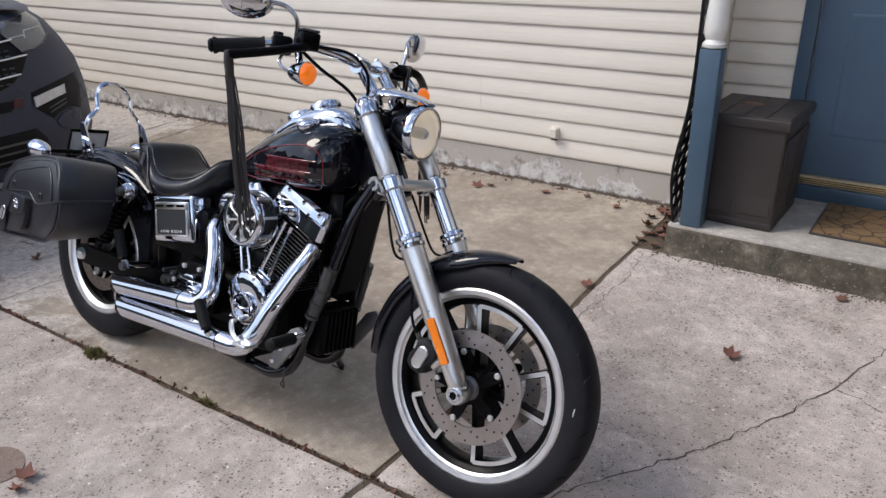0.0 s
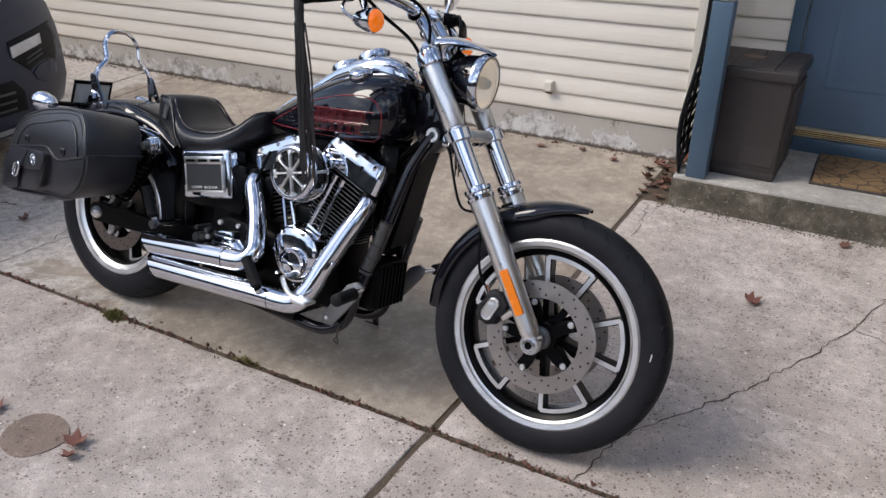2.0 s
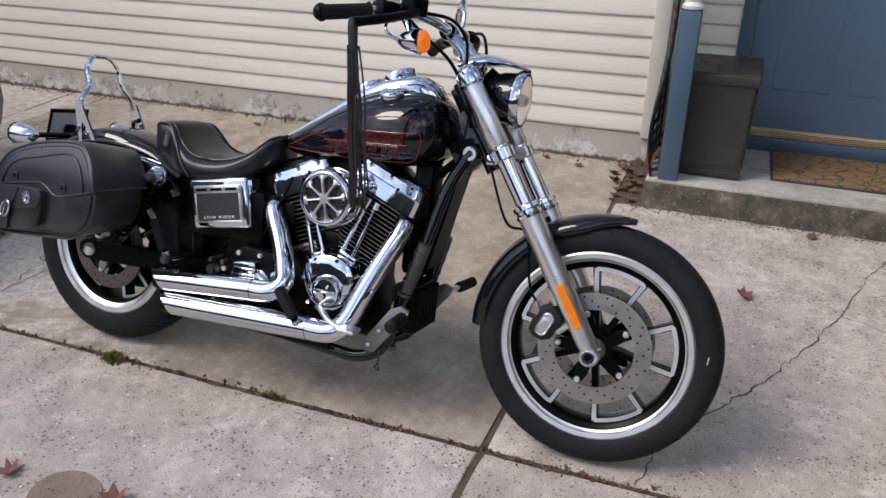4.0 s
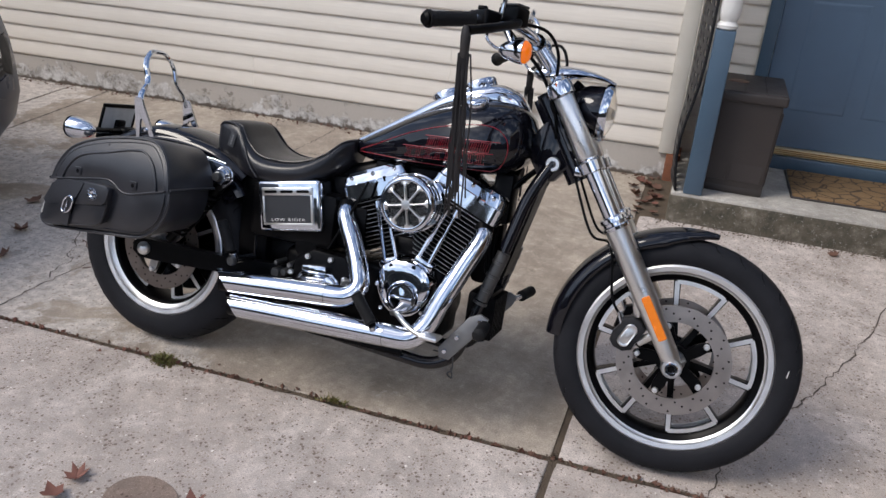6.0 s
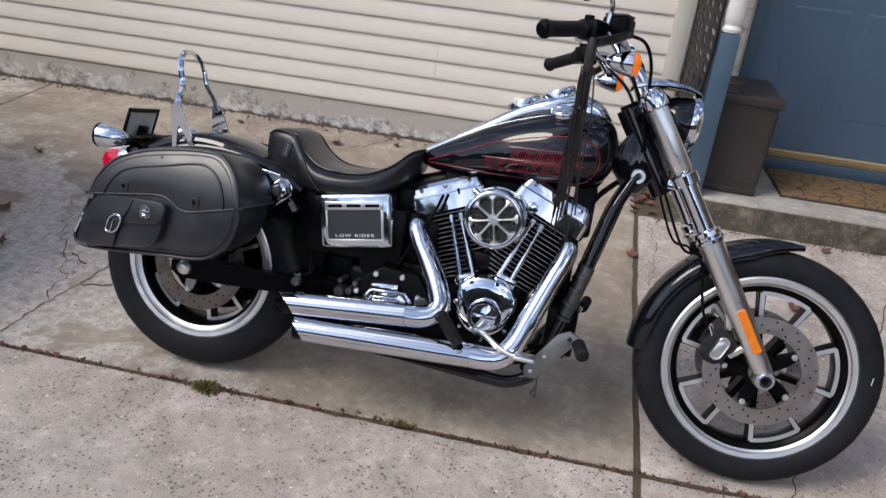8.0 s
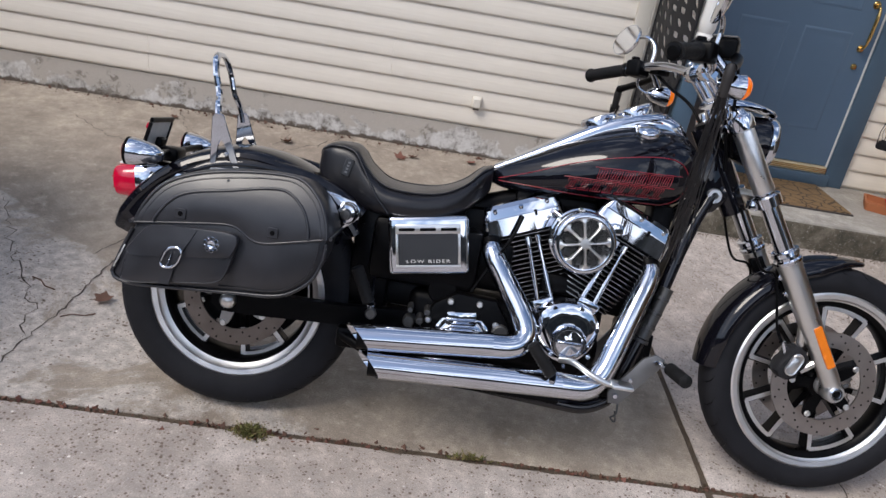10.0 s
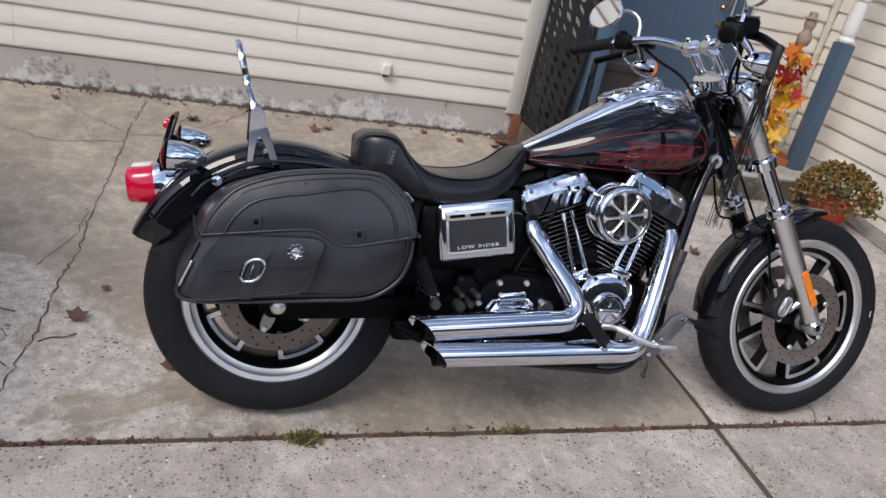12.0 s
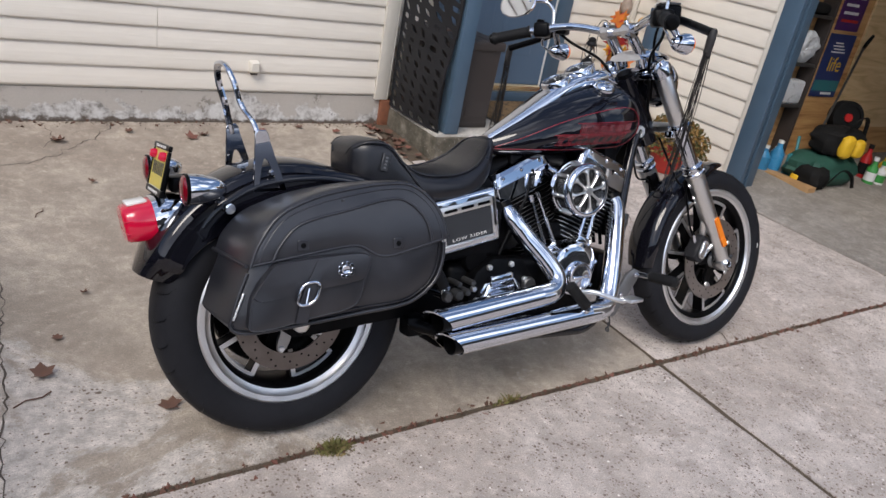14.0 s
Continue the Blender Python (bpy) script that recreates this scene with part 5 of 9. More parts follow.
bpart("signal_bar", tube([(-0.222, -0.200, 0.667), (-0.232, -0.15, 0.664), (-0.240, -0.06, 0.660), (-0.240, 0.06, 0.660), (-0.232, 0.15, 0.664), (-0.222, 0.200, 0.667)], 0.009, 12), M_SATIN, None, "black signal crossbar", 50)
bpart("signal_bar_base", box(-0.27, -0.215, -0.04, 0.04, 0.635, 0.672, 0.008, 2), M_SATIN, None, "", 50)

# sissy bar: the side plates lean inwards to a narrow hoop
for sgn in (-1, 1):
    lean_in = 0.15 * sgn   # both plates stand nearly plumb on the leaning machine
    m = Matrix(((1, 0, 0, 0), (0, -lean_in * sgn, -1, (0.117 + lean_in * 0.650) * sgn), (0, 1, 0, 0), (0, 0, 0, 1)))
    leg = bmesh.new()
    add_prism(leg, [(-0.101, 0.640), (-0.088, 0.640), (-0.085, 0.712), (-0.081, 0.724), (-0.074, 0.725), (-0.068, 0.716), (-0.036, 0.645), (-0.018, 0.645), (-0.066, 0.758), (-0.072, 0.784), (-0.078, 0.790), (-0.096, 0.790), (-0.103, 0.780)], -0.004, 0.004, m, 0.0015, 1)
    add_prism(leg, [(-0.0875, 0.652), (-0.0385, 0.653), (-0.0365, 0.6465), (-0.0875, 0.6410)], -0.0038, 0.0038, m)
    bpart("sissy_bracket", leg, M_CHROME, None, "chrome backrest side plate", 30)
    heads = bmesh.new()
    bolt(heads, (-0.060, (0.121 - lean_in * 0.04) * sgn, 0.690), (0, sgn, lean_in), 0.006)
    add_lathe(heads, [(0, 0.03), (0.012, 0.028), (0.014, 0.01), (0.014, -0.03)], axis((-0.165, 0.125 * sgn, 0.612), (0, sgn, 0)), 14)
    bpart("sissy_bolt", heads, M_CHROME, None, "chrome mounting stud", 40)
arch = fillet_line([(-0.088, -0.131, 0.764), (-0.098, -0.114, 0.806), (-0.112, -0.066, 0.838), (-0.129, -0.070, 0.896), (-0.140, -0.036, 0.936), (-0.140, 0.036, 0.936), (-0.129, 0.070, 0.896), (-0.112, 0.066, 0.838), (-0.098, 0.094, 0.806), (-0.088, 0.100, 0.764)], 0.026, 7)
bpart("sissy_bar", tube(arch, 0.0092, 8, squash=0.72), M_CHROME, None, "bare chrome backrest hoop", 30)

# engine
CR = Vector((0.872, 0.0, 0.345))


def cyl_frame(tilt):
    """Local z along the cylinder, x across it (towards the front), y to the left."""
    return Matrix.Translation(CR) @ Matrix.Rotation(radians(tilt), 4, "Y")


case = bmesh.new()
add_lathe(case, [(0, -0.10), (0.10, -0.10), (0.118, -0.08), (0.118, 0.09), (0.10, 0.11), (0, 0.11)], axis(CR + Vector((0, 0, -0.02)), (0, 1, 0)), 36)
add_box(case, 0.46, 0.86, -0.10, 0.10, 0.235, 0.42, 0.03, 3)
add_box(case, 0.78, 0.99, -0.09, 0.09, 0.22, 0.46, 0.03, 3)
engine = bpart("engine", case, M_FIN, None, "air-cooled V-twin engine, black and chrome")
for tilt, y in ((-22.5, 0.012), (22.5, -0.012)):
    m = cyl_frame(tilt) @ Matrix.Translation((-0.018, 0, 0.004) if tilt < 0 else (0.008, 0, 0.024))
    fins, edge = bmesh.new(), bmesh.new()
    add_lathe(fins, [(0.056, 0.08), (0.056, 0.285)], m @ Matrix.Translation((0, y, 0)), 24)
    cy = bpart("cylinder", fins, M_FIN, engine, "black finned cylinder", 30)
    fin = bmesh.new()
    for k in range(17):
        z = 0.098 + 0.0127 * k
        big = 0.079 + 0.013 * min(1, k / 7)
        out = round_outline(-big, big, -big * 1.0, big * 1.0, 0.032 if k < 12 else 0.022, 4)
        add_prism(fin, out, z, z + 0.0042, m @ Matrix.Translation((0, y, 0)))
        add_prism(edge, [(px * 1.003, py * 1.003) for px, py in out], z + 0.0012, z + 0.0030, m @ Matrix.Translation((0, y, 0)))
    bpart("fin", fin, M_FIN, engine, "", 30)
    bpart("fin_edge", edge, M_FINEDGE, engine, "bright machined fin edge", 30)
    head = bmesh.new()
    add_box(head, -0.078, 0.078, -0.074, 0.080, 0.285, 0.318, 0.010, 2, m @ Matrix.Translation((0, y, 0)))
    bpart("cylinder_head", head, M_FIN, engine, "black cylinder head", 30)
    rk = bmesh.new()
    mm = m @ Matrix.Translation((0, y, 0))
    rings = []
    for z, sx, sy in ((0.300, 0.1135, 0.0985), (0.345, 0.110, 0.096), (0.348, 0.1075, 0.0935), (0.352, 0.107, 0.093), (0.372, 0.102, 0.089), (0.382, 0.092, 0.080), (0.386, 0.066, 0.062)):
        rings.append([mm @ Vector((px, py, z)) for px, py in round_outline(-sx, sx, -sy, sy, 0.022, 5)])
    add_loft(rk, rings)
    rb = bpart("rocker_cover", rk, M_CHROME, engine, "polished chrome rocker cover", 28)
    seam = bmesh.new()
    add_box(seam, -0.004, 0.004, -0.0965, -0.0935, 0.300, 0.352, 0.001, 1, mm @ Matrix.Translation((0.035, 0, 0)))
    add_prism(seam, round_outline(-0.112, 0.112, -0.0970, 0.0970, 0.022, 5), 0.2965, 0.2985, mm)
    bpart("rocker_seam", seam, M_PLASTIC, engine, "", 30)
    heads = bmesh.new()
    for sx in (-0.07, 0.0, 0.07):
        bolt(heads, mm @ Vector((sx, -0.0885, 0.366)), mm.to_3x3() @ Vector((0, -0.55, 0.8)), 0.0065, 0.006)
    bpart("rocker_bolt", heads, M_CHROME, engine, "chrome rocker bolts", 40)
    rods = bmesh.new()
    for sx in (-0.012, 0.014):
        a, b = mm @ Vector((sx - (0.012 if tilt > 0 else -0.012), -0.100, 0.285)), mm @ Vector((sx * 1.4 - (0.006 if tilt > 0 else -0.006), -0.118, 0.115))
        add_tube(rods, [a, a + (b - a) * 0.12, a + (b - a) * 0.13, a + (b - a) * 0.5, a + (b - a) * 0.51, b], [0.009, 0.009, 0.0055, 0.0055, 0.0072, 0.0072], 12)
    bpart("pushrod_tube", rods, M_CHROME, engine, "chrome pushrod tubes", 30)
    lf = box(-0.030, 0.032, -0.128, -0.08, 0.088, 0.118, 0.007, 2, mm)
    add_box(lf, -0.026, 0.028, -0.124, -0.08, 0.066, 0.090, 0.005, 2, mm)
    bpart("lifter_block", lf, M_CHROME, engine, "chrome lifter block", 30)
# cam cover and timer cover
out = []
for k in range(40):
    a = 2 * math.pi * k / 40
    r = 0.074 + 0.022 * max(0, math.cos(a - radians(48))) ** 3 + 0.022 * max(0, math.cos(a - radians(132))) ** 3
    out.append((r * math.cos(a), r * math.sin(a)))
mm = Matrix(((1, 0, 0, 0.885), (0, 0, -1, -0.100), (0, 1, 0, 0.372), (0, 0, 0, 1)))
cam_cover = bmesh.new()
rings = [[mm @ Vector((x * k, y * k, h)) for x, y in out] for h, k in ((0.0, 1.0), (0.045, 1.0), (0.056, 0.96), (0.062, 0.84), (0.063, 0.6))]
add_loft(cam_cover, rings)
bpart("cam_cover", cam_cover, M_CHROME, engine, "polished chrome cam cover", 40)
bpart("timer_cover", lathe([(0.046, 0.05), (0.047, 0.072), (0.042, 0.079), (0.036, 0.079), (0.034, 0.076), (0.012, 0.078), (0, 0.081)], mm @ Matrix.Translation((0.006, -0.012, 0)), 32), M_CHROME, engine, "round chrome timer cover", 40)
wing = bmesh.new()
add_box(wing, -0.032, 0.032, -0.0035, 0.0035, 0.078, 0.084, 0.002, 1, mm @ Matrix.Translation((0.006, -0.012, 0)))
bpart("cover_emblem", wing, M_CHROME, engine, "", 40)
heads = bmesh.new()
for k in range(7):
    a = radians(20 + 51 * k)
    bolt(heads, mm @ Vector((0.080 * math.cos(a), 0.082 * math.sin(a), 0.05)), OUT, 0.0075, 0.012)
bpart("cover_bolt", heads, M_CHROME, engine, "chrome cover bolts", 40)
# air cleaner
am = Matrix(((1, 0, 0, 0.876), (0, 0, -1, -0.118), (0, 1, 0, 0.627), (0, 0, 0, 1)))
air = bpart("air_cleaner", lathe([(0.0, 0.0), (0.070, 0.0), (0.078, 0.006), (0.078, 0.014), (0.070, 0.016), (0.070, 0.068), (0.0, 0.068)], am, 48), M_MESHG, engine, "round air cleaner with a chrome spoked cover", 40)
bpart("back_plate", lathe([(0.071, -0.004), (0.081, 0.0), (0.082, 0.012), (0.071, 0.016)], am, 48), M_CHROME, engine, "chrome air cleaner back plate", 40)
bpart("cover_ring", lathe([(0.078, 0.056), (0.081, 0.060), (0.081, 0.070), (0.077, 0.079), (0.071, 0.0825), (0.065, 0.081), (0.0635, 0.077), (0.063, 0.069)], am, 56), M_CHROME, engine, "chrome cover ring", 50)
sp = bmesh.new()
for k in range(8):
    q = am @ Matrix.Rotation(radians(45 * k + 12), 4, "Z")
    add_loft(sp, [[q @ Vector((r, -w * math.cos(math.pi * i / 6), h - t + t * math.sin(math.pi * i / 6))) for i in range(7)] for r, w, h, t in ((0.008, 0.0050, 0.083, 0.01), (0.022, 0.0036, 0.0845, 0.009), (0.046, 0.0040, 0.0840, 0.010), (0.054, 0.0050, 0.0830, 0.011), (0.0575, 0.0120, 0.082, 0.011), (0.0655, 0.0165, 0.080, 0.012))])
    add_box(sp, 0.070, 0.084, -0.0045, 0.0045, 0.010, 0.062, 0.002, 1, q)
add_lathe(sp, [(0.0, 0.084), (0.013, 0.083), (0.016, 0.078), (0.016, 0.07)], am, 20)
bpart("cover_spoke", sp, M_ALU, engine, "eight chrome cover spokes", 40)
bpart("breather_bolt", lathe([(0, 0.03), (0.013, 0.028), (0.016, 0.018), (0.012, 0.0), (0, 0)], axis((0.965, -0.112, 0.668), OUT), 16), M_CHROME, engine, "chrome breather bolt", 40)
bpart("breather_tube", tube(smooth_line([(0.80, -0.10, 0.685), (0.835, -0.118, 0.668), (0.868, -0.12, 0.66)], 5), 0.008, 10), M_CHROME, engine, "", 40)
# transmission side
tr = bmesh.new()
add_prism(tr, [(0.50, 0.335), (0.52, 0.285), (0.72, 0.285), (0.74, 0.36), (0.69, 0.43), (0.585, 0.435), (0.53, 0.40)], 0.0, 0.05, Matrix(((1, 0, 0, 0), (0, 0, -1, -0.095), (0, 1, 0, 0), (0, 0, 0, 1))), 0.010, 2)
bpart("gearbox_cover", tr, M_SATIN, engine, "black gearbox side cover", 35)
tm = Matrix(((1, 0, 0, 0.610), (0, 0, -1, -0.145), (0, 1, 0, 0.335), (0, 0, 0, 1))) @ Matrix.Rotation(radians(7), 4, "Z")
cv = bmesh.new()
tr_out = [(-0.080, -0.045), (0.080, -0.045), (0.084, -0.030), (0.066, 0.012), (0.050, 0.030), (-0.046, 0.034), (-0.062, 0.016), (-0.084, -0.030)]
add_loft(cv, [[tm @ Vector((x * k, y * k, h)) for x, y in tr_out] for h, k in ((0.0, 1.06), (0.005, 1.06), (0.007, 0.97), (0.014, 0.90), (0.017, 0.82), (0.022, 0.66), (0.023, 0.5))])
bpart("release_cover", cv, M_CHROME, engine, "chrome clutch release cover", 28)
top = box(-0.040, 0.040, 0.020, 0.058, 0.0, 0.024, 0.006, 2, tm)
add_box(top, -0.050, 0.050, -0.028, -0.010, 0.0, 0.027, 0.006, 2, tm)
bpart("release_cap", top, M_CHROME, engine, "chrome cap", 30)
heads = bmesh.new()
for x, z in ((0.520, 0.353), (0.571, 0.411), (0.647, 0.415), (0.698, 0.366), (0.700, 0.318), (0.530, 0.318)):
    bolt(heads, (x, -0.146, z), OUT, 0.009, 0.008)
bpart("gearbox_bolt", heads, M_MACH, engine, "plain bolt heads", 40)
bpart("filler_plug", lathe([(0, 0.012), (0.017, 0.012), (0.021, 0.008), (0.022, -0.004)], axis((0.712, -0.148, 0.350), OUT), 24), M_GUN, engine, "grey filler plug", 40)
bpart("starter", lathe([(0, 0.06), (0.036, 0.058), (0.040, 0.05), (0.040, -0.05), (0, -0.05)], axis((0.545, -0.06, 0.43), OUT), 24), M_FIN, engine, "black starter motor", 40)
sens = bmesh.new()
for x, z, r in ((0.470, 0.340, 0.016), (0.498, 0.346, 0.011), (0.515, 0.372, 0.009), (0.47, 0.372, 0.008)):
    add_lathe(sens, [(0, 0.02), (r * 0.8, 0.02), (r, 0.014), (r, -0.04), (0, -0.04)], axis((x, -0.135, z), OUT), 14)
bpart("case_plug", sens, M_GUN, engine, "grey case plugs", 40)
# carburettor side clutter
clut = bmesh.new()
add_box(clut, 0.83, 0.93, -0.10, 0.08, 0.545, 0.68, 0.02, 2)
bpart("crankcase_top", box(0.80, 0.96, -0.09, 0.09, 0.46, 0.52, 0.02, 2), M_FIN, engine)
bpart("intake", clut, M_FIN, engine, "black intake body", 35)
for k, pts in enumerate((((0.72, -0.115, 0.66), (0.70, -0.125, 0.60), (0.66, -0.12, 0.52), (0.62, -0.12, 0.44)),)):
    bpart("wire", tube(smooth_line(pts, 6), 0.0045, 8), M_PLASTIC, engine, "black engine wiring", 60)

# exhaust
def muffler(name, p0, p1, r0, r1, cut, label):
    """A round silencer from its outlet p0 forwards, with a slash-cut end."""
    d = (Vector(p1) - Vector(p0)).normalized()
    m = axis(p0, d)
    bm = bmesh.new()
    n, rings = 32, []
    ln = (Vector(p1) - Vector(p0)).length
    cutdir = m.to_3x3().inverted() @ Vector((0, -0.62, -0.78))
    for t, r, inner in ((0.035, r0 - 0.004, True), (0.0, r0 - 0.004, True), (0.0, r0, False), (0.012, r0, False), (0.5, (r0 + r1) / 2, False), (1.0, r1, False)):
        ring = []
        for k in range(n):
            a = 2 * math.pi * k / n
            v = Vector((math.cos(a), math.sin(a), 0))
            slant = (v.dot(Vector((cutdir.x, cutdir.y, 0)).normalized()) * cut) * (1 - min(1, t * 6))
            ring.append(m @ Vector((v.x * r, v.y * r, t * ln + slant)))
        rings.append(ring)
    add_loft(bm, rings, caps=False)
    return bpart(name, bm, M_CHROME, None, label, 50), m


for p0, p1, bend in (((0.350, -0.236, 0.304), (0.690, -0.228, 0.335), [(0.660, -0.2287, 0.3323), (0.742, -0.222, 0.340), (0.772, -0.205, 0.372), (0.752, -0.180, 0.420), (0.705, -0.140, 0.485), (0.662, -0.112, 0.545), (0.650, -0.085, 0.575)]),
                     ((0.388, -0.240, 0.238), (0.880, -0.228, 0.262), [(0.850, -0.2287, 0.2605), (0.945, -0.222, 0.266), (0.985, -0.205, 0.305), (1.015, -0.180, 0.385), (1.048, -0.145, 0.475), (1.078, -0.110, 0.555), (1.075, -0.085, 0.590)])):
    mf, m = muffler("muffler", p0, p1, 0.0345, 0.0335, 0.030, "chrome slash-cut muffler")
    bpart("muffler_bore", lathe([(0.0304, 0.0), (0.0304, 0.10), (0, 0.10)], m, 24), M_PLASTIC, mf, "black lining of the muffler bore", 50)
    path = smooth_line(bend, 8)
    bpart("exhaust_pipe", tube(path, [0.0333 - 0.004 * min(1, i / 18) - 0.006 * max(0, i - 36) / 12 for i in range(len(path))], 24), M_CHROME, None, "polished chrome exhaust pipe", 60)
    bpart("exhaust_flange", lathe([(0.022, -0.012), (0.027, -0.010), (0.027, 0.006), (0.022, 0.01)], axis(path[-2], path[-1] - path[-5]), 24), M_FIN, None, "", 40)
clampm = bmesh.new()
add_tube(clampm, [(0.30, -0.17, 0.285), (0.36, -0.20, 0.268), (0.50, -0.19, 0.268)], 0.016, 10)
add_box(clampm, 0.29, 0.35, -0.185, -0.13, 0.250, 0.305, 0.01, 2)
bpart("muffler_bracket", clampm, M_SATIN, None, "black muffler bracket", 40)

# side cover box with its plain lettered plate
bm4 = Matrix.Translation((0.489, -0.142, 0.547)) @ Matrix.Rotation(radians(-10.2), 4, "Y")
sidec = bpart("side_cover", box(-0.105, 0.105, -0.006, 0.075, -0.077, 0.077, 0.012, 4, bm4), M_CHROME, None, "chrome battery side cover with a dark inset panel", 35)
fr = bmesh.new()
for x0, x1, z0, z1 in ((-0.085, 0.083, 0.032, 0.056), (-0.085, 0.083, -0.056, -0.050), (-0.085, -0.078, -0.0495, 0.0315), (0.076, 0.083, -0.0495, 0.0315)):
    add_box(fr, x0, x1, -0.0125, -0.0062, z0, z1, 0.002, 2, bm4)
bpart("cover_frame", fr, M_ALU, sidec, "raised bright frame", 35)
bpart("cover_panel", box(-0.0775, 0.0755, -0.010, -0.0065, -0.049, 0.031, 0.0, 1, bm4), M_PANEL, sidec, "dark grey inset panel", 35)
sl = bmesh.new()
for x0 in (-0.076, -0.022, 0.032):
    add_prism(sl, round_outline(x0, x0 + 0.042, 0.0395, 0.0475, 0.0038, 3), 0.012, 0.0135, bm4 @ Matrix(((1, 0, 0, 0), (0, 0, -1, 0), (0, 1, 0, 0), (0, 0, 0, 1))))
bpart("cover_slot", sl, M_PLASTIC, sidec, "dark slots", 35)
word = bpy.data.curves.new("lettering", "FONT")
word.body, word.size, word.extrude, word.align_x, word.space_character = "LOW RIDER", 0.0145, 0.0005, "CENTER", 1.28
word.materials.append(M_CREAM)
wo = new("lettering", word)
wo.parent = sidec
wo.matrix_basis = bm4 @ Matrix.Translation((-0.001, -0.0106, -0.0440)) @ Matrix.Rotation(radians(90), 4, "X") @ Matrix.Diagonal((1.22, 0.82, 1, 1))

# frame, swingarm, shock
for sgn in (-1, 1):
    dt = fillet_line([(1.225, 0.022 * sgn, 0.80), (1.178, 0.046 * sgn, 0.70), (1.118, 0.075 * sgn, 0.44), (1.05, 0.10 * sgn, 0.20), (0.98, 0.11 * sgn, 0.165), (0.45, 0.12 * sgn, 0.20), (0.37, 0.085 * sgn, 0.27), (0.35, 0.08 * sgn, 0.58)], 0.06, 6)
    bpart("frame_tube", tube(dt, 0.018, 14), M_GLOSS, None, "gloss black frame tube", 60)
    bpart("tube_sleeve", tube([(1.142, 0.082 * sgn, 0.53), (1.122, 0.086 * sgn, 0.455), (1.102, 0.092 * sgn, 0.385)], 0.0190, 14), M_GUN, None, "dark grey sleeve on the frame tube", 60)
    rb = bmesh.new()
    for k in range(4):
        q = Vector((1.133, 0.084 * sgn, 0.50)).lerp(Vector((1.100, 0.093 * sgn, 0.378)), k / 3)
        add_lathe(rb, [(0.0185, -0.005), (0.0212, -0.004), (0.0212, 0.004), (0.0185, 0.005)], axis(q, (-0.034, 0.01 * sgn, -0.12)), 16)
    bpart("sleeve_ring", rb, M_GUN, None, "", 40)
    sa = loft([[Vector((x, y * sgn, z + dz)) for y, dz in ((yo, -h), (yo + 0.03, -h), (yo + 0.03, h), (yo, h))] for x, yo, z, h in ((-0.045, 0.135, 0.322, 0.014), (-0.02, 0.135, 0.322, 0.032), (0.05, 0.135, 0.322, 0.032), (0.28, 0.120, 0.325, 0.026), (0.48, 0.09, 0.33, 0.030))])
    bpart("swingarm", sa, M_SATIN, None, "satin black swingarm", 40)
    bpart("axle_cap", lathe([(0, 0.020), (0.014, 0.018), (0.021, 0.010), (0.022, -0.01)], axis((0.0, 0.165 * sgn, 0.322), (0, sgn, 0)), 24), M_ALU, None, "rounded axle nut cap", 50)
    a, b = Vector((0.280, 0.158 * sgn, 0.600)), Vector((0.085, 0.158 * sgn, 0.368))
    sh = bpart("shock_absorber", tube([a, a.lerp(b, 0.35), a.lerp(b, 0.36), b], [0.019, 0.019, 0.013, 0.013], 16), M_SATIN, None, "black coil shock absorber", 50)
    d = (b - a).normalized()
    u = d.orthogonal().normalized()
    v = d.cross(u)
    coil = [a.lerp(b, 0.22 + 0.66 * i / 140) + (u * math.cos(i * 0.42) + v * math.sin(i * 0.42)) * 0.026 for i in range(141)]
    bpart("spring", tube(coil, 0.0052, 8), M_PLASTIC, sh, "black coil spring", 60)
    cap = lathe([(0, 0.026), (0.010, 0.026), (0.012, 0.022), (0.022, 0.020), (0.027, 0.010), (0.027, -0.022), (0.018, -0.03)], axis(a + Vector((-0.008, 0.018 * sgn, 0)), (0, sgn, 0)), 28)
    bpart("shock_mount", cap, M_CHROME, sh, "chrome shock mount", 40)
    bpart("shock_bolt", lathe([(0, 0.012), (0.012, 0.010), (0.015, 0.0), (0.015, -0.004)], axis(a + Vector((-0.008, 0.045 * sgn, 0)), (0, sgn, 0)), 20), M_GUN, sh, "", 40)
    hold = Matrix(((1, 0, 0, 0), (0, 0, sgn, 0.166 * sgn), (0, 1, 0, 0), (0, 0, 0, 1)))
    arm = prism([(0.186, 0.636), (0.190, 0.645), (0.206, 0.645), (0.252, 0.633), (0.286, 0.632), (0.303, 0.615), (0.304, 0.590), (0.286, 0.575), (0.262, 0.554), (0.240, 0.546), (0.234, 0.557), (0.252, 0.578), (0.247, 0.600), (0.236, 0.616)], -0.006, 0.006, hold, 0.003, 2)
    bpart("shock_bracket", arm, M_CHROME, sh, "chrome shock bracket", 40)
    bpart("bracket_ring", lathe([(0.019, 0.006), (0.020, 0.013), (0.0245, 0.014), (0.0275, 0.009), (0.0275, 0.0)], axis((0.274, 0.172 * sgn, 0.602), (0, sgn, 0)), 28), M_CHROME, sh, "chrome ring", 50)
    bpart("bracket_cap", lathe([(0, 0.016), (0.008, 0.014), (0.015, 0.009), (0.018, 0.002)], axis((0.274, 0.172 * sgn, 0.602), (0, sgn, 0)), 24), M_ALU, sh, "domed bolt cap", 50)
bpart("ignition_coil", box(1.070, 1.128, -0.045, 0.045, 0.60, 0.745, 0.012, 2), M_FIN, engine, "black coil housing", 40)
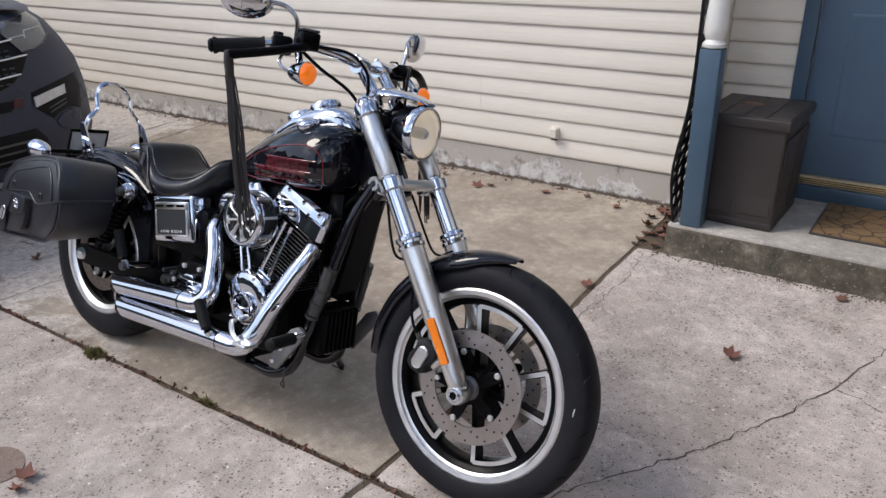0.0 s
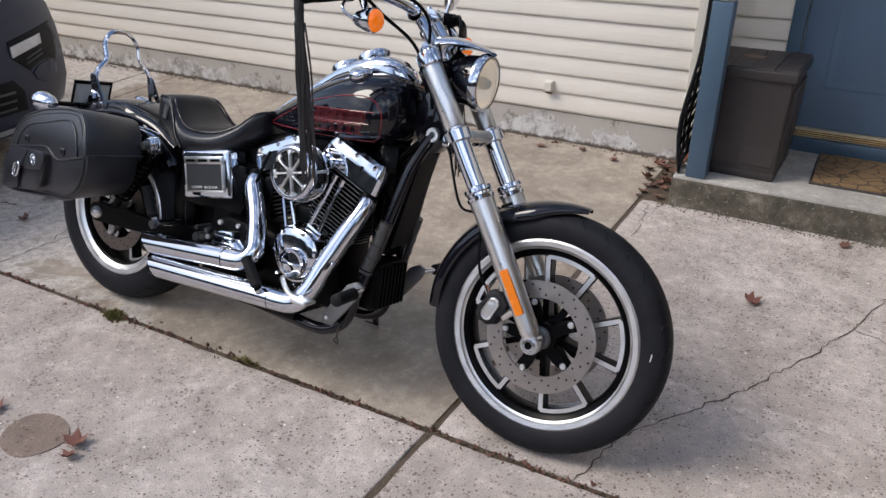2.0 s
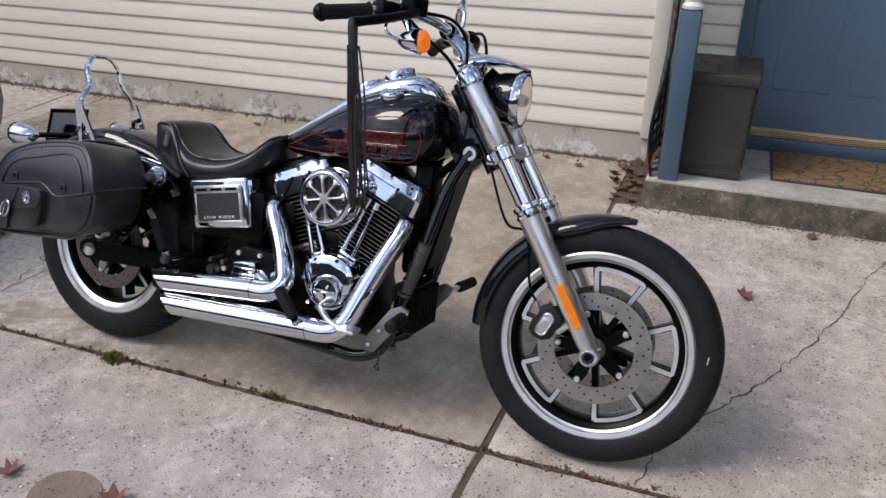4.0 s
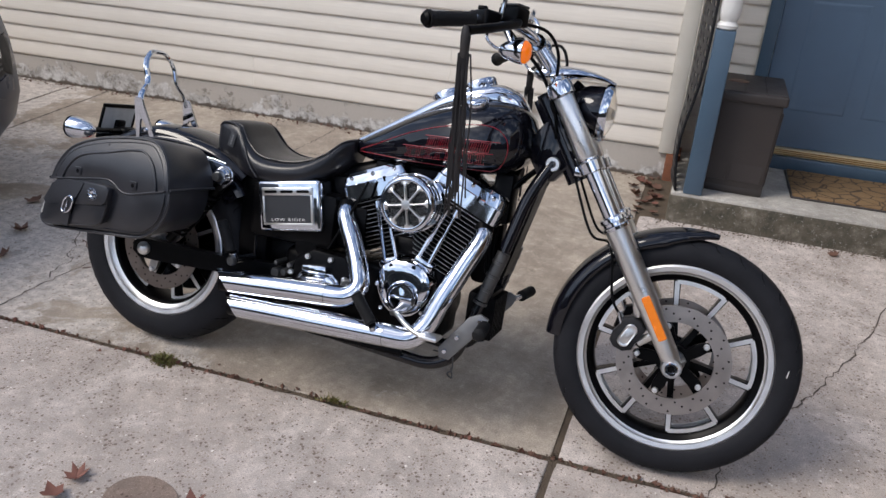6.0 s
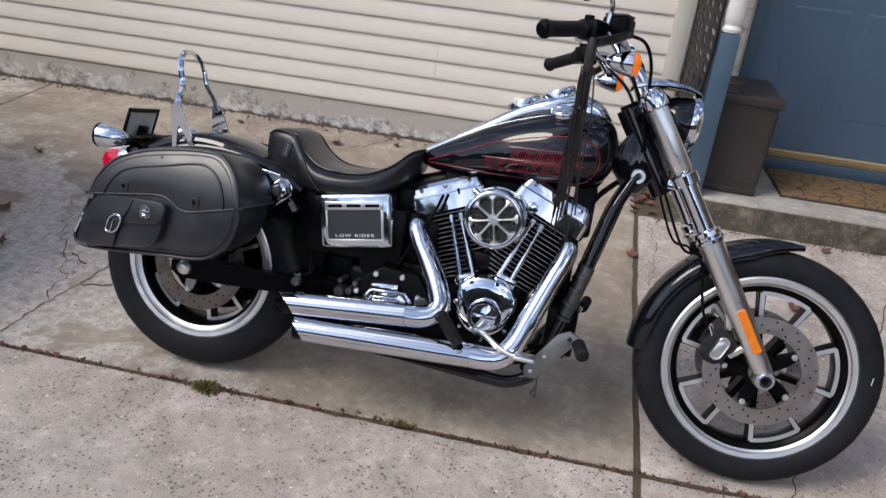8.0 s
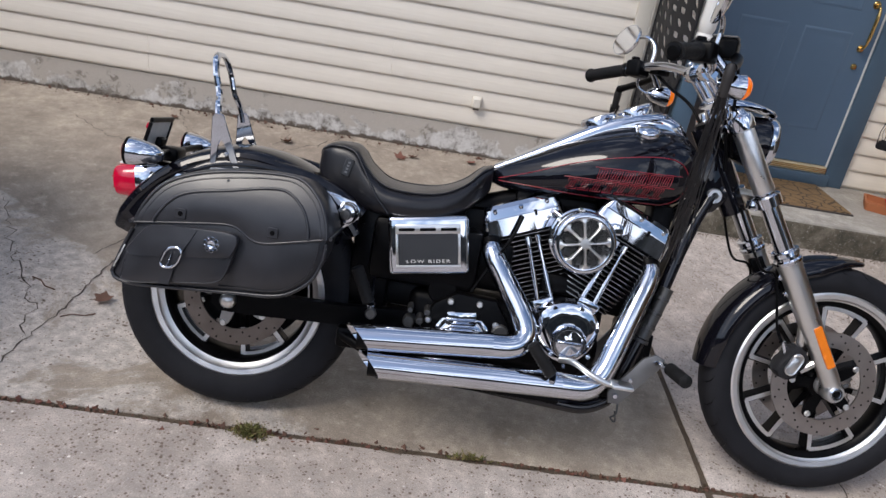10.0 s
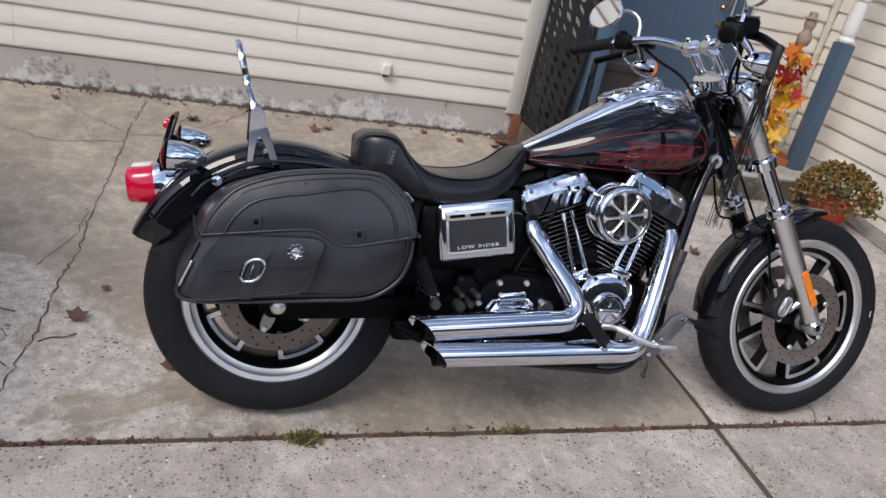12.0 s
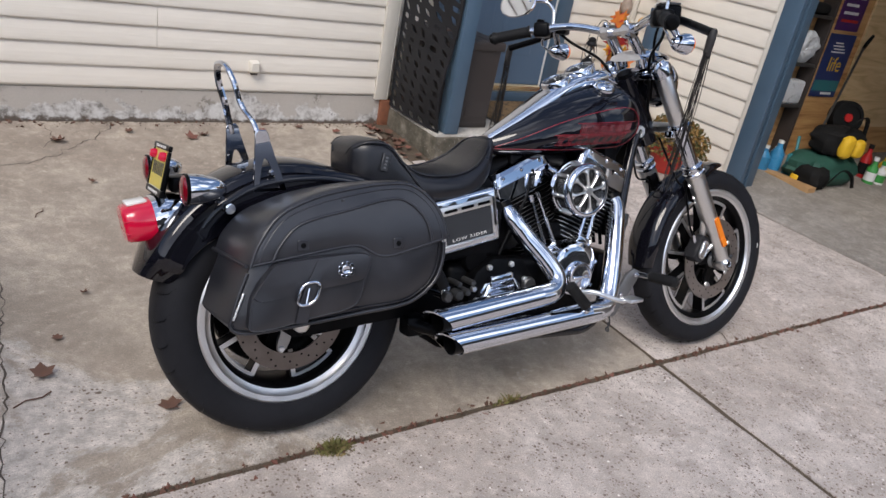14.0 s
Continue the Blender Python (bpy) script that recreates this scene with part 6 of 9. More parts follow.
reg = prism([(1.212, 0.745), (1.180, 0.745), (1.108, 0.450), (1.142, 0.450)], -0.045, 0.045, Matrix(((1, 0, 0, 0), (0, 0, -1, 0), (0, 1, 0, 0), (0, 0, 0, 1))))
bpart("regulator", reg, M_FIN, None, "black regulator between the frame tubes", 40)
neck = bmesh.new()
add_tube(neck, [fork_at(0.54, 0, -0.055), fork_at(0.79, 0, -0.055)], 0.034, 20)
add_prism(neck, [(1.15, 0.85), (1.155, 0.80), (1.195, 0.735), (1.235, 0.745), (1.295, 0.82), (1.255, 0.89), (1.205, 0.935)], -0.032, 0.032, Matrix(((1, 0, 0, 0), (0, 0, -1, 0), (0, 1, 0, 0), (0, 0, 0, 1))), 0.010, 2)
bpart("steering_head", neck, M_GLOSS, None, "gloss black steering head", 40)
# three plain black blocks added so that the see-through gaps read dark
bpart("seat_gap_block", box(0.555, 0.670, -0.060, 0.060, 0.565, 0.655, 0.014, 2), M_FIN, None, "added black block closing the gap under the seat", 40)
bpart("tank_gap_block", box(0.700, 0.960, -0.040, 0.040, 0.672, 0.722, 0.012, 2), M_FIN, engine, "added black block closing the gap under the tank", 40)
bpart("swingarm_gap_block", box(0.375, 0.490, -0.070, 0.070, 0.355, 0.425, 0.014, 2), M_FIN, None, "added black block closing the gap before the swingarm", 40)
bpart("backbone", tube([(1.2, 0, 0.84), (0.9, 0, 0.76), (0.45, 0, 0.60)], 0.030, 14), M_SATIN, None, "", 50)
for sgn in (-1, 1):
    bpart("head_bolt", lathe([(0.008, 0.004), (0.010, 0.008), (0.0185, 0.008), (0.0205, 0.004), (0.0205, -0.01)], axis((1.226, 0.034 * sgn, 0.792), (0, sgn, 0)), 24), M_MACH, None, "round bright frame bolt", 40)
    bpart("head_bolt_core", lathe([(0, 0.006), (0.0078, 0.006), (0.0078, 0.0)], axis((1.226, 0.034 * sgn, 0.792), (0, sgn, 0)), 6), M_GUN, None, "", 40)
reg = bpart("regulator", box(1.055, 1.125, -0.075, 0.075, 0.255, 0.40, 0.012, 2), M_FIN, None, "black finned voltage regulator", 35)
blk = bmesh.new()
for k in range(8):
    add_box(blk, 1.12, 1.14, -0.07 + 0.0185 * k, -0.062 + 0.0185 * k, 0.265, 0.39, 0.002, 1)
bpart("fin", blk, M_FIN, reg, "", 35)
blk = bmesh.new()
add_box(blk, 0.34, 0.63, -0.12, 0.12, 0.43, 0.60, 0.02, 2)
add_box(blk, 0.29, 0.40, -0.10, 0.10, 0.30, 0.62, 0.02, 2)
add_box(blk, 0.60, 0.72, -0.09, 0.09, 0.44, 0.58, 0.02, 2)
bpart("battery_box", blk, M_SATIN, None, "black battery box", 40)
horn = bpart("horn_cover", box(1.02, 1.10, 0.03, 0.105, 0.40, 0.60, 0.02, 3), M_FIN, None, "black horn cover", 40)
bpart("horn_bracket", tube([(1.06, 0.06, 0.60), (1.09, 0.03, 0.70), (1.13, 0.0, 0.77)], 0.012, 8), M_SATIN, horn, "", 40)
for dy in (-0.02, 0.0, 0.02):
    bpart("wire", tube(smooth_line([(1.20, dy, 0.79), (1.12, dy * 1.6, 0.70), (1.085, dy * 2.2 - 0.02, 0.58), (1.10, dy * 1.5 - 0.03, 0.42)], 6), 0.006, 8), M_PLASTIC, engine, "black engine wiring", 60)
low = bmesh.new()
add_box(low, 0.44, 0.86, -0.10, 0.10, 0.165, 0.25, 0.02, 2)
add_tube(low, [(0.55, -0.16, 0.20), (0.62, -0.16, 0.195), (0.9, -0.14, 0.19)], 0.012, 8)
bpart("oil_pan", low, M_FIN, None, "black oil pan", 40)
bpart("side_stand", tube(smooth_line([(1.02, 0.13, 0.20), (0.95, 0.22, 0.13), (0.90, 0.30, 0.0745)], 5), 0.011, 10), M_SATIN, None, "black side stand", 60)
bpart("stand_foot", box(0.865, 0.925, 0.28, 0.33, 0.0655, 0.0745, 0.003, 2), M_SATIN, None, "", 40)
zip_pts = smooth_line([(1.06, -0.14, 0.215), (1.062, -0.145, 0.18), (1.05, -0.142, 0.165), (1.064, -0.140, 0.155), (1.058, -0.142, 0.185)], 5)
bpart("hanging_tag", tube(zip_pts, 0.0028, 6), M_GUN, None, "small dark hanging ring", 60)

# pegs and pedal
def peg(at, way, ln, parent, nm="rubber_peg"):
    d = Vector(way).normalized()
    pts = [Vector(at) + d * ln * i / 22 for i in range(23)]
    return bpart(nm, tube(pts, [0.0115 if i in (0, 22) else 0.0150 + 0.0024 * (i % 2) for i in range(23)], 16), M_GRIP, parent, "ribbed black rubber peg", 60)


for sgn in (-1, 1):
    fp = bmesh.new()
    add_prism(fp, [(1.025, 0.215), (1.055, 0.215), (1.140, 0.325), (1.150, 0.355), (1.125, 0.365), (1.095, 0.35), (1.020, 0.245)], -0.006, 0.006, Matrix(((1, 0, 0, 0), (0, 0, -1, 0.165 * sgn), (0, 1, 0, 0), (0, 0, 0, 1))), 0.003, 2)
    pb = bpart("footrest_plate", fp, M_CAST, None, "dull grey cast footrest plate", 35)
    hb2 = bmesh.new()
    for x, z in ((1.040, 0.238), (1.128, 0.345), (1.07, 0.285)):
        bolt(hb2, (x, 0.172 * sgn, z), (0, sgn, 0), 0.008)
    bpart("plate_bolt", hb2, M_CHROME, pb, "", 40)
    bpart("peg_stub", tube([(1.140, 0.165 * sgn, 0.345), (1.152, 0.215 * sgn, 0.347)], 0.009, 12), M_CHROME, pb, "chrome peg joint", 50)
    peg((1.152, 0.212 * sgn, 0.347), (0.12, 1.0 * sgn, 0.02), 0.10, pb)
    bpart("plate_stay", tube([(1.04, 0.16 * sgn, 0.24), (1.02, 0.10 * sgn, 0.22)], 0.014, 10), M_SATIN, pb, "", 50)
pg = bpart("folding_peg", tube([(0.842, -0.175, 0.268), (0.853, -0.250, 0.274), (0.850, -0.262, 0.290)], 0.012, 12), M_CHROME, None, "folded rider footpeg", 50)
peg((0.848, -0.262, 0.294), (-0.063, 0.012, 0.070), 0.096, pg)
pp = bpart("passenger_peg", tube([(0.372, -0.13, 0.365), (0.374, -0.225, 0.372), (0.372, -0.235, 0.395)], 0.012, 12), M_CHROME, None, "folded passenger footpeg with a chrome joint", 50)
peg((0.366, -0.236, 0.394), (-0.042, 0.006, 0.080), 0.098, pp)
hb2 = bmesh.new()
bolt(hb2, (0.374, -0.238, 0.370), OUT, 0.015, 0.012)
bpart("peg_bolt", hb2, M_GUN, pp, "", 40)
lever = smooth_line([(0.875, -0.185, 0.315), (0.905, -0.222, 0.324), (0.950, -0.252, 0.308), (0.990, -0.262, 0.297), (1.015, -0.262, 0.300)], 6)
bl = bpart("brake_pedal", tube(lever, 0.0075, 12), M_ALU, None, "bright brake pedal", 60)
bpart("pedal_pad", box(0.995, 1.050, -0.292, -0.242, 0.294, 0.306, 0.005, 2), M_ALU, bl, "", 40)

# saddlebag
def bag_y(x, z):
    return -0.374 - 0.10 * (x - 0.03) - 0.06 * (0.565 - z) + 1.6 * max(0.0, z - 0.565) ** 2


def bag_outline(g=0.0):
    """The bag's side outline as (x, z), drawn in by g."""
    pts = [(-0.230, 0.401), (-0.212, 0.459), (-0.186, 0.525), (-0.166, 0.574), (-0.122, 0.628), (-0.046, 0.662), (0.045, 0.681), (0.135, 0.690), (0.188, 0.684), (0.232, 0.648), (0.255, 0.601), (0.262, 0.555), (0.259, 0.512), (0.240, 0.465), (0.197, 0.428), (0.150, 0.412), (0.06, 0.402), (-0.078, 0.388), (-0.180, 0.380), (-0.219, 0.386)]
    c = Vector((0.03, 0.535, 0))
    out = smooth_line([(x, z, 0) for x, z in pts + pts[:1]], 4)[:-1]
    return [(p.x - (p - c).normalized().x * g, p.y - (p - c).normalized().y * g) for p in out]


def lid_z(x):
    """The lid's waved lower edge."""
    return 0.525 + 0.16 * (x + 0.183) - 0.044 / (1 + math.exp(-(x - 0.073) / 0.013)) + 0.10 * max(0.0, x - 0.128)


def back(x, dy):
    """The bag's rear end runs back towards the wheel."""
    return 0.08 * max(0.0, dy) * min(1.0, max(0.0, (0.03 - x) / 0.2))


def fall(z, dy):
    """The lid falls a little towards the wheel."""
    return 0.13 * max(0.0, dy) * min(1.0, max(0.0, (z - 0.55) / 0.10))


def bag_ring(g, dy):
    return [Vector((x - back(x, dy), bag_y(x, z) + dy, z - fall(z, dy))) for x, z in bag_outline(g)]


def lid_arch(g):
    """The upper outline above the lid's edge, from back to front."""
    pts = [p for p in bag_outline(g) if p[1] > lid_z(p[0]) - 0.002]
    pts.sort(key=lambda p: -math.atan2(p[1] - 0.50, p[0] - 0.03))
    return pts


saddlebag = bpart("saddlebag", loft([bag_ring(*r) for r in ((0.020, 0.190), (0.006, 0.182), (0.004, 0.10), (0.002, 0.02), (0.006, 0.006), (0.018, 0.0), (0.060, -0.005), (0.12, -0.008))]), M_LEATHER, None, "black leather saddlebag with a buckled front pocket", 30)
low_edge = [(x, bag_y(x, z) + 0.003, z) for x, z in bag_outline(0.003) if z < lid_z(x)]
low_edge.sort(key=lambda p: math.atan2(p[2] - 0.56, p[0] - 0.03))
bpart("bag_piping", tube(low_edge, 0.0045, 8), M_LEATHER, saddlebag, "raised leather piping", 60)
low_edge = [(x, bag_y(x, z) - 0.0015, z) for x, z in bag_outline(0.017) if z < lid_z(x) and x > 0.0]
low_edge.sort(key=lambda p: math.atan2(p[2] - 0.56, p[0] - 0.03))
bpart("bag_seam", tube(low_edge, 0.0016, 6), M_LEATHER, saddlebag, "stitched seam", 60)
# lid: a front panel with a waved edge and a band over the top and the ends
lid = bmesh.new()
rows = []
NX = 44
arch0 = lid_arch(0.0)
for i in range(NX + 1):
    x = -0.184 + 0.444 * i / NX
    ring = bag_outline()
    top = [z0 + (z1 - z0) * (x - x0) / (x1 - x0) for (x0, z0), (x1, z1) in zip(ring, ring[1:] + ring[:1]) if (x0 - x) * (x1 - x) <= 0 and x0 != x1]
    zt = max(top) if top else 0.56
    zl = min(lid_z(x), zt - 0.003)
    puff = 0.004 * math.sin(math.pi * min(1.0, max(0.0, (x + 0.184) / 0.444)))
    rows.append([Vector((x, bag_y(x, z) - d, z)) for z, d in ((zl, 0.003), (zl, 0.0085), (zl + (zt - zl) * 0.06, 0.0095 + puff * 0.4), (zl + (zt - zl) * 0.4, 0.0105 + puff), (zl + (zt - zl) * 0.75, 0.010 + puff * 0.6), (zt - 0.004, 0.0085), (zt, 0.002))])
add_loft(lid, rows, caps=False, closed=False)
add_loft(lid, [[Vector((x - back(x, dy), bag_y(x, z) + dy, z - fall(z, dy))) for g, dy in ((0.003, -0.0085), (-0.003, -0.006), (-0.006, 0.002), (-0.0065, 0.09), (-0.004, 0.188), (0.002, 0.190)) for x, z in (tuple(a + (b - a) * g / -0.006 if g < 0 else a for a, b in zip(p, q)),)] for p, q in zip(arch0, lid_arch(-0.006))], caps=False, closed=False)
bpart("bag_lid", lid, M_LEATHER, saddlebag, "curved leather lid", 24)
for p in (lid_arch(-0.008)[0], lid_arch(-0.008)[-1]):
    bpart("lid_piping", tube([Vector((p[0] - back(p[0], dy), bag_y(*p) + dy, p[1] - fall(p[1], dy) + 0.002)) for dy in (-0.008, 0.0, 0.05, 0.10, 0.15, 0.188)], 0.0042, 8), M_LEATHER, saddlebag, "raised leather edge", 60)
bpart("lid_piping", tube([(x, bag_y(x, z) - 0.008, z) for x, z in lid_arch(0.001)], 0.0040, 8), M_LEATHER, saddlebag, "raised leather piping", 60)
bpart("lid_seam", tube([(x, bag_y(x, z) - 0.010, z) for x, z in lid_arch(0.014)], 0.0016, 6), M_LEATHER, saddlebag, "stitched seam", 60)
bpart("lid_piping", tube([(x, bag_y(x, z) - 0.0125, z) for x, z in lid_arch(0.042)], 0.0034, 8), M_LEATHER, saddlebag, "raised leather piping", 60)
bpart("lid_piping", tube([(x, bag_y(x, lid_z(x)) - 0.0085, lid_z(x) + 0.002) for x in [-0.182 + 0.434 * i / 40 for i in range(41)]], 0.0032, 8), M_LEATHER, saddlebag, "raised leather edge", 60)
for x, z in ((-0.077, 0.566), (0.138, 0.561)):
    face = Matrix(((1, 0, 0, x), (-0.10, 0, -1, bag_y(x, z) - 0.0115), (0, 1, 0, z), (0, 0, 0, 1)))
    bpart("lid_stud", prism(round_outline(-0.0125, 0.0125, -0.012, 0.012, 0.004, 2), 0.0, 0.004, face, 0.0015, 1), M_LEATHER, saddlebag, "leather stud tab", 40)
    bpart("stud_hole", lathe([(0, 0.0046), (0.006, 0.0046), (0.006, 0.003)], face, 12), M_PLASTIC, saddlebag, "", 40)
bpart("lid_snap", lathe([(0, 0.003), (0.004, 0.002), (0.005, -0.002)], Matrix(((1, 0, 0, 0.018), (0, 0, -1, bag_y(0.018, 0.655) - 0.009), (0, 1, 0, 0.655), (0, 0, 0, 1))), 12), M_GUN, saddlebag, "", 40)


# front pocket
def pocket_ring(k, dy):
    pts = smooth_line([(x, z, 0) for x, z in ((-0.197, 0.402), (-0.186, 0.465), (-0.150, 0.516), (-0.122, 0.532), (0.0, 0.541), (0.050, 0.541), (0.062, 0.528), (0.050, 0.462), (0.026, 0.428), (-0.06, 0.412), (-0.150, 0.395), (-0.190, 0.394), (-0.197, 0.402))], 3)[:-1]
    cx, cz = -0.065, 0.465
    return [Vector((cx + (p.x - cx) * k, bag_y(cx + (p.x - cx) * k, p.y) - dy, cz + (p.y - cz) * k)) for p in pts]


bpart("bag_pocket", loft([pocket_ring(1.0, -0.004), pocket_ring(1.0, 0.016), pocket_ring(0.97, 0.024), pocket_ring(0.8, 0.028)]), M_LEATHER, saddlebag, "small leather pocket", 40)
pr = pocket_ring(0.985, 0.021)
bpart("pocket_piping", tube(pr, 0.0032, 6, closed=True), M_LEATHER, saddlebag, "raised leather piping", 60)
flap = smooth_line([(x, z, 0) for x, z in ((-0.189, 0.465), (-0.154, 0.516), (-0.124, 0.534), (0.0, 0.545), (0.053, 0.545), (0.066, 0.532), (0.058, 0.500), (0.040, 0.488), (-0.03, 0.477), (-0.10, 0.466), (-0.170, 0.456), (-0.189, 0.465))], 3)[:-1]
bpart("pocket_flap", loft([[Vector((p.x * k - 0.06 * (1 - k), bag_y(p.x, p.y) - d, p.y * k + 0.50 * (1 - k))) for p in flap] for d, k in ((0.018, 1.0), (0.030, 1.0), (0.0325, 0.985), (0.033, 0.9))]), M_LEATHER, saddlebag, "pocket flap", 35)
bpart("pocket_strap", loft([[Vector((x + dx, bag_y(x + dx, z) - d - lift, z)) for x, d in ((-0.013, 0.030), (0.013, 0.030), (0.0125, 0.0350), (-0.0125, 0.0350))] for z, dx, lift in ((0.540, -0.040, 0.0), (0.515, -0.052, 0.001), (0.478, -0.072, 0.005), (0.455, -0.080, 0.003), (0.405, -0.090, -0.001))]), M_LEATHER, saddlebag, "leather strap", 35)
bk = [(-0.077 + x * 0.95 + z * 0.30, bag_y(-0.077, 0.470) - 0.0425 - 0.004 * x / 0.02, 0.470 + z + x * 0.12) for x, z in round_outline(-0.021, 0.021, -0.024, 0.024, 0.017, 6)]
bpart("buckle", tube(bk, 0.0036, 8, closed=True), M_CHROME, saddlebag, "chrome buckle", 60)
bpart("buckle_pin", tube([(-0.076, bag_y(-0.07, 0.48) - 0.0425, 0.482), (-0.084, bag_y(-0.07, 0.46) - 0.044, 0.449)], 0.0024, 6), M_CHROME, saddlebag, "", 60)
con = bmesh.new()
cm4 = Matrix(((1, 0, 0, 0.008), (-0.1, 0, -1, bag_y(0.008, 0.514) - 0.0335), (0, 1, 0, 0.514), (0, 0, 0, 1)))
add_lathe(con, [(0, 0.0015), (0.007, 0.0015), (0.0085, 0.0025), (0.010, 0.001), (0.010, 0.0)], cm4, 16)
for k in range(9):
    add_box(con, 0.0115, 0.0185, -0.0042, 0.0042, 0.0, 0.003, 0.001, 1, cm4 @ Matrix.Rotation(radians(40 * k), 4, "Z"))
bpart("concho", con, M_CHROME, saddlebag, "round chrome concho", 40)
zp = [(-0.222 + 0.022 * i / 6, bag_y(-0.21, 0.44) - 0.004 - 0.002 * (i % 2), 0.415 + 0.055 * i / 6) for i in range(7)]
bpart("zip", tube(zp, 0.0026, 6), M_MACH, saddlebag, "short metal zip", 60)

# ---- porch things ----
def door_leaf():
    door = thing("door_1", "closed slate blue panelled entrance door", "door", kind="structure")
    x0, x1, z0, z1 = 1.918, 2.815, 0.318, 2.33
    y = DOOR_Y + 0.002
    leaf = part("door_leaf", box(x0, x1, y, y + 0.045, z0, z1, 0.002, 1), M_DOOR, door)
    for px0, px1 in ((2.045, 2.325), (2.405, 2.685)):
        for pz0, pz1 in ((0.515, 1.075), (1.19, 1.80), (1.92, 2.2)):
            fr = bmesh.new()
            for a, b in (((px0, pz0), (px1, pz1)),):
                rings = []
                for inset, dy in ((0.0, 0.0005), (0.008, -0.003), (0.016, -0.003), (0.030, -0.0005), (0.045, -0.001), (0.070, -0.004), (0.076, -0.004)):
                    rings.append([Vector((px, y + dy, pz)) for px, pz in ((a[0] + inset, a[1] + inset), (b[0] - inset, a[1] + inset), (b[0] - inset, b[1] - inset), (a[0] + inset, b[1] - inset))])
                add_loft(fr, rings)
            part("panel", fr, M_DOOR, door, "", 30)
    part("door_handle", tube(smooth_line([(2.752, y - 0.012, 1.235), (2.752, y - 0.05, 1.215), (2.752, y - 0.055, 1.12), (2.752, y - 0.045, 1.03), (2.752, y - 0.012, 1.00)], 6), [0.007] * 8 + [0.010] * 9 + [0.007] * 8, 12), M_BRASS, door, "polished brass pull handle")
    for z, r in ((1.235, 0.022), (1.0, 0.020), (0.90, 0.018)):
        part("handle_rose", lathe([(0, 0.012), (r * 0.7, 0.010), (r, 0.002), (r, 0.0)], axis((2.752, y - 0.001, z), (0, -1, 0)), 20), M_BRASS, door, "brass rose")
    part("weather_strip", box(x0, x1, y - 0.028, y + 0.02, 0.275, 0.316, 0.004, 2), M_WEATHER, door, "tan weather strip under the door")
    grooves = bmesh.new()
    for k in range(3):
        add_box(grooves, x0, x1, y - 0.030, y - 0.0285, 0.283 + 0.010 * k, 0.287 + 0.010 * k)
    part("strip_ribs", grooves, M_BRASS, door)
    part("threshold", box(x0 - 0.02, x1 + 0.02, y - 0.055, y + 0.02, PORCH_Z, 0.273, 0.004, 2), M_BLUE, door, "blue painted threshold board")
    for a, b in ((x0 - 0.068, x0 - 0.004), (x1 + 0.004, x1 + 0.120)):
        part("casing", box(a, b, DOOR_Y - 0.030, DOOR_Y + 0.014, PORCH_Z, 2.45, 0.004, 2), M_BLUE, door, "blue door casing")
    part("casing_edge", box(x0 - 0.0725, x0 - 0.0685, DOOR_Y - 0.022, DOOR_Y + 0.014, PORCH_Z, 2.45, 0.003, 1), M_TRIM, door, "chipped cream trim edge")
    part("door_seal", box(x1 + 0.0005, x1 + 0.0035, DOOR_Y - 0.012, DOOR_Y + 0.014, 0.3, 2.33), M_WHITE, door, "thin pale door seal")


door_leaf()


def porch_post(x, y):
    p = thing("porch_post", "square slate blue porch post with a white turned section", "post", "porch posts")
    part("lower_post", box(x - 0.044, x + 0.044, y - 0.044, y + 0.044, PORCH_Z, 0.975, 0.006, 2), M_BLUE, p, "blue square post")
    prof = [(0.034, 0.975), (0.046, 0.982), (0.048, 0.995), (0.040, 1.004), (0.036, 1.012), (0.044, 1.03), (0.047, 1.06), (0.043, 1.12), (0.038, 1.19), (0.036, 1.21), (0.044, 1.217), (0.046, 1.226), (0.036, 1.235)]
    part("turned_post", lathe(prof, Matrix.Translation((x, y, 0)), 28), M_WHITE, p, "white turned section")
    part("upper_post", box(x - 0.045, x + 0.045, y - 0.045, y + 0.045, 1.236, TOP_Z, 0.006, 2), M_BLUE, p, "blue square post")
    return p


porch_post(1.646, 1.744)
porch_post(3.247, 1.915)


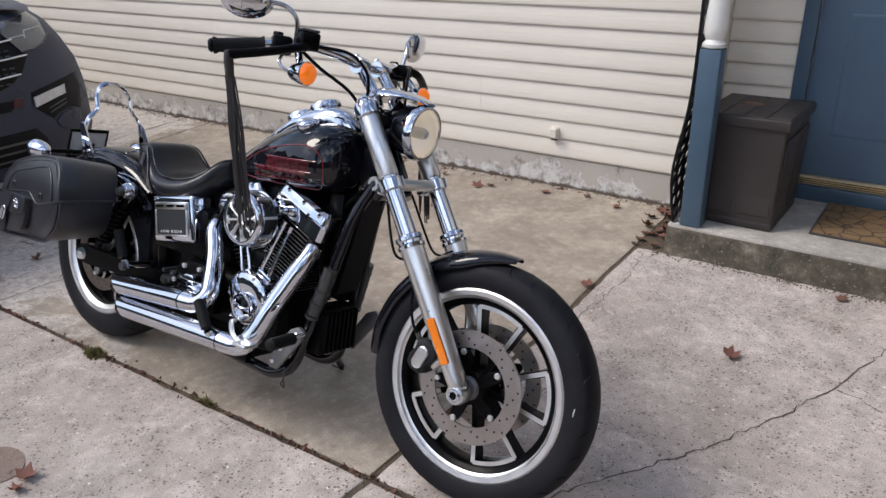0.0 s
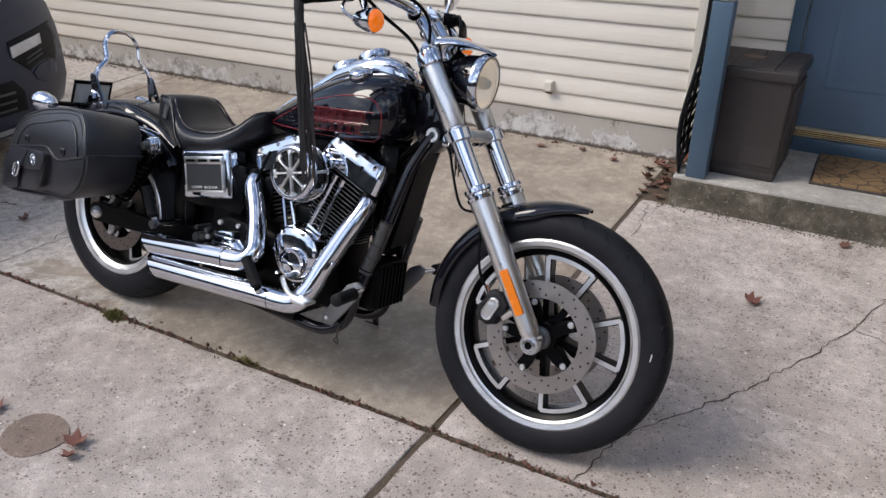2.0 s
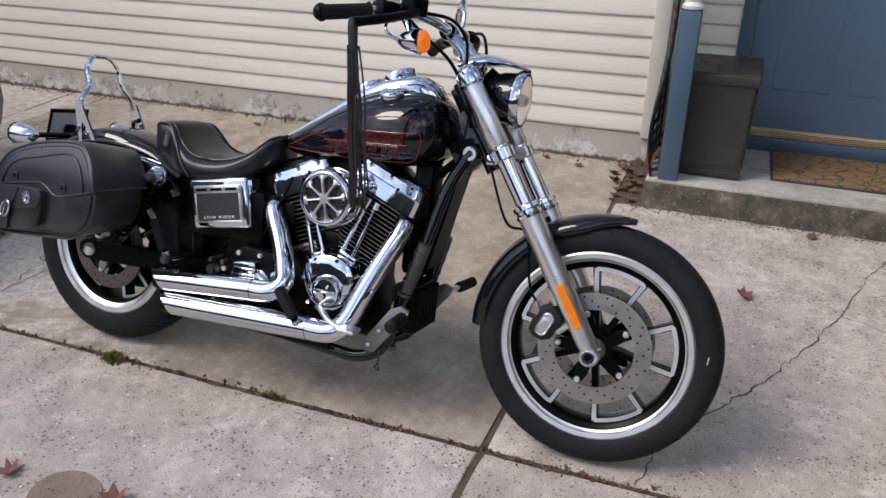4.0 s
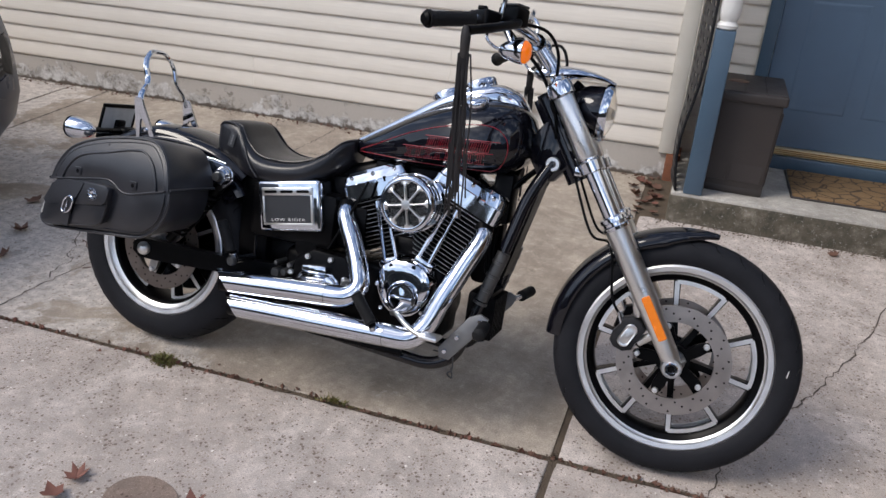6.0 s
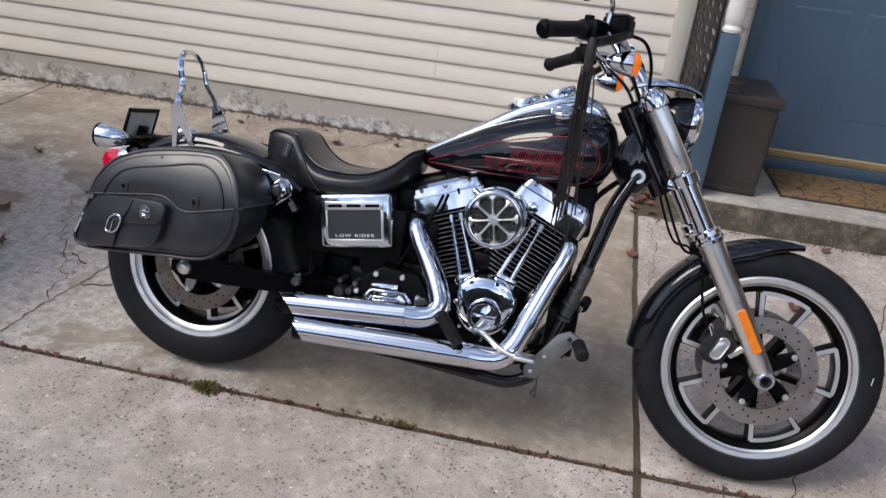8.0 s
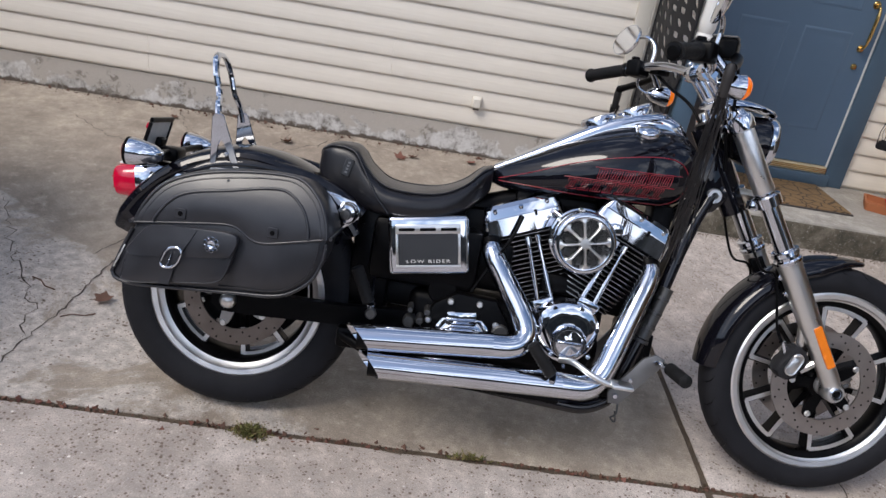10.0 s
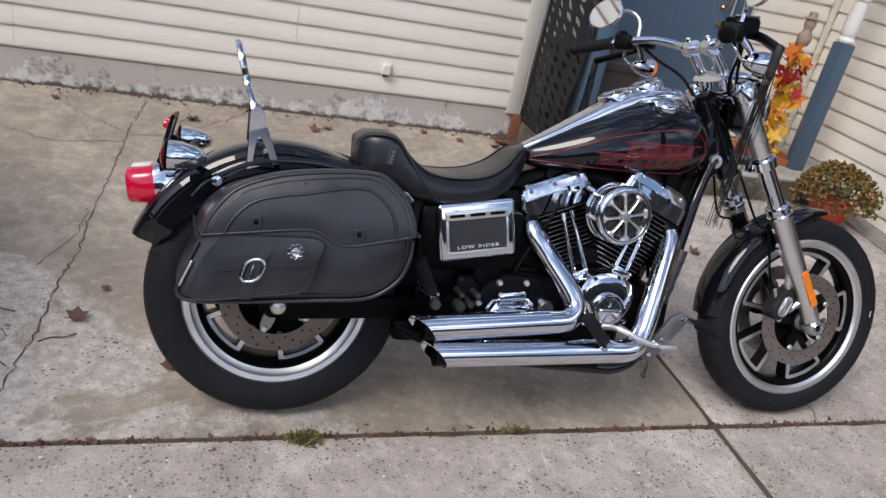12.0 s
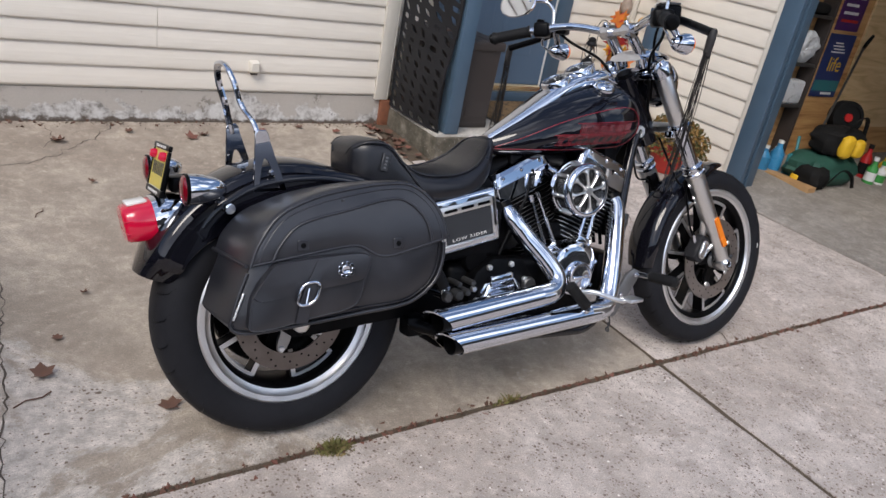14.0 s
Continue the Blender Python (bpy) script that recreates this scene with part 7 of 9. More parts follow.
def slotted_screen():
    """A springy black sheet cut with slanting leaf-shaped slots, bowed out between wall and post."""
    ya, yb, ln, top = 2.232, 1.716, 0.52, 1.70

    def bend(u, v):
        """u from the wall to the post in metres, v up the sheet; the free edge bellies out low down."""
        t = u / ln
        z = PORCH_Z + 0.006 + v
        free = 1.588 - 0.050 * math.exp(-((z - 0.42) / 0.24) ** 2)
        x = 1.540 + (free - 1.540) * t - 0.020 * math.sin(math.pi * t)
        return Vector((x, ya + (yb - ya) * t, z))

    rnd = random.Random(3)
    cols, cw, ch = 5, ln / 5, 0.056
    rows_n = int(top / ch)
    bm = bmesh.new()
    grid = {}

    def corner(i, j, n):
        """Cell corners on a brick lattice; n tells the third points of the long edges."""
        key = (i, j, n)
        if key not in grid:
            grid[key] = bm.verts.new((min(ln, max(0.0, (i + n / 2) * cw)), j * ch, 0))
        return grid[key]

    for j in range(rows_n):
        for i in range(cols):
            rim = [corner(i, j, 0), corner(i, j, 1), corner(i + 1, j, 0), corner(i + 1, j + 1, 0), corner(i, j + 1, 1), corner(i, j + 1, 0)]
            c = Vector(((i + 0.5) * cw + rnd.uniform(-0.010, 0.010), (j + 0.5) * ch + rnd.uniform(-0.004, 0.004), 0))
            tilt = radians(-24 + rnd.uniform(-14, 12) + (9 if j % 2 else -6))
            a, b = rnd.uniform(0.032, 0.047), rnd.uniform(0.0105, 0.0165)
            hole = []
            for p in rim:
                d = p.co - c
                ang = math.atan2(d.y * 2.0, d.x)
                q = Vector((a * math.cos(ang - tilt), b * math.sin(ang - tilt), 0))
                q = Vector((q.x * math.cos(tilt) - q.y * math.sin(tilt), q.x * math.sin(tilt) + q.y * math.cos(tilt), 0))
                hole.append(bm.verts.new(c + Vector((q.x, max(-0.0245, min(0.0245, q.y)), 0))))
            for k in range(6):
                bm.faces.new((rim[k], rim[(k + 1) % 6], hole[(k + 1) % 6], hole[k]))
    geo = bmesh.ops.extrude_face_region(bm, geom=bm.faces[:])
    back = {v for v in geo["geom"] if isinstance(v, bmesh.types.BMVert)}
    for v in bm.verts:
        off = 0.004 if v in back else 0.0
        v.co = bend(v.co.x, v.co.y) + Vector((off, 0, 0))
    scr = thing("privacy_screen", "black metal privacy screen cut with slanting slots", "screen")
    part("slotted_sheet", bm, M_BLACKMETAL, scr, "", 30)
    for u in (0.004, ln - 0.004):
        part("screen_edge", tube([bend(u, top * k / 20) + Vector((0.002, 0, 0)) for k in range(21)], 0.007, 6), M_BLACKMETAL, scr)
    for v in (0.004, top):
        part("screen_edge", tube([bend(ln * k / 8, v) + Vector((0.002, 0, 0)) for k in range(9)], 0.007, 6), M_BLACKMETAL, scr)


slotted_screen()


def storage_box():
    s = thing("storage_box", "dark brown resin storage box with a plank-effect lid", "box", m=pose(1.792, 2.043, PORCH_Z + 0.002, 0, 0, -1))
    w, d, h = 0.179, 0.228, 0.457
    body = bmesh.new()
    add_loft(body, [[Vector((x * k, y * k, z)) for x, y in round_outline(-w, w, -d, d, 0.012, 3)] for z, k in ((0.0, 0.955), (0.02, 0.965), (h, 1.0))])
    part("body", body, M_BROWN, s)
    for face in range(2):
        for k in range(2):
            if face == 0:
                part("front_panel", box(-w + 0.022 + k * (w - 0.016), -0.006 + k * (w - 0.016), -d - 0.0045 + 0.006, -d + 0.012, 0.055, h - 0.045, 0.003, 1, Matrix.Rotation(radians(-1.6), 4, "X")), M_BROWN, s, "moulded plank panel")
            else:
                part("side_panel", box(w - 0.012, w + 0.0035 - 0.005, -d + 0.03 + k * (d - 0.02), -0.01 + k * (d - 0.02) - 0.01, 0.055, h - 0.045, 0.003, 1, Matrix.Rotation(radians(1.6), 4, "Y")), M_BROWN, s, "moulded plank panel")
    part("base_band", box(-w * 0.972, w * 0.972, -d * 0.975, d * 0.975, 0.0, 0.035, 0.006, 2), M_BROWN, s)
    lid = part("lid", box(-w - 0.014, w + 0.014, -d - 0.014, d + 0.014, h - 0.012, h + 0.034, 0.008, 3), M_BROWN, s, "overhanging lid")
    n = 4
    for k in range(n):
        x0 = -w - 0.008 + (2 * w + 0.016) * k / n
        part("lid_plank", box(x0 + 0.002, x0 + (2 * w + 0.016) / n - 0.002, -d - 0.006, d + 0.006, h + 0.033, h + 0.038, 0.002, 1), M_BROWN, s)
    part("medallion", lathe([(0, 0.005), (0.032, 0.005), (0.040, 0.003), (0.045, 0.005), (0.048, 0.0)], pose(-0.03, 0.02, h + 0.0385) @ Matrix.Diagonal((1.05, 0.75, 1, 1)), 32), M_MEDAL, s, "oval bronze medallion")


storage_box()
mat_ob = thing("door_mat", "worn brown coir door mat with a dark pattern", "door mat")
part("coir_pad", box(2.113, 2.76, 1.905, 2.355, PORCH_Z + 0.001, PORCH_Z + 0.016, 0.005, 2), M_MAT, mat_ob)
part("mat_edge", box(2.103, 2.77, 1.895, 2.365, PORCH_Z + 0.0005, PORCH_Z + 0.009, 0.003, 1), M_BROWN, mat_ob, "dark rubber edge")

# autumn decoration on a stake in a tray
M_TERRA = worn("orange clay", (0.36, 0.125, 0.05), 0.8, 0.25, 20.0, 110.0, 0.4)
M_YELLOW = worn("yellow leaf", (0.70, 0.40, 0.03), 0.6, 0.3, 30.0, 100.0, 0.2)
M_ORANGE = worn("orange leaf", (0.62, 0.17, 0.02), 0.6, 0.3, 30.0, 100.0, 0.2)
M_RED = worn("red leaf", (0.42, 0.025, 0.03), 0.6, 0.3, 30.0, 100.0, 0.2)
M_DRY = worn("dry brown leaf", (0.13, 0.066, 0.045), 0.75, 0.35, 40.0, 140.0, 0.4)
M_DRYRED = worn("dry red leaf", (0.19, 0.080, 0.058), 0.75, 0.35, 40.0, 140.0, 0.4)
M_STAKE = worn("weathered stake", (0.40, 0.17, 0.06), 0.8, 0.3, 14.0, 90.0, 0.3)


def leaf_mesh(bm, m, size, lobes, rnd, curl, notch=0.45):
    """A lobed leaf: a fan from its middle, curled."""
    pts = []
    n = lobes * 2
    for k in range(n):
        a = math.pi * (-0.42 + 1.84 * k / (n - 1)) - math.pi * 0.42
        r = size * (1.0 if k % 2 == 0 else notch) * rnd.uniform(0.85, 1.1)
        x, y = r * math.cos(a), r * math.sin(a) + size * 0.1
        pts.append((x, y, curl * (x * x + y * y) / size + rnd.uniform(-0.04, 0.04) * size))
    c = bm.verts.new(m @ Vector((0, 0, 0)))
    vs = [bm.verts.new(m @ Vector(p)) for p in pts]
    for a, b in zip(vs, vs[1:] + vs[:1]):
        bm.faces.new((c, a, b))
    add_tube(bm, [m @ Vector((0, 0, 0)), m @ Vector((0.02 * size, -size * 0.95, curl * size * 0.6))], size * 0.03, 4)


rnd = random.Random(21)
deco = thing("autumn_stake", "autumn leaf garland on a stake in a clay tray", "decoration")
tm2 = pose(3.10, 2.075, PORCH_Z + 0.001, 0, 0, -25)
part("tray", loft([[tm2 @ Vector((x * k, y * k, z)) for x, y in round_outline(-0.175, 0.175, -0.10, 0.10, 0.02, 3)] for z, k in ((0.0, 0.94), (0.045, 1.0), (0.045, 0.93), (0.012, 0.90))]), M_TERRA, deco, "orange clay tray")
S0, S1 = Vector((3.085, 2.08, PORCH_Z + 0.013)), Vector((3.112, 2.11, 0.965))
part("stake", loft([[c + Vector((x, y, 0)) for x, y in ((-0.028, -0.006), (0.028, -0.006), (0.028, 0.006), (-0.028, 0.006))] for c in (S0, S0.lerp(S1, 0.5), S1)]), M_STAKE, deco, "flat wooden stake", 30)
for k in range(64):
    t = 0.05 + 0.86 * ((k * 0.618) % 1.0)
    c = S0.lerp(S1, t) + Vector((rnd.uniform(-0.10, 0.095), -0.02 - rnd.random() * 0.06, rnd.uniform(-0.02, 0.02)))
    bm = bmesh.new()
    leaf_mesh(bm, Matrix.Translation(c) @ Euler((radians(90 + rnd.uniform(-40, 40)), rnd.uniform(-0.6, 0.6), rnd.uniform(-3, 3))).to_matrix().to_4x4(), rnd.uniform(0.042, 0.072), 5, rnd, rnd.uniform(-0.4, 0.4))
    mt = M_RED if (0.62 < t < 0.72 and k % 2) or k % 8 == 0 else (M_ORANGE if k % 3 == 0 else M_YELLOW)
    part("garland_leaf", bm, mt, deco, "", 60)
fig = bmesh.new()
add_lathe(fig, [(0, 0.0), (0.030, 0.0), (0.040, 0.03), (0.036, 0.065), (0.024, 0.085), (0.030, 0.105), (0.034, 0.125), (0.028, 0.15), (0.042, 0.152), (0.043, 0.158), (0.026, 0.162), (0.024, 0.19), (0, 0.195)], Matrix.Translation((3.112, 2.085, 0.905)), 20)
M_FIG = worn("faded figure paint", (0.34, 0.26, 0.2), 0.6, 0.5, 26.0, 70.0, 0.2)
tagged(finish("garden_figure", fig, M_FIG, None, 50), "small plain painted doll figure on the stake", "figurine")
lan = thing("lantern", "small black wire hanging lantern", "lantern")
LC = Vector((2.893, 2.09, 0.545))
part("lantern_base", lathe([(0, 0.0), (0.038, 0.0), (0.042, 0.010), (0.036, 0.035), (0.026, 0.042), (0.024, 0.05)], Matrix.Translation(LC), 20), M_BLACKMETAL, lan)
gch = part("chimney_glass", lathe([(0.022, 0.05), (0.032, 0.075), (0.034, 0.095), (0.026, 0.125), (0.022, 0.135)], Matrix.Translation(LC), 20), M_GLASS, lan, "clear glass chimney")
gch.visible_shadow = False
part("lantern_top", lathe([(0.030, 0.135), (0.034, 0.145), (0.024, 0.160), (0.026, 0.175), (0.014, 0.185), (0, 0.19)], Matrix.Translation(LC), 20), M_BLACKMETAL, lan)
for k in range(4):
    a = radians(45 + 90 * k)
    part("lantern_wire", tube([LC + Vector((0.040 * math.cos(a), 0.040 * math.sin(a), 0.01)), LC + Vector((0.044 * math.cos(a), 0.044 * math.sin(a), 0.09)), LC + Vector((0.032 * math.cos(a), 0.032 * math.sin(a), 0.15))], 0.0022, 6), M_BLACKMETAL, lan)
part("lantern_bail", tube(smooth_line([LC + Vector((-0.04, 0, 0.14)), LC + Vector((-0.035, 0, 0.21)), LC + Vector((0, 0, 0.245)), LC + Vector((0.035, 0, 0.21)), LC + Vector((0.04, 0, 0.14))], 6), 0.002, 6), M_BLACKMETAL, lan)
part("hook", tube(smooth_line([LC + Vector((-0.012, 0, 0.265)), LC + Vector((0.0, 0, 0.243)), LC + Vector((0.015, 0, 0.26)), LC + Vector((0.07, 0.01, 0.30)), S0.lerp(S1, 0.77) + Vector((-0.02, 0, 0))], 6), 0.003, 6), M_BLACKMETAL, lan, "black wire hook")

# chrysanthemum in a red pot
M_MUM = worn("withered brown-gold bloom", (0.22, 0.125, 0.035), 0.8, 0.5, 30.0, 140.0, 0.3)
M_MUMG = worn("olive leaf", (0.09, 0.085, 0.025), 0.75, 0.4, 30.0, 140.0, 0.3)
M_POT = worn("red plastic pot", (0.40, 0.03, 0.02), 0.45, 0.2, 15.0, 90.0, 0.1)
MUM = Vector((3.180, 1.462, 0.0))


def chrysanthemum():
    t = thing("potted_chrysanthemum", "withered gold-brown chrysanthemum in a red pot", "plant")
    z0 = rise(MUM.y)
    part("pot", lathe([(0, 0.0), (0.085, 0.0), (0.115, 0.12), (0.122, 0.122), (0.122, 0.138), (0.110, 0.138), (0.100, 0.10), (0, 0.10)], Matrix.Translation(MUM + Vector((0, 0, z0))), 28), M_POT, t, "red plastic pot")
    r = random.Random(8)
    for nm, count, mt in (("bloom", 1150, M_MUM), ("foliage", 700, M_MUMG)):
        bm = bmesh.new()
        for k in range(count):
            a, u = r.uniform(0, 2 * math.pi), r.random() ** 0.6
            h = r.random()
            el = radians(-18 + 105 * h)
            d = Vector((math.cos(a) * math.cos(el), math.sin(a) * math.cos(el), math.sin(el) * 0.78))
            c = MUM + Vector((0, 0, z0 + 0.17)) + d * (0.226 * (0.72 + 0.28 * u) + 0.02 * math.sin(5 * a))
            s = r.uniform(0.007, 0.014)
            q = Euler((r.uniform(0, 6), r.uniform(0, 6), r.uniform(0, 6))).to_matrix()
            vs = [bm.verts.new(c + q @ (Vector(p) * s)) for p in ((1, 0, 0.2), (0.3, 0.9, -0.1), (-0.8, 0.6, 0.3), (-0.8, -0.6, -0.1), (0.3, -0.9, 0.3))]
            ce = bm.verts.new(c + q @ Vector((0, 0, -0.5 * s)))
            for x, y in zip(vs, vs[1:] + vs[:1]):
                bm.faces.new((ce, x, y))
        ob = part(nm, bm, mt, t, "", 0)
        ob["kind"] = "stuff"


chrysanthemum()

# ---- parked car ----
M_CARPAINT = worn("dark blue-grey car paint", (0.046, 0.052, 0.074), 0.32, 0.12, 4.0, 300.0, 0.02, 0.0, 0.35)
M_CARPAINT.node_tree.nodes["Principled BSDF"].inputs["Coat Roughness"].default_value = 0.22
M_CARBLACK = worn("black car plastic", (0.012, 0.012, 0.013), 0.45, 0.2, 20.0, 120.0, 0.3)
M_LAMP = worn("grey lamp glass", (0.10, 0.105, 0.11), 0.12, 0.2, 30.0, 90.0, 0.1, 0.2, 1.0)
M_CARGLASS = principled("dark car glass", (0.012, 0.014, 0.016), 0.05, 0.0, 1.0)[0]
M_CARPAINT.node_tree.nodes["Principled BSDF"].inputs["Specular IOR Level"].default_value = 0.05
M_FOG = worn("pale lamp glass", (0.55, 0.55, 0.56), 0.15, 0.2, 30.0, 90.0, 0.2, 0.2, 1.0)
CAR_Y, CAR_HALF, CAR_BACK = -0.12, 0.985, -6.05


def car_x(y, inset=0.0):
    u = abs(y - CAR_Y) / CAR_HALF
    return -1.27 - inset - 0.26 * min(1.0, u) ** 3.2


LEVELS = [(0.24, 0.10, 0.07), (0.34, 0.03, 0.02), (0.46, 0.0, 0.0), (0.60, 0.0, 0.0), (0.70, 0.005, 0.004), (0.82, 0.02, 0.022), (0.93, 0.045, 0.070), (1.02, 0.085, 0.115), (1.075, 0.15, 0.16), (1.10, 0.26, 0.22)]


def level(z):
    for (a, i0, s0), (b, i1, s1) in zip(LEVELS, LEVELS[1:]):
        if a <= z <= b:
            k = (z - a) / (b - a)
            return i0 + (i1 - i0) * k, s0 + (s1 - s0) * k
    return (LEVELS[0][1:] if z < LEVELS[0][0] else LEVELS[-1][1:])


def car_ring(z):
    ins, side = level(z)
    h = CAR_HALF - side
    front = [Vector((car_x(CAR_Y + CAR_HALF * t, ins), CAR_Y + h * t, z)) for t in [math.sin(math.pi / 2 * (i / 14 - 1)) for i in range(29)]]
    return front + [Vector((-1.9, CAR_Y + h, z)), Vector((-4.0, CAR_Y + h, z)), Vector((CAR_BACK + 0.2, CAR_Y + h * 0.98, z)), Vector((CAR_BACK, CAR_Y + h * 0.85, z)), Vector((CAR_BACK, CAR_Y - h * 0.85, z)), Vector((CAR_BACK + 0.2, CAR_Y - h * 0.98, z)), Vector((-4.0, CAR_Y - h, z)), Vector((-1.9, CAR_Y - h, z))]


car = thing("parked_car", "dark blue-grey sport utility car parked nose towards the motorcycle", "car")
bm = bmesh.new()
add_loft(bm, [car_ring(z) for z in (0.24, 0.29, 0.34, 0.40, 0.46, 0.53, 0.60, 0.65, 0.70, 0.76, 0.82, 0.88, 0.93, 0.98, 1.02, 1.05, 1.075, 1.09, 1.10)])
part("body", bm, M_CARPAINT, car, "dark blue-grey body", 40)
hood = loft([[Vector((x, CAR_Y + w * t, z + 0.03 * (1 - t * t))) for t in [i / 8 - 1 for i in range(17)]] for x, w, z in ((-1.50, 0.74, 1.085), (-1.60, 0.78, 1.102), (-1.9, 0.82, 1.135), (-2.45, 0.86, 1.18))], caps=False, closed=False)
part("hood", hood, M_CARPAINT, car, "bonnet", 40)
cab = loft([[Vector((x, CAR_Y + y, z)) for x, y in ((f, -w), (f, w), (b, w), (b, -w))] for z, f, b, w in ((1.10, -2.40, -5.95, 0.90), (1.18, -2.46, -5.95, 0.90), (1.72, -3.25, -5.75, 0.72), (1.78, -3.45, -5.6, 0.66))])
part("cabin", cab, M_CARGLASS, car, "dark glass cabin", 30)


def nose_x(y, z):
    ins, side = level(z)
    return car_x(CAR_Y + (y - CAR_Y) * CAR_HALF / (CAR_HALF - side), ins)


def plate(outline, out, depth=0.010):
    """A piece with any outline [(y, z)] laid on the nose, its edge turned back into it."""
    n = len(outline)
    edge = []
    for (y0, z0), (y1, z1) in zip(outline, outline[1:] + outline[:1]):
        edge += [(y0 + (y1 - y0) * i / 5, z0 + (z1 - z0) * i / 5) for i in range(5)]
    cy, cz = sum(p[0] for p in outline) / n, sum(p[1] for p in outline) / n
    rings = []
    for k, d in ((1.0, -depth), (1.0, -0.002), (0.985, 0.0), (0.75, 0.001), (0.5, 0.001), (0.25, 0.001), (0.02, 0.001)):
        rings.append([Vector((nose_x(cy + (y - cy) * k, cz + (z - cz) * k) + out + d, cy + (y - cy) * k, cz + (z - cz) * k)) for y, z in edge])
    return loft(rings)


def on_nose(pts, out):
    return [Vector((nose_x(y, z) + out, y, z)) for y, z in pts]


def patch(y0z0, y1z0, y1z1, y0z1, out, nu=10, nv=4):
    """A piece laid on the nose between four (y, z) corners, standing out by out."""
    rings = []
    for j in range(nv + 1):
        v = j / nv
        row = []
        for i in range(nu + 1):
            u = i / nu
            a = [y0z0[k] + (y1z0[k] - y0z0[k]) * u for k in (0, 1)]
            b = [y0z1[k] + (y1z1[k] - y0z1[k]) * u for k in (0, 1)]
            y, z = a[0] + (b[0] - a[0]) * v, a[1] + (b[1] - a[1]) * v
            row.append(Vector((nose_x(y, z) + out, y + (out * 0.5 if y > CAR_Y else -out * 0.5) * (abs(y - CAR_Y) > 0.7), z)))
        rings.append(row)
    bm = bmesh.new()
    add_loft(bm, rings, closed=False)
    return bm


def both(fn):
    fn(lambda y: y)
    fn(lambda y: 2 * CAR_Y - y)


def nose(f):
    q = lambda *pts: [(f(y), z) for y, z in pts]
    lamp_line = q((0.398, 0.996), (0.424, 1.043), (0.530, 1.052), (0.664, 1.068), (0.692, 1.030), (0.688, 0.962), (0.625, 0.928), (0.551, 0.911), (0.465, 0.904))
    hl = part("headlight", plate(lamp_line, 0.010), M_LAMP, car, "grey glass headlight")
    part("lamp_edge", tube(on_nose(q((0.398, 0.996), (0.430, 0.950), (0.465, 0.902), (0.551, 0.909), (0.625, 0.926), (0.690, 0.960), (0.694, 1.025)), 0.013), 0.0024, 8), M_CAST, hl, "grey lamp edge", 60)
    part("light_strip", tube(on_nose(q((0.420, 0.968), (0.515, 0.975), (0.519, 0.960)), 0.014), 0.0024, 6), M_CREAM, hl, "pale light strip", 60)
    part("light_strip", tube(on_nose(q((0.519, 0.960), (0.532, 0.995), (0.652, 0.999)), 0.014), 0.0024, 6), M_CREAM, hl, "pale light strip", 60)
    rec = part("fog_surround", plate(q((0.448, 0.705), (0.511, 0.717), (0.660, 0.736), (0.791, 0.748), (0.803, 0.677), (0.772, 0.560), (0.690, 0.590), (0.600, 0.578), (0.550, 0.556), (0.456, 0.627)), 0.006), M_CARBLACK, car, "black fog lamp recess")
    part("fog_light", plate(q((0.452, 0.684), (0.560, 0.700), (0.669, 0.712), (0.664, 0.666), (0.560, 0.652), (0.451, 0.634)), 0.015), M_FOG, rec, "pale fog light")
    for z in (0.592, 0.612):
        part("recess_slat", tube(on_nose(q((0.530, z), (0.590, z + 0.014), (0.655, z + 0.026)), 0.010), 0.004, 6), M_GUN, rec, "", 60)
    part("fender_facet", plate(q((0.566, 0.540), (0.610, 0.565), (0.690, 0.577), (0.764, 0.548), (0.752, 0.500), (0.640, 0.478), (0.585, 0.500)), 0.007), M_CARPAINT, car, "raised bumper corner")
    part("bumper_reflector", plate(q((0.338, 0.690), (0.395, 0.692), (0.385, 0.650), (0.330, 0.648)), 0.008), M_REDDIM, car, "dark red bumper reflector")
    part("wheel_arch_lip", tube(smooth_line([(-1.78, f(0.845), 0.30), (-1.83, f(0.85), 0.62), (-2.1, f(0.852), 0.82), (-2.4, f(0.85), 0.80), (-2.66, f(0.85), 0.55), (-2.7, f(0.845), 0.30)], 6), 0.022, 10), M_CARBLACK, car, "black wheel arch trim")


both(nose)
grille_half = [(0.395, 0.990), (0.462, 0.900), (0.498, 0.887), (0.440, 0.817), (0.362, 0.761), (0.285, 0.740)]
part("grille", plate(grille_half + [(2 * CAR_Y - y, z) for y, z in reversed(grille_half)], 0.004), M_CARBLACK, car, "black mesh grille")
for z, e in ((0.945, 0.432), (0.868, 0.484), (0.786, 0.415)):
    run = [(CAR_Y + (e - CAR_Y) * t, z + 0.018 * abs(t) ** 2) for t in [i / 10 - 1 for i in range(21)]]
    part("grille_bar", tube(on_nose(run, 0.014), 0.0062, 8), M_CHROME, car, "chrome grille bar", 60)
part("intake_slot", plate([(0.330, 0.687), (0.322, 0.637), (2 * CAR_Y - 0.322, 0.637), (2 * CAR_Y - 0.330, 0.687)], 0.006), M_CARBLACK, car, "black upper intake slot")
cells = bmesh.new()
for k in range(26):
    y = CAR_Y - 0.50 + 1.0 * k / 25
    for z, e in ((0.762, 0.36), (0.808, 0.43), (0.832, 0.45), (0.888, 0.47), (0.912, 0.44)):
        if abs(y - CAR_Y) < e - CAR_Y:
            add_box(cells, -0.005, 0.005, -0.012, 0.012, 0.0, 0.007, 0.002, 1, Matrix.Translation((nose_x(y, z) + 0.009, y, z)))
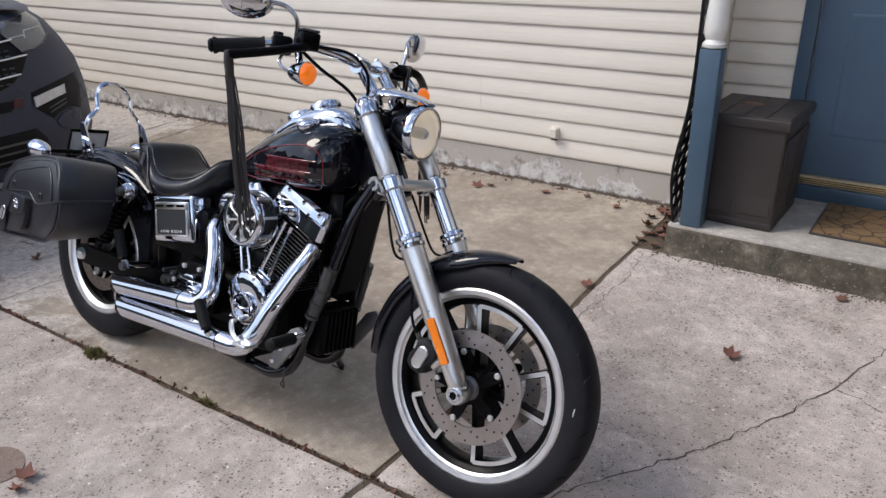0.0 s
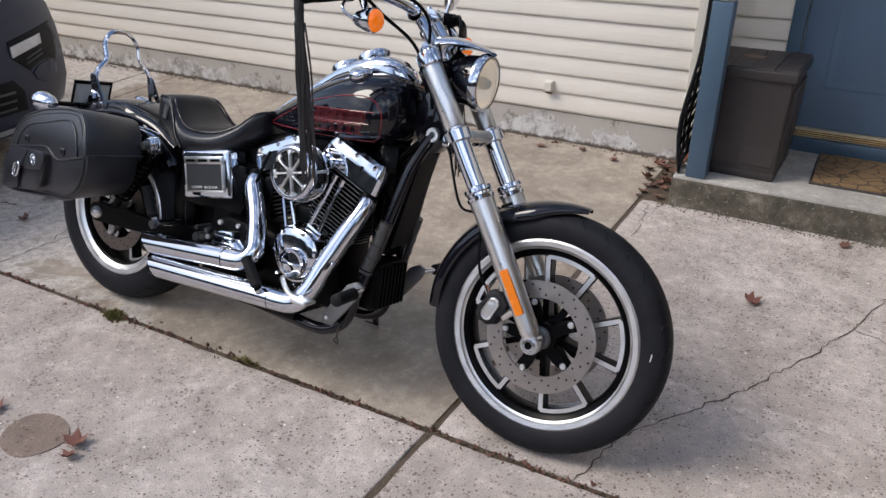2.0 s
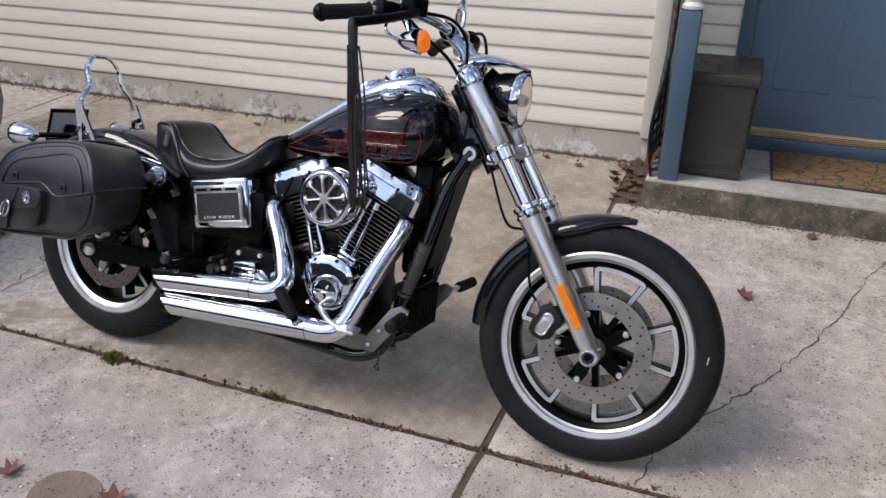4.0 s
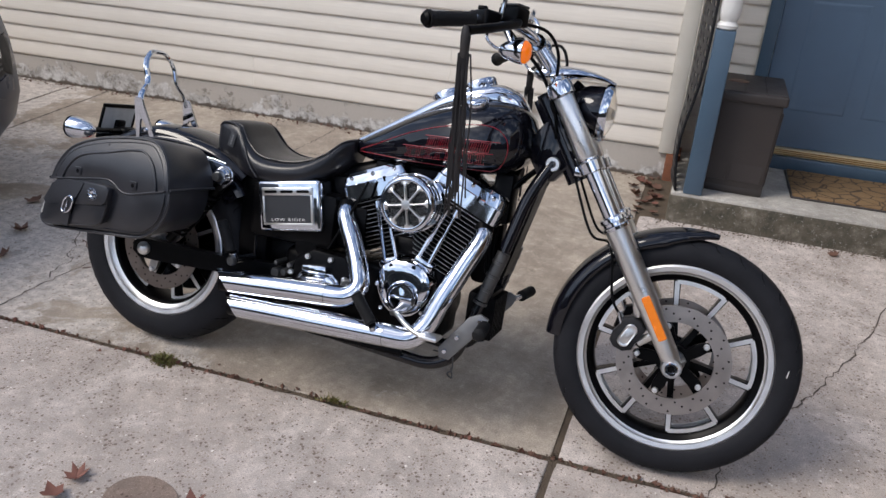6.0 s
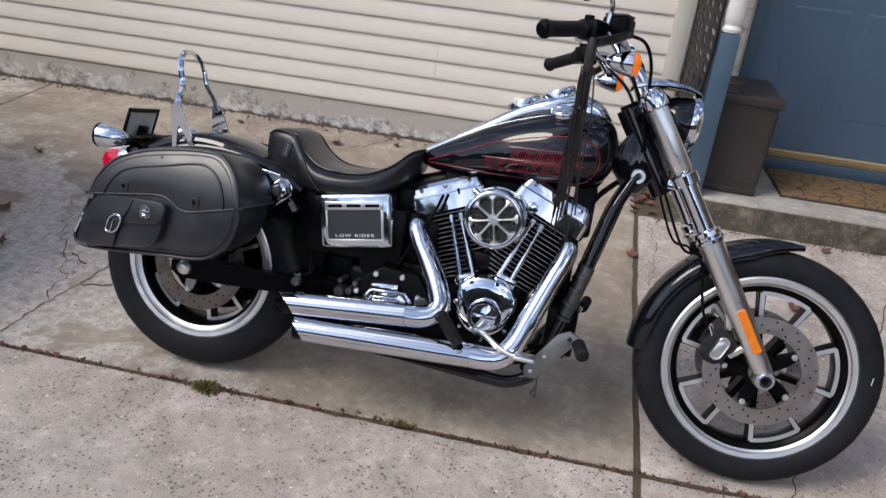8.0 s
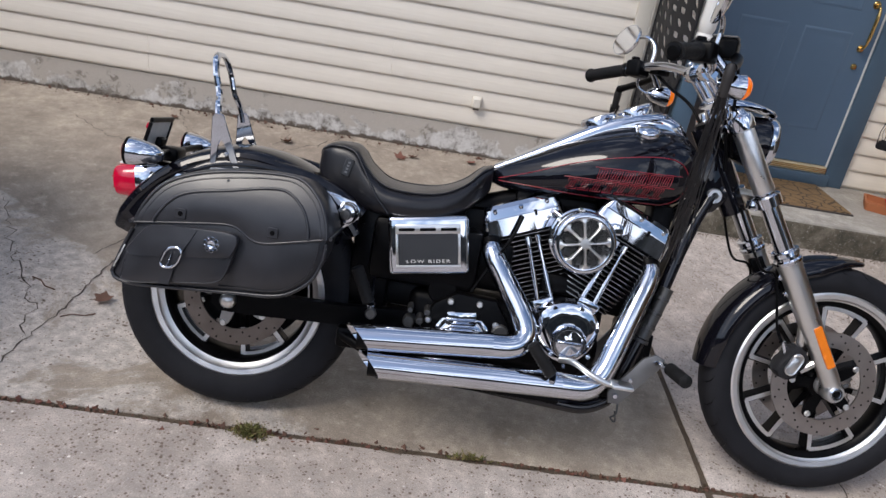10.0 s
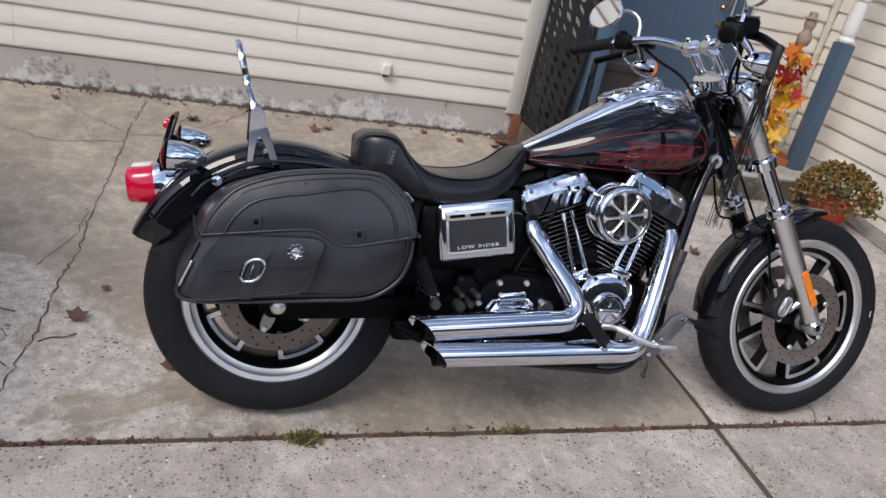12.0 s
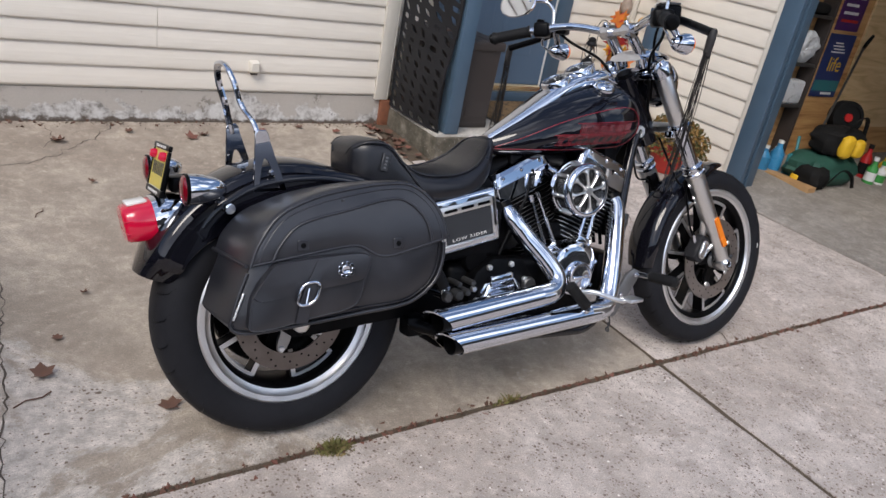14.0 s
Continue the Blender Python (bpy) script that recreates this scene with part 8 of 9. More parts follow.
gm = part("grille_mesh", cells, M_GUN, car, "fine grey grille mesh")
gm["kind"] = "stuff"
part("lower_intake", plate([(0.50, 0.37), (0.485, 0.468), (0.431, 0.531), (2 * CAR_Y - 0.431, 0.531), (2 * CAR_Y - 0.485, 0.468), (2 * CAR_Y - 0.50, 0.37)], 0.006), M_CARBLACK, car, "black lower intake")
for z in (0.395, 0.435, 0.475):
    part("intake_slat", patch((CAR_Y - 0.54, z), (CAR_Y + 0.54, z), (CAR_Y + 0.54, z + 0.012), (CAR_Y - 0.54, z + 0.012), 0.018, 14, 1), M_GUN, car)
part("skid_strip", patch((CAR_Y - 0.75, 0.262), (CAR_Y + 0.75, 0.262), (CAR_Y + 0.68, 0.295), (CAR_Y - 0.68, 0.295), 0.010, 18, 1), M_ALU, car, "silver skid strip")
for x in (-2.25, -5.1):
    for s in (-1, 1):
        w = part("wheel", lathe([(0.0, -0.11), (0.25, -0.11), (0.26, -0.10), (0.38, -0.09), (0.385, 0.0), (0.38, 0.09), (0.26, 0.10), (0.25, 0.11), (0, 0.11)], axis((x, CAR_Y + s * 0.86, 0.385), (0, 1, 0)), 40), M_RUBBER, car, "black tyre")
        part("rim", lathe([(0, 0.112), (0.06, 0.125), (0.09, 0.115), (0.20, 0.118), (0.245, 0.125), (0.25, 0.112)], axis((x, CAR_Y + s * 0.86, 0.385), (0, s, 0)), 30), M_ALU, w, "alloy rim")

# ---- things in the garage ----
def flat_sign(name, x0, x1, z0, z1, material, label, category):
    t = thing(name, label, category)
    part("sheet", box(x0, x1, GAR_Y - 0.008, GAR_Y - 0.002, z0, z1, 0.001, 1), material, t)
    return t


M_NAVY = worn("navy print", (0.02, 0.035, 0.13), 0.45, 0.2, 6.0, 60.0, 0.05)
M_PURPLE = worn("purple print", (0.07, 0.02, 0.12), 0.45, 0.2, 6.0, 60.0, 0.05)
M_TEAL = worn("teal plastic", (0.03, 0.17, 0.19), 0.5, 0.2, 12.0, 80.0, 0.1)
M_CYAN = worn("blue plastic", (0.04, 0.22, 0.42), 0.3, 0.2, 12.0, 80.0, 0.1)
M_TOOLY = worn("yellow nylon", (0.68, 0.42, 0.02), 0.6, 0.2, 20.0, 160.0, 0.3)
M_NYLON = worn("black nylon", (0.012, 0.012, 0.012), 0.8, 0.4, 20.0, 200.0, 0.5)
M_GREENY = worn("dark green nylon", (0.015, 0.07, 0.05), 0.7, 0.3, 20.0, 200.0, 0.4)
M_PLASTICBAG = worn("pale plastic film", (0.62, 0.65, 0.68), 0.3, 0.15, 14.0, 60.0, 0.8, dist=0.02)
M_REDP = worn("red plastic", (0.45, 0.02, 0.02), 0.35, 0.2, 20.0, 90.0, 0.1)
M_GREENP = worn("green plastic", (0.05, 0.28, 0.06), 0.4, 0.2, 20.0, 90.0, 0.1)
M_WOODC = worn("raw pine", (0.40, 0.24, 0.11), 0.7, 0.25, 10.0, 120.0, 0.2)

pst = flat_sign("poster", 4.735, 5.035, 1.02, 1.62, M_PURPLE, "purple printed poster on the plywood wall", "poster")
for k in range(6):
    part("print_bar", box(4.775, 4.995 - 0.03 * (k % 3), GAR_Y - 0.0092, GAR_Y - 0.0083, 1.08 + 0.055 * k, 1.10 + 0.055 * k), M_CREAM if k % 4 else M_REDP, pst, "plain pale bar")
pst = flat_sign("poster", 4.725, 5.06, 0.53, 0.995, M_NAVY, "navy printed poster with yellow lettering", "poster")
part("print_band", box(4.73, 5.055, GAR_Y - 0.0092, GAR_Y - 0.0083, 0.575, 0.655), M_TEAL, pst, "teal band")
for k in range(4):
    part("print_bar", box(4.80 + 0.02 * (k % 2), 4.98 - 0.02 * k, GAR_Y - 0.0092, GAR_Y - 0.0083, 0.86 + 0.022 * k, 0.869 + 0.022 * k), M_CREAM, pst, "plain pale bar")
part("print_bar", box(4.86, 5.00, GAR_Y - 0.0094, GAR_Y - 0.0084, 0.548, 0.566), M_CREAM, pst, "plain pale bar")
txt = bpy.data.curves.new("lettering", "FONT")
txt.body, txt.size, txt.extrude, txt.align_x = "life", 0.15, 0.0005, "CENTER"
txt.materials.append(M_TOOLY)
tob = new("lettering", txt)
tob.parent = pst
tob.matrix_world = pose(4.905, GAR_Y - 0.010, 0.725, 90, 0, 0)

shelf = thing("shelf_unit", "dark brown wooden shelf unit against the garage wall", "shelf")
for x in (4.10, 4.50):
    part("upright", box(x - 0.012, x + 0.012, 1.50, GAR_Y - 0.003, 0.012, 1.75, 0.002, 1), M_BROWN, shelf)
for z in (0.47, 0.76, 1.09):
    part("shelf", box(4.113, 4.487, 1.50, GAR_Y - 0.003, z, z + 0.02, 0.002, 1), M_GUN, shelf, "grey shelf board")


def lump(c, sx, sy, sz, seed, e=2.6, n=20, rings=10, rough=0.06):
    """A soft crumpled body standing on its base."""
    r = random.Random(seed)
    out = []
    for j in range(rings + 1):
        t = j / rings
        k = (1 - abs(2 * t - 1) ** e) ** (1 / e) if 0 < j < rings else 0.35
        ring = []
        for i in range(n):
            a = 2 * math.pi * i / n
            ca, sa = math.cos(a), math.sin(a)
            q = 1 + rough * noise.noise(Vector((ca * 2 + seed, sa * 2, t * 4)))
            q2 = math.copysign(abs(ca) ** 0.7, ca), math.copysign(abs(sa) ** 0.7, sa)
            ring.append(Vector(c) + Vector((sx * q2[0] * k * q, sy * q2[1] * k * q, sz * t)))
        out.append(ring)
    return loft(out)


pb = thing("plastic_bag", "crumpled pale plastic bag on the shelf", "bag")
part("bag", lump((4.37, 1.555, 0.781), 0.11, 0.05, 0.22, 4, 2.2, 24, 12, 0.5), M_PLASTICBAG, pb)
pb = thing("plastic_tub", "pale grey plastic tub on the shelf", "tub")
part("tub", box(4.15, 4.47, 1.505, 1.61, 0.491, 0.66, 0.02, 3), M_PLASTICBAG, pb)
pb = thing("cap", "dark cap lying on the shelf", "cap")
part("crown", lump((4.38, 1.555, 1.111), 0.09, 0.05, 0.08, 9), M_NYLON, pb)
for k, (x, y, mt, h) in enumerate(((4.26, 1.40, M_CYAN, 0.24), (4.14, 1.42, M_CYAN, 0.20), (4.05, 1.45, M_TOOLY, 0.16), (4.34, 1.46, M_REDP, 0.17))):
    bt = thing("bottle", ("blue plastic bottle on the floor", "blue plastic bottle on the floor", "yellow bottle on the floor", "red plastic bottle on the floor")[k], "bottle")
    part("bottle_body", lathe([(0, 0.013), (0.045, 0.013), (0.05, 0.03), (0.05, h * 0.7), (0.02, h * 0.9), (0.02, h)], Matrix.Translation((x, y, 0)), 18), mt, bt)
    part("bottle_cap", lathe([(0.021, h), (0.021, h + 0.02), (0, h + 0.02)], Matrix.Translation((x, y, 0)), 14), M_CREAM, bt)
dp = thing("dustpan", "teal plastic dustpan standing on the floor", "dustpan")
part("pan", box(4.27, 4.43, 1.31, 1.33, 0.013, 0.19, 0.006, 2, pose(0, 0, 0, 0, 0, 0)), M_TEAL, dp)
part("pan_side", box(4.27, 4.285, 1.24, 1.309, 0.013, 0.13, 0.004, 1), M_TEAL, dp)
part("pan_handle", tube([(4.36, 1.325, 0.17), (4.40, 1.37, 0.30)], 0.011, 10), M_TEAL, dp)
br = thing("broom", "long-handled broom leaning on the plywood wall", "broom")
part("broom_handle", tube([(4.27, 1.20, 0.09), (5.19, GAR_Y - 0.022, 0.96)], 0.009, 10), M_GUN, br)
part("broom_grip", tube([(5.145, 1.578, 0.917), (5.245, GAR_Y - 0.020, 1.012)], 0.014, 10), M_NYLON, br, "dark foam grip")
part("broom_head", box(4.20, 4.32, 1.16, 1.22, 0.013, 0.09, 0.012, 2), M_TOOLY, br, "yellow broom head")
pk = thing("wood_block", "short raw pine board lying on the floor", "board")
part("board", box(-0.05, 0.05, -0.17, 0.17, 0.0, 0.045, 0.003, 1, pose(4.16, 1.18, 0.0125, 0, 0, 3)), M_WOODC, pk)
tb = thing("tool_bag", "black and yellow nylon tool bag on a green bag", "bag")
part("bag_body", lump((4.56, 1.18, 0.235), 0.24, 0.12, 0.20, 12, 3.5, 24, 10, 0.2), M_NYLON, tb)
part("yellow_pocket", lump((4.45, 1.045, 0.25), 0.062, 0.035, 0.16, 14, 4.0, 18, 8, 0.1), M_TOOLY, tb, "yellow front pocket")
part("yellow_pocket", lump((4.61, 1.050, 0.25), 0.055, 0.035, 0.13, 15, 4.0, 18, 8, 0.1), M_TOOLY, tb, "yellow side pocket")
part("bag_strap", tube(smooth_line([(4.42, 1.10, 0.36), (4.50, 1.07, 0.50), (4.62, 1.07, 0.52), (4.72, 1.10, 0.36)], 6), 0.014, 8, squash=0.4), M_NYLON, tb, "black strap")
gb = thing("duffel_bag", "dark green and black duffel bag on the floor", "bag")
part("bag_body", lump((4.52, 1.20, 0.0125), 0.30, 0.16, 0.235, 17, 3.0, 26, 10, 0.25), M_GREENY, gb)
part("end_pocket", lump((4.30, 1.12, 0.0125), 0.10, 0.10, 0.17, 18, 3.0, 18, 8, 0.3), M_NYLON, gb, "black end pocket")
part("bag_strap", tube(smooth_line([(4.32, 1.03, 0.04), (4.45, 1.01, 0.17), (4.62, 1.02, 0.12), (4.70, 1.03, 0.03)], 6), 0.012, 8, squash=0.4), M_NYLON, gb, "black strap")
wf = thing("cable_reel", "round dark cable reel standing behind the bags", "reel")
part("reel_rim", lathe([(0.095, -0.04), (0.120, -0.04), (0.120, 0.04), (0.095, 0.04), (0.095, -0.04)], axis((4.82, 1.335, 0.455), (-0.5, -1, 0.2)), 28), M_NYLON, wf)
part("reel_hub", lathe([(0, 0.033), (0.03, 0.033), (0.03, 0.045), (0, 0.045)], axis((4.82, 1.335, 0.455), (-0.5, -1, 0.2)), 20), M_REDP, wf, "red hub")
part("reel_plate", lathe([(0, 0.032), (0.094, 0.030), (0.094, 0.022), (0, 0.022)], axis((4.82, 1.335, 0.455), (-0.5, -1, 0.2)), 28), M_NYLON, wf, "black disc")
part("reel_stand", tube([(4.82, 1.375, 0.36), (4.82, 1.375, 0.0125)], 0.02, 8), M_NYLON, wf)
tagged(finish("wall_panel", box(5.13, 6.6, GAR_Y - 0.020, GAR_Y - 0.003, 0.30, 2.6, 0.002, 1), M_PALEPLY, None, 30), "pale new plywood panel on the garage wall", "panel", kind="structure")
for k, (x, y, mt, mc, h) in enumerate(((5.03, 1.10, M_GREENP, M_CREAM, 0.20), (5.13, 1.08, M_CREAM, M_GREENP, 0.17), (5.09, 1.20, M_REDP, M_NYLON, 0.26), (5.22, 1.12, M_TOOLY, M_NYLON, 0.22))):
    bt = thing("spray_bottle", ("green and white bottle on the floor", "white bottle with a green cap", "red bottle with a black cap", "yellow bottle with a black cap")[k], "bottle")
    part("bottle_body", lathe([(0, 0.013), (0.036, 0.013), (0.04, 0.03), (0.04, h * 0.7), (0.016, h * 0.88), (0.016, h)], Matrix.Translation((x, y, 0)), 18), mt, bt)
    part("bottle_cap", lathe([(0.019, h), (0.019, h + 0.03), (0, h + 0.03)], Matrix.Translation((x, y, 0)), 14), mc, bt)
    part("bottle_label", lathe([(0.0405, h * 0.25), (0.0405, h * 0.58)], Matrix.Translation((x, y, 0)), 18), mc, bt)

# ---- small things on wall and ground ----
vent = thing("wall_vent", "small cream vent cap on the siding", "vent")
part("vent_cap", loft([[Vector((0.70 + x, WALL_Y - d, 0.395 + z)) for x, z in round_outline(-0.026 * k, 0.026 * k, -0.032 * k, 0.032 * k, 0.008, 3)] for d, k in ((-0.004, 1.0), (0.022, 0.95), (0.034, 0.7))]), M_TRIM, vent)
part("vent_slot", box(0.684, 0.716, WALL_Y - 0.02, WALL_Y + 0.0, 0.355, 0.3635), M_CRACK, vent, "dark lower slot")


def wander(pts, seed, step=0.025, amp=0.010):
    """A crooked line through the points on the drive."""
    r = random.Random(seed)
    out = []
    for (x0, y0), (x1, y1) in zip(pts, pts[1:]):
        n = max(2, int(math.hypot(x1 - x0, y1 - y0) / step))
        for i in range(n):
            t = i / n
            out.append((x0 + (x1 - x0) * t + r.uniform(-amp, amp), y0 + (y1 - y0) * t + r.uniform(-amp, amp)))
    return out + [pts[-1]]


def crack(pts, seed, width, amp=0.010, step=0.025):
    r = random.Random(seed + 100)
    line = wander(pts, seed, step, amp)
    bm = bmesh.new()
    a = b = None
    for i, (x, y) in enumerate(line):
        x1, y1 = line[min(i + 1, len(line) - 1)]
        x0, y0 = line[max(i - 1, 0)]
        d = Vector((x1 - x0, y1 - y0, 0)).normalized()
        w = width * r.uniform(0.3, 1.2) * (0.2 if i in (0, len(line) - 1) else 1)
        n = Vector((-d.y, d.x, 0)) * w
        p = Vector((x, y, rise(y) + 0.0016))
        c, e = bm.verts.new(p + n), bm.verts.new(p - n)
        if a:
            bm.faces.new((a, c, e, b))
        a, b = c, e
    ob = tagged(finish("crack", bm, M_CRACK, None, 0), "thin dark crack across the concrete drive", "crack", "cracks in the drive", "structure")
    return ob


crack([(-0.50, 2.2), (-0.545, 1.75), (-0.56, 1.33), (-0.59, 1.0), (-0.585, 0.75), (-0.61, 0.5), (-0.615, 0.25), (-0.65, -0.03), (-0.66, -0.24)], 1, 0.0030, 0.008)
crack([(-0.60, 1.05), (-0.62, 0.8), (-0.70, 0.6)], 2, 0.002)
crack([(2.68, 1.68), (2.507, 1.347), (2.381, 0.999), (2.27, 0.75), (2.128, 0.465), (1.98, 0.23), (1.85, 0.04), (1.80, -0.2)], 3, 0.0028, 0.009)
crack([(2.38, 1.0), (2.62, 0.90), (2.85, 0.93)], 4, 0.002)
crack([(-0.545, 1.72), (-0.35, 1.80), (-0.12, 2.02), (0.0, 2.2)], 5, 0.0024, 0.016)
crack([(-0.54, 1.66), (-0.82, 1.60), (-1.1, 1.72), (-1.4, 1.95)], 6, 0.0024, 0.016)
crack([(-0.66, -0.25), (-0.72, -0.5), (-0.66, -0.8)], 7, 0.0022)
crack([(-0.9, 2.2), (-0.80, 1.98), (-0.66, 1.86), (-0.54, 1.74)], 8, 0.002)
crack([(-0.30, 2.2), (-0.28, 2.05), (-0.34, 1.92)], 9, 0.002)
crack([(-1.2, 0.95), (-0.95, 0.55), (-0.70, 0.2), (-0.66, 0.02)], 10, 0.0022, 0.018)
crack([(1.45, 0.95), (1.50, 1.35), (1.46, 1.66)], 11, 0.0018)
# a joint across the drive, left of the motorcycle
crack([(-2.20, 0.6), (-2.23, 1.4), (-2.25, 2.24)], 12, 0.008, 0.004)


def grit(name, count, place, material, label, size, seed):
    r = random.Random(seed)
    bm = bmesh.new()
    for k in range(count):
        x, y, z = place(r)
        s = r.uniform(0.25, 1.0) * size
        q = Euler((r.uniform(0, 6), r.uniform(0, 6), r.uniform(0, 6))).to_matrix()
        vs = [bm.verts.new(Vector((x, y, z + s * 0.25)) + q @ (Vector(p) * s)) for p in ((1, 0, -0.5), (-0.6, 0.8, -0.4), (-0.6, -0.8, -0.4), (0, 0, 0.6))]
        for f in ((0, 1, 2), (0, 1, 3), (1, 2, 3), (2, 0, 3)):
            bm.faces.new([vs[i] for i in f])
    return tagged(finish(name, bm, material, None, 0), label, "grit", "", "stuff")


def at_long(r):
    x = r.uniform(-2.4, 3.3)
    return x, long_joint(x) + r.gauss(0, 0.008) * (1.6 if noise.noise(Vector((x * 3, 0, 5))) > 0.1 else 0.7), -0.006 + abs(r.gauss(0, 0.003))


def at_cross(r):
    y = r.uniform(-1.6, 1.66)
    return cross_joint(y) + r.gauss(0, 0.008), y, rise(y) - 0.006


def at_wall(r):
    x = r.uniform(-4.5, 1.5)
    y = WALL_Y - abs(r.gauss(0, 0.032))
    return x, y, rise(y)


def at_step(r):
    x = r.uniform(1.5, 3.4)
    y = 1.69 - abs(r.gauss(0, 0.02))
    return x, y, rise(y)


grit("joint_debris", 2200, at_long, M_DIRT, "brown grit and leaf bits in the long joint", 0.0055, 1)
grit("joint_debris", 900, at_cross, M_DIRT, "brown grit in the cross joint", 0.004, 2)
grit("wall_debris", 1100, at_wall, M_DIRT, "dark grit along the foot of the wall", 0.0058, 3)
grit("wall_debris", 220, at_wall, M_DRY, "bits of dry leaf along the foot of the wall", 0.014, 4)
grit("step_debris", 500, at_step, M_DIRT, "grit along the foot of the porch step", 0.007, 5)
grit("joint_litter", 520, at_long, M_DRY, "bits of dry leaf in the long joint", 0.012, 6)
grit("joint_litter", 160, at_long, M_DRYRED, "reddish bits of leaf in the long joint", 0.013, 7)

M_MOSS = worn("olive moss", (0.165, 0.16, 0.05), 0.9, 0.5, 30.0, 160.0, 0.4)
M_MOSSD = worn("straw moss", (0.21, 0.16, 0.07), 0.9, 0.4, 30.0, 160.0, 0.4)


def tuft(x, y, rx, ry, count, seed):
    t = thing("moss_tuft", "low olive moss and weed growing in the joint", "moss", "moss tufts")
    for nm, mt, c in (("moss", M_MOSS, count), ("straw", M_MOSSD, count // 2)):
        r = random.Random(seed)
        bm = bmesh.new()
        for k in range(c):
            a, u = r.uniform(0, 6.283), abs(r.gauss(0, 0.5))
            p = Vector((x + rx * u * math.cos(a), y + ry * u * math.sin(a), -0.003))
            h = r.uniform(0.008, 0.032) * max(0.3, 1 - u * 0.6)
            lean = Vector((r.uniform(-1, 1), r.uniform(-1, 1), 0)) * h * 0.9
            w = Vector((r.uniform(-1, 1), r.uniform(-1, 1), 0)).normalized() * r.uniform(0.0015, 0.004)
            vs = [bm.verts.new(q) for q in (p - w, p + w, p + lean * 0.5 + w * 0.8 + Vector((0, 0, h * 0.7)), p + lean + Vector((0, 0, h)))]
            bm.faces.new(vs)
            seed += 1
        ob = part(nm, bm, mt, t, "", 0)
        ob["kind"] = "stuff"


tuft(0.095, -0.243, 0.058, 0.034, 520, 1)
tuft(0.70, -0.220, 0.07, 0.008, 70, 2)

M_PATCH = concrete("brown patch", (0.36, 0.28, 0.235), (0.16, 0.11, 0.09), 0.28, 80.0, (0.30, 0.225, 0.18))
pt = bmesh.new()
r = random.Random(2)
ring = [(0.435 + 0.098 * math.cos(a) * (1 + 0.05 * math.sin(3 * a)), -0.785 + 0.088 * math.sin(a) * (1 + 0.06 * math.cos(2 * a + 1))) for a in (2 * math.pi * k / 36 for k in range(36))]
add_prism(pt, ring, -0.002, 0.003, None, 0.0015, 1)
tagged(finish("patch", pt, M_PATCH, None, 40), "round brown mortar patch in the concrete", "patch", kind="structure")


def fallen(x, y, size, mt, seed, label):
    r = random.Random(seed)
    bm = bmesh.new()
    leaf_mesh(bm, pose(x, y, rise(y) + 0.006, r.uniform(-14, 14), r.uniform(-14, 14), r.uniform(0, 360)), size * 0.85, r.choice((5, 6, 7)), r, r.uniform(0.3, 0.8), r.uniform(0.55, 0.8))
    tagged(finish("fallen_leaf", bm, mt, None, 60), label, "leaf", "fallen leaves")


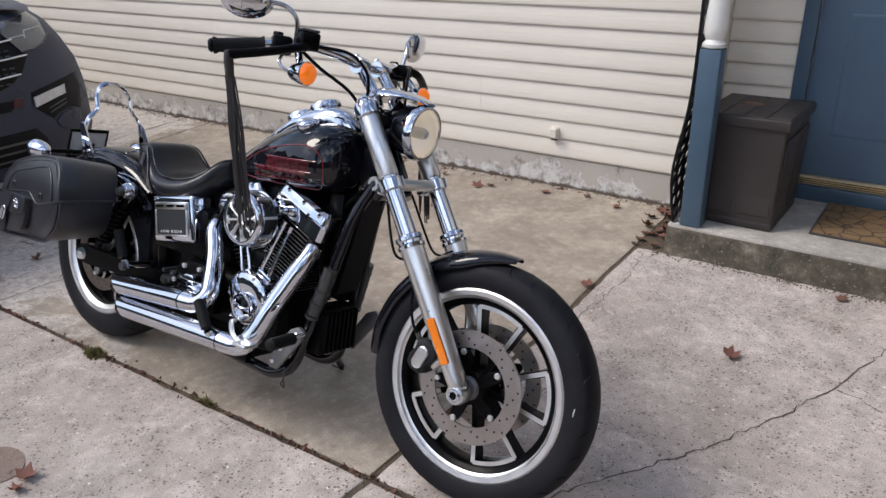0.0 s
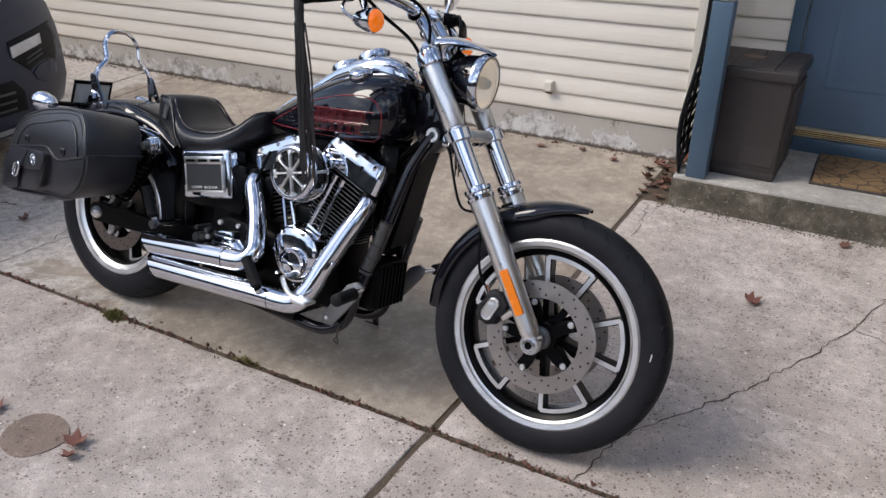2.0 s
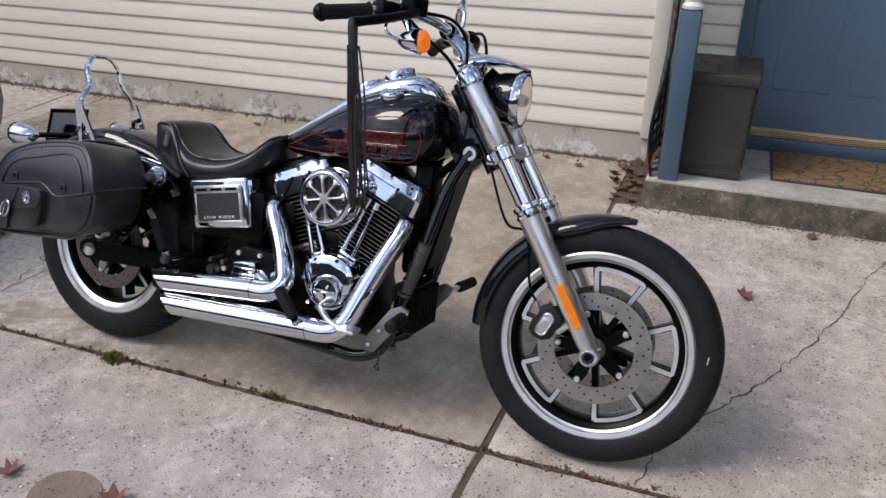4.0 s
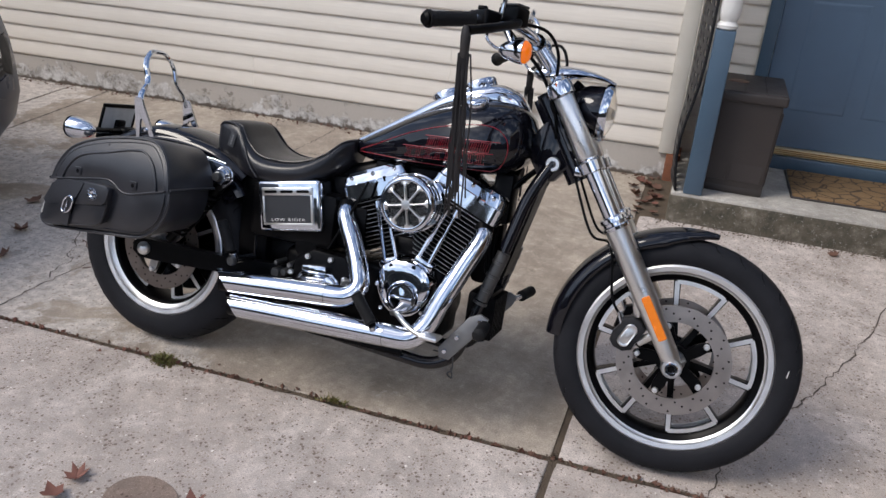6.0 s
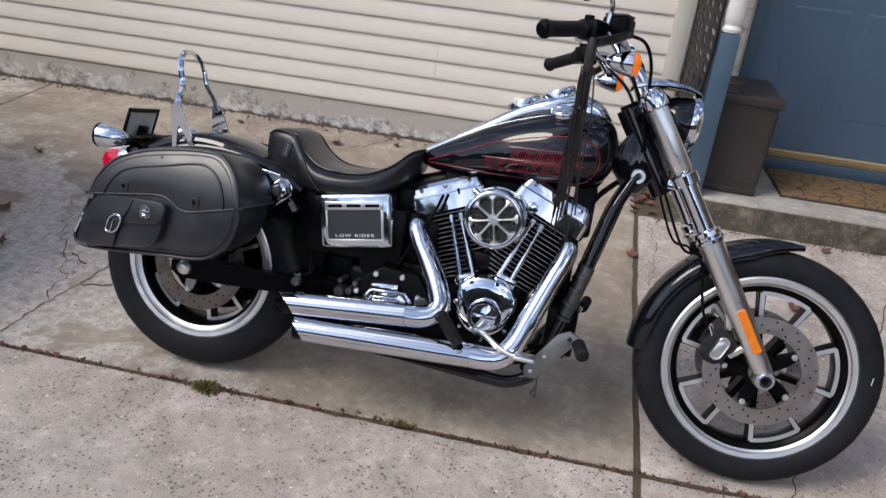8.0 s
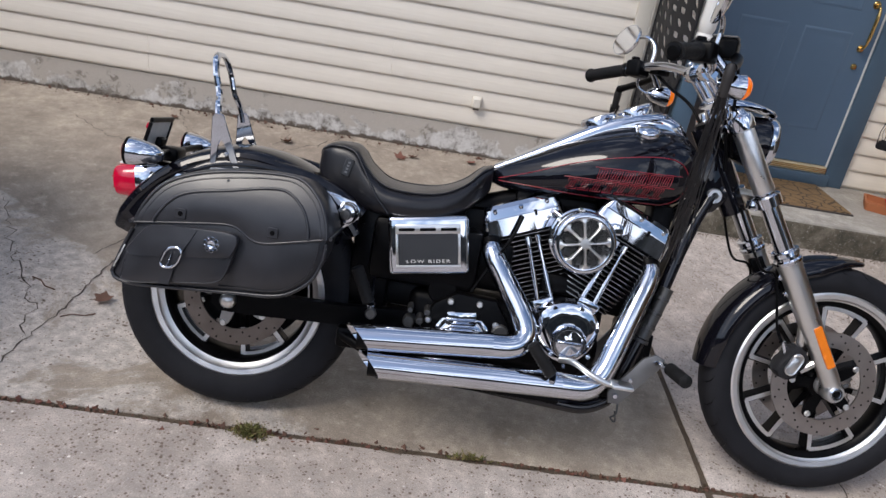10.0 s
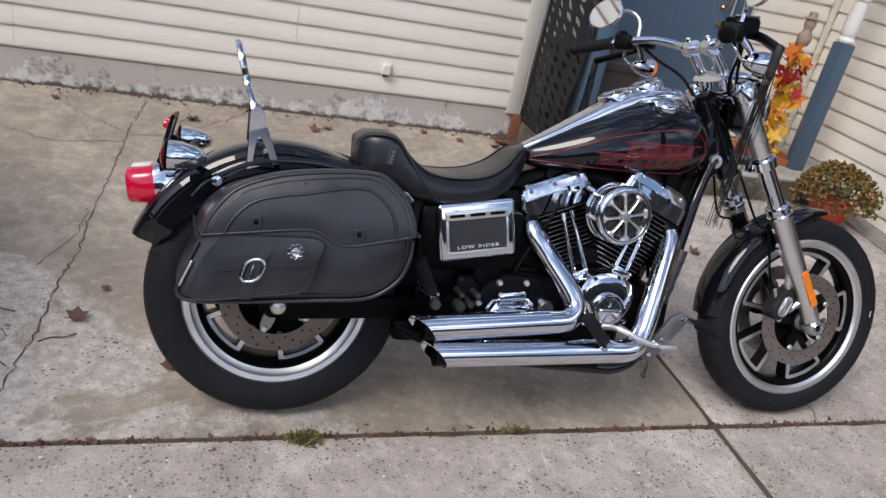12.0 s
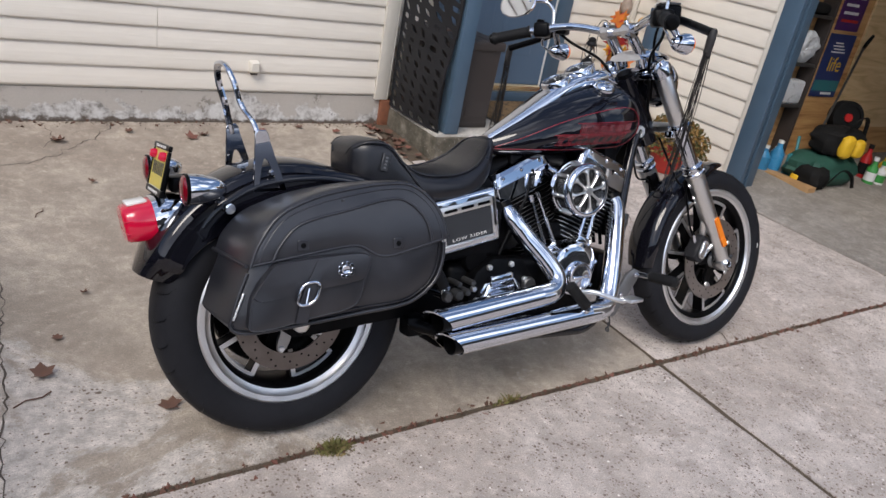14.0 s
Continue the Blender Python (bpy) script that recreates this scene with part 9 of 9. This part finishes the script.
BR, RD = "dry brown leaf lying on the concrete", "dry reddish leaf lying on the concrete"
for k, (x, y, s, red) in enumerate(((2.04, 1.0, 0.042, 1), (1.385, 1.23, 0.035, 1), (0.335, 2.03, 0.05, 1), (0.40, 2.06, 0.035, 0), (-0.53, 0.295, 0.045, 0), (-0.25, 0.06, 0.04, 0), (-0.36, 0.72, 0.02, 0), (-0.47, 0.47, 0.022, 0),
                                   (-1.09, 0.34, 0.055, 0), (0.24, -0.78, 0.045, 1), (0.23, -0.85, 0.04, 1), (0.575, -0.755, 0.045, 1), (0.60, -0.80, 0.03, 1), (-0.27, 1.99, 0.045, 0),
                                   (1.37, 1.95, 0.045, 0), (1.43, 1.86, 0.04, 1), (1.35, 2.06, 0.045, 0), (1.42, 2.12, 0.04, 1), (1.40, 1.78, 0.035, 0), (1.46, 1.98, 0.035, 0), (-2.7, 1.09, 0.05, 0), (-1.3, 0.62, 0.05, 0), (-0.95, 0.12, 0.04, 0),
                                   (0.05, 2.1, 0.03, 0), (0.72, 2.12, 0.035, 1), (0.95, 2.16, 0.03, 0), (1.15, 2.1, 0.03, 1), (-0.9, 2.08, 0.03, 0), (2.3, 1.62, 0.03, 0), (2.62, 1.60, 0.025, 0), (-1.6, 1.25, 0.04, 0), (-0.2, 1.55, 0.02, 0), (2.75, 0.4, 0.02, 0))):
    fallen(x, y, s, M_DRYRED if red else M_DRY, 40 + k, RD if red else BR)
heap = random.Random(77)
for k in range(16):   # leaves blown into the corner by the step
    fallen(heap.uniform(1.37, 1.51), heap.uniform(1.68, 2.22), heap.uniform(0.020, 0.036), M_DRYRED if k % 5 == 0 else M_DRY, 300 + k, RD if k % 5 == 0 else BR)
for k, (x, y, a, ln) in enumerate(((-0.56, 0.19, 20, 0.10), (-0.75, 0.35, -35, 0.12), (-1.2, 0.2, 10, 0.09), (-0.42, 1.3, 60, 0.08))):
    tw2 = pose(x, y, rise(y) + 0.003, 0, 0, a)
    tagged(finish("twig", tube([tw2 @ Vector(p) for p in ((-ln / 2, 0, 0), (-ln / 6, 0.008, 0.002), (ln / 5, -0.004, 0.003), (ln / 2, 0.01, 0))], 0.002, 6), M_DRY, None, 60), "short brown twig on the concrete", "twig", "twigs")

# unseen belt in tree and house tones, added to darken low reflections in chrome
def backdrop_mat():
    m, b, nt = principled("dark reflection belt", (0.1, 0.08, 0.06), 0.95)
    n = noise_tex(nt, 0.7, 7.0, 0.65)
    nt.links.new(ramp(nt, n, [(0.35, (0.030, 0.031, 0.028)), (0.5, (0.085, 0.076, 0.064)), (0.65, (0.19, 0.17, 0.15))]), b.inputs["Base Color"])
    return m


bd = bmesh.new()
r = random.Random(30)
cols = []
for k in range(90):
    a = radians(160 + 220 * k / 89)
    rad = 16
    h = 3.4 + 2.0 * noise.noise(Vector((k * 0.21, 1, 0))) + 1.4 * r.random()
    cols.append([bd.verts.new((rad * math.cos(a), rad * math.sin(a), z)) for z in (-0.5, h * 0.5, h)])
for p, q in zip(cols, cols[1:]):
    for i in range(2):
        bd.faces.new((p[i], q[i], q[i + 1], p[i + 1]))
tagged(finish("backdrop", bd, backdrop_mat(), None, 60), "added unseen belt of dark tree and house tones, for reflections", "backdrop", kind="structure")
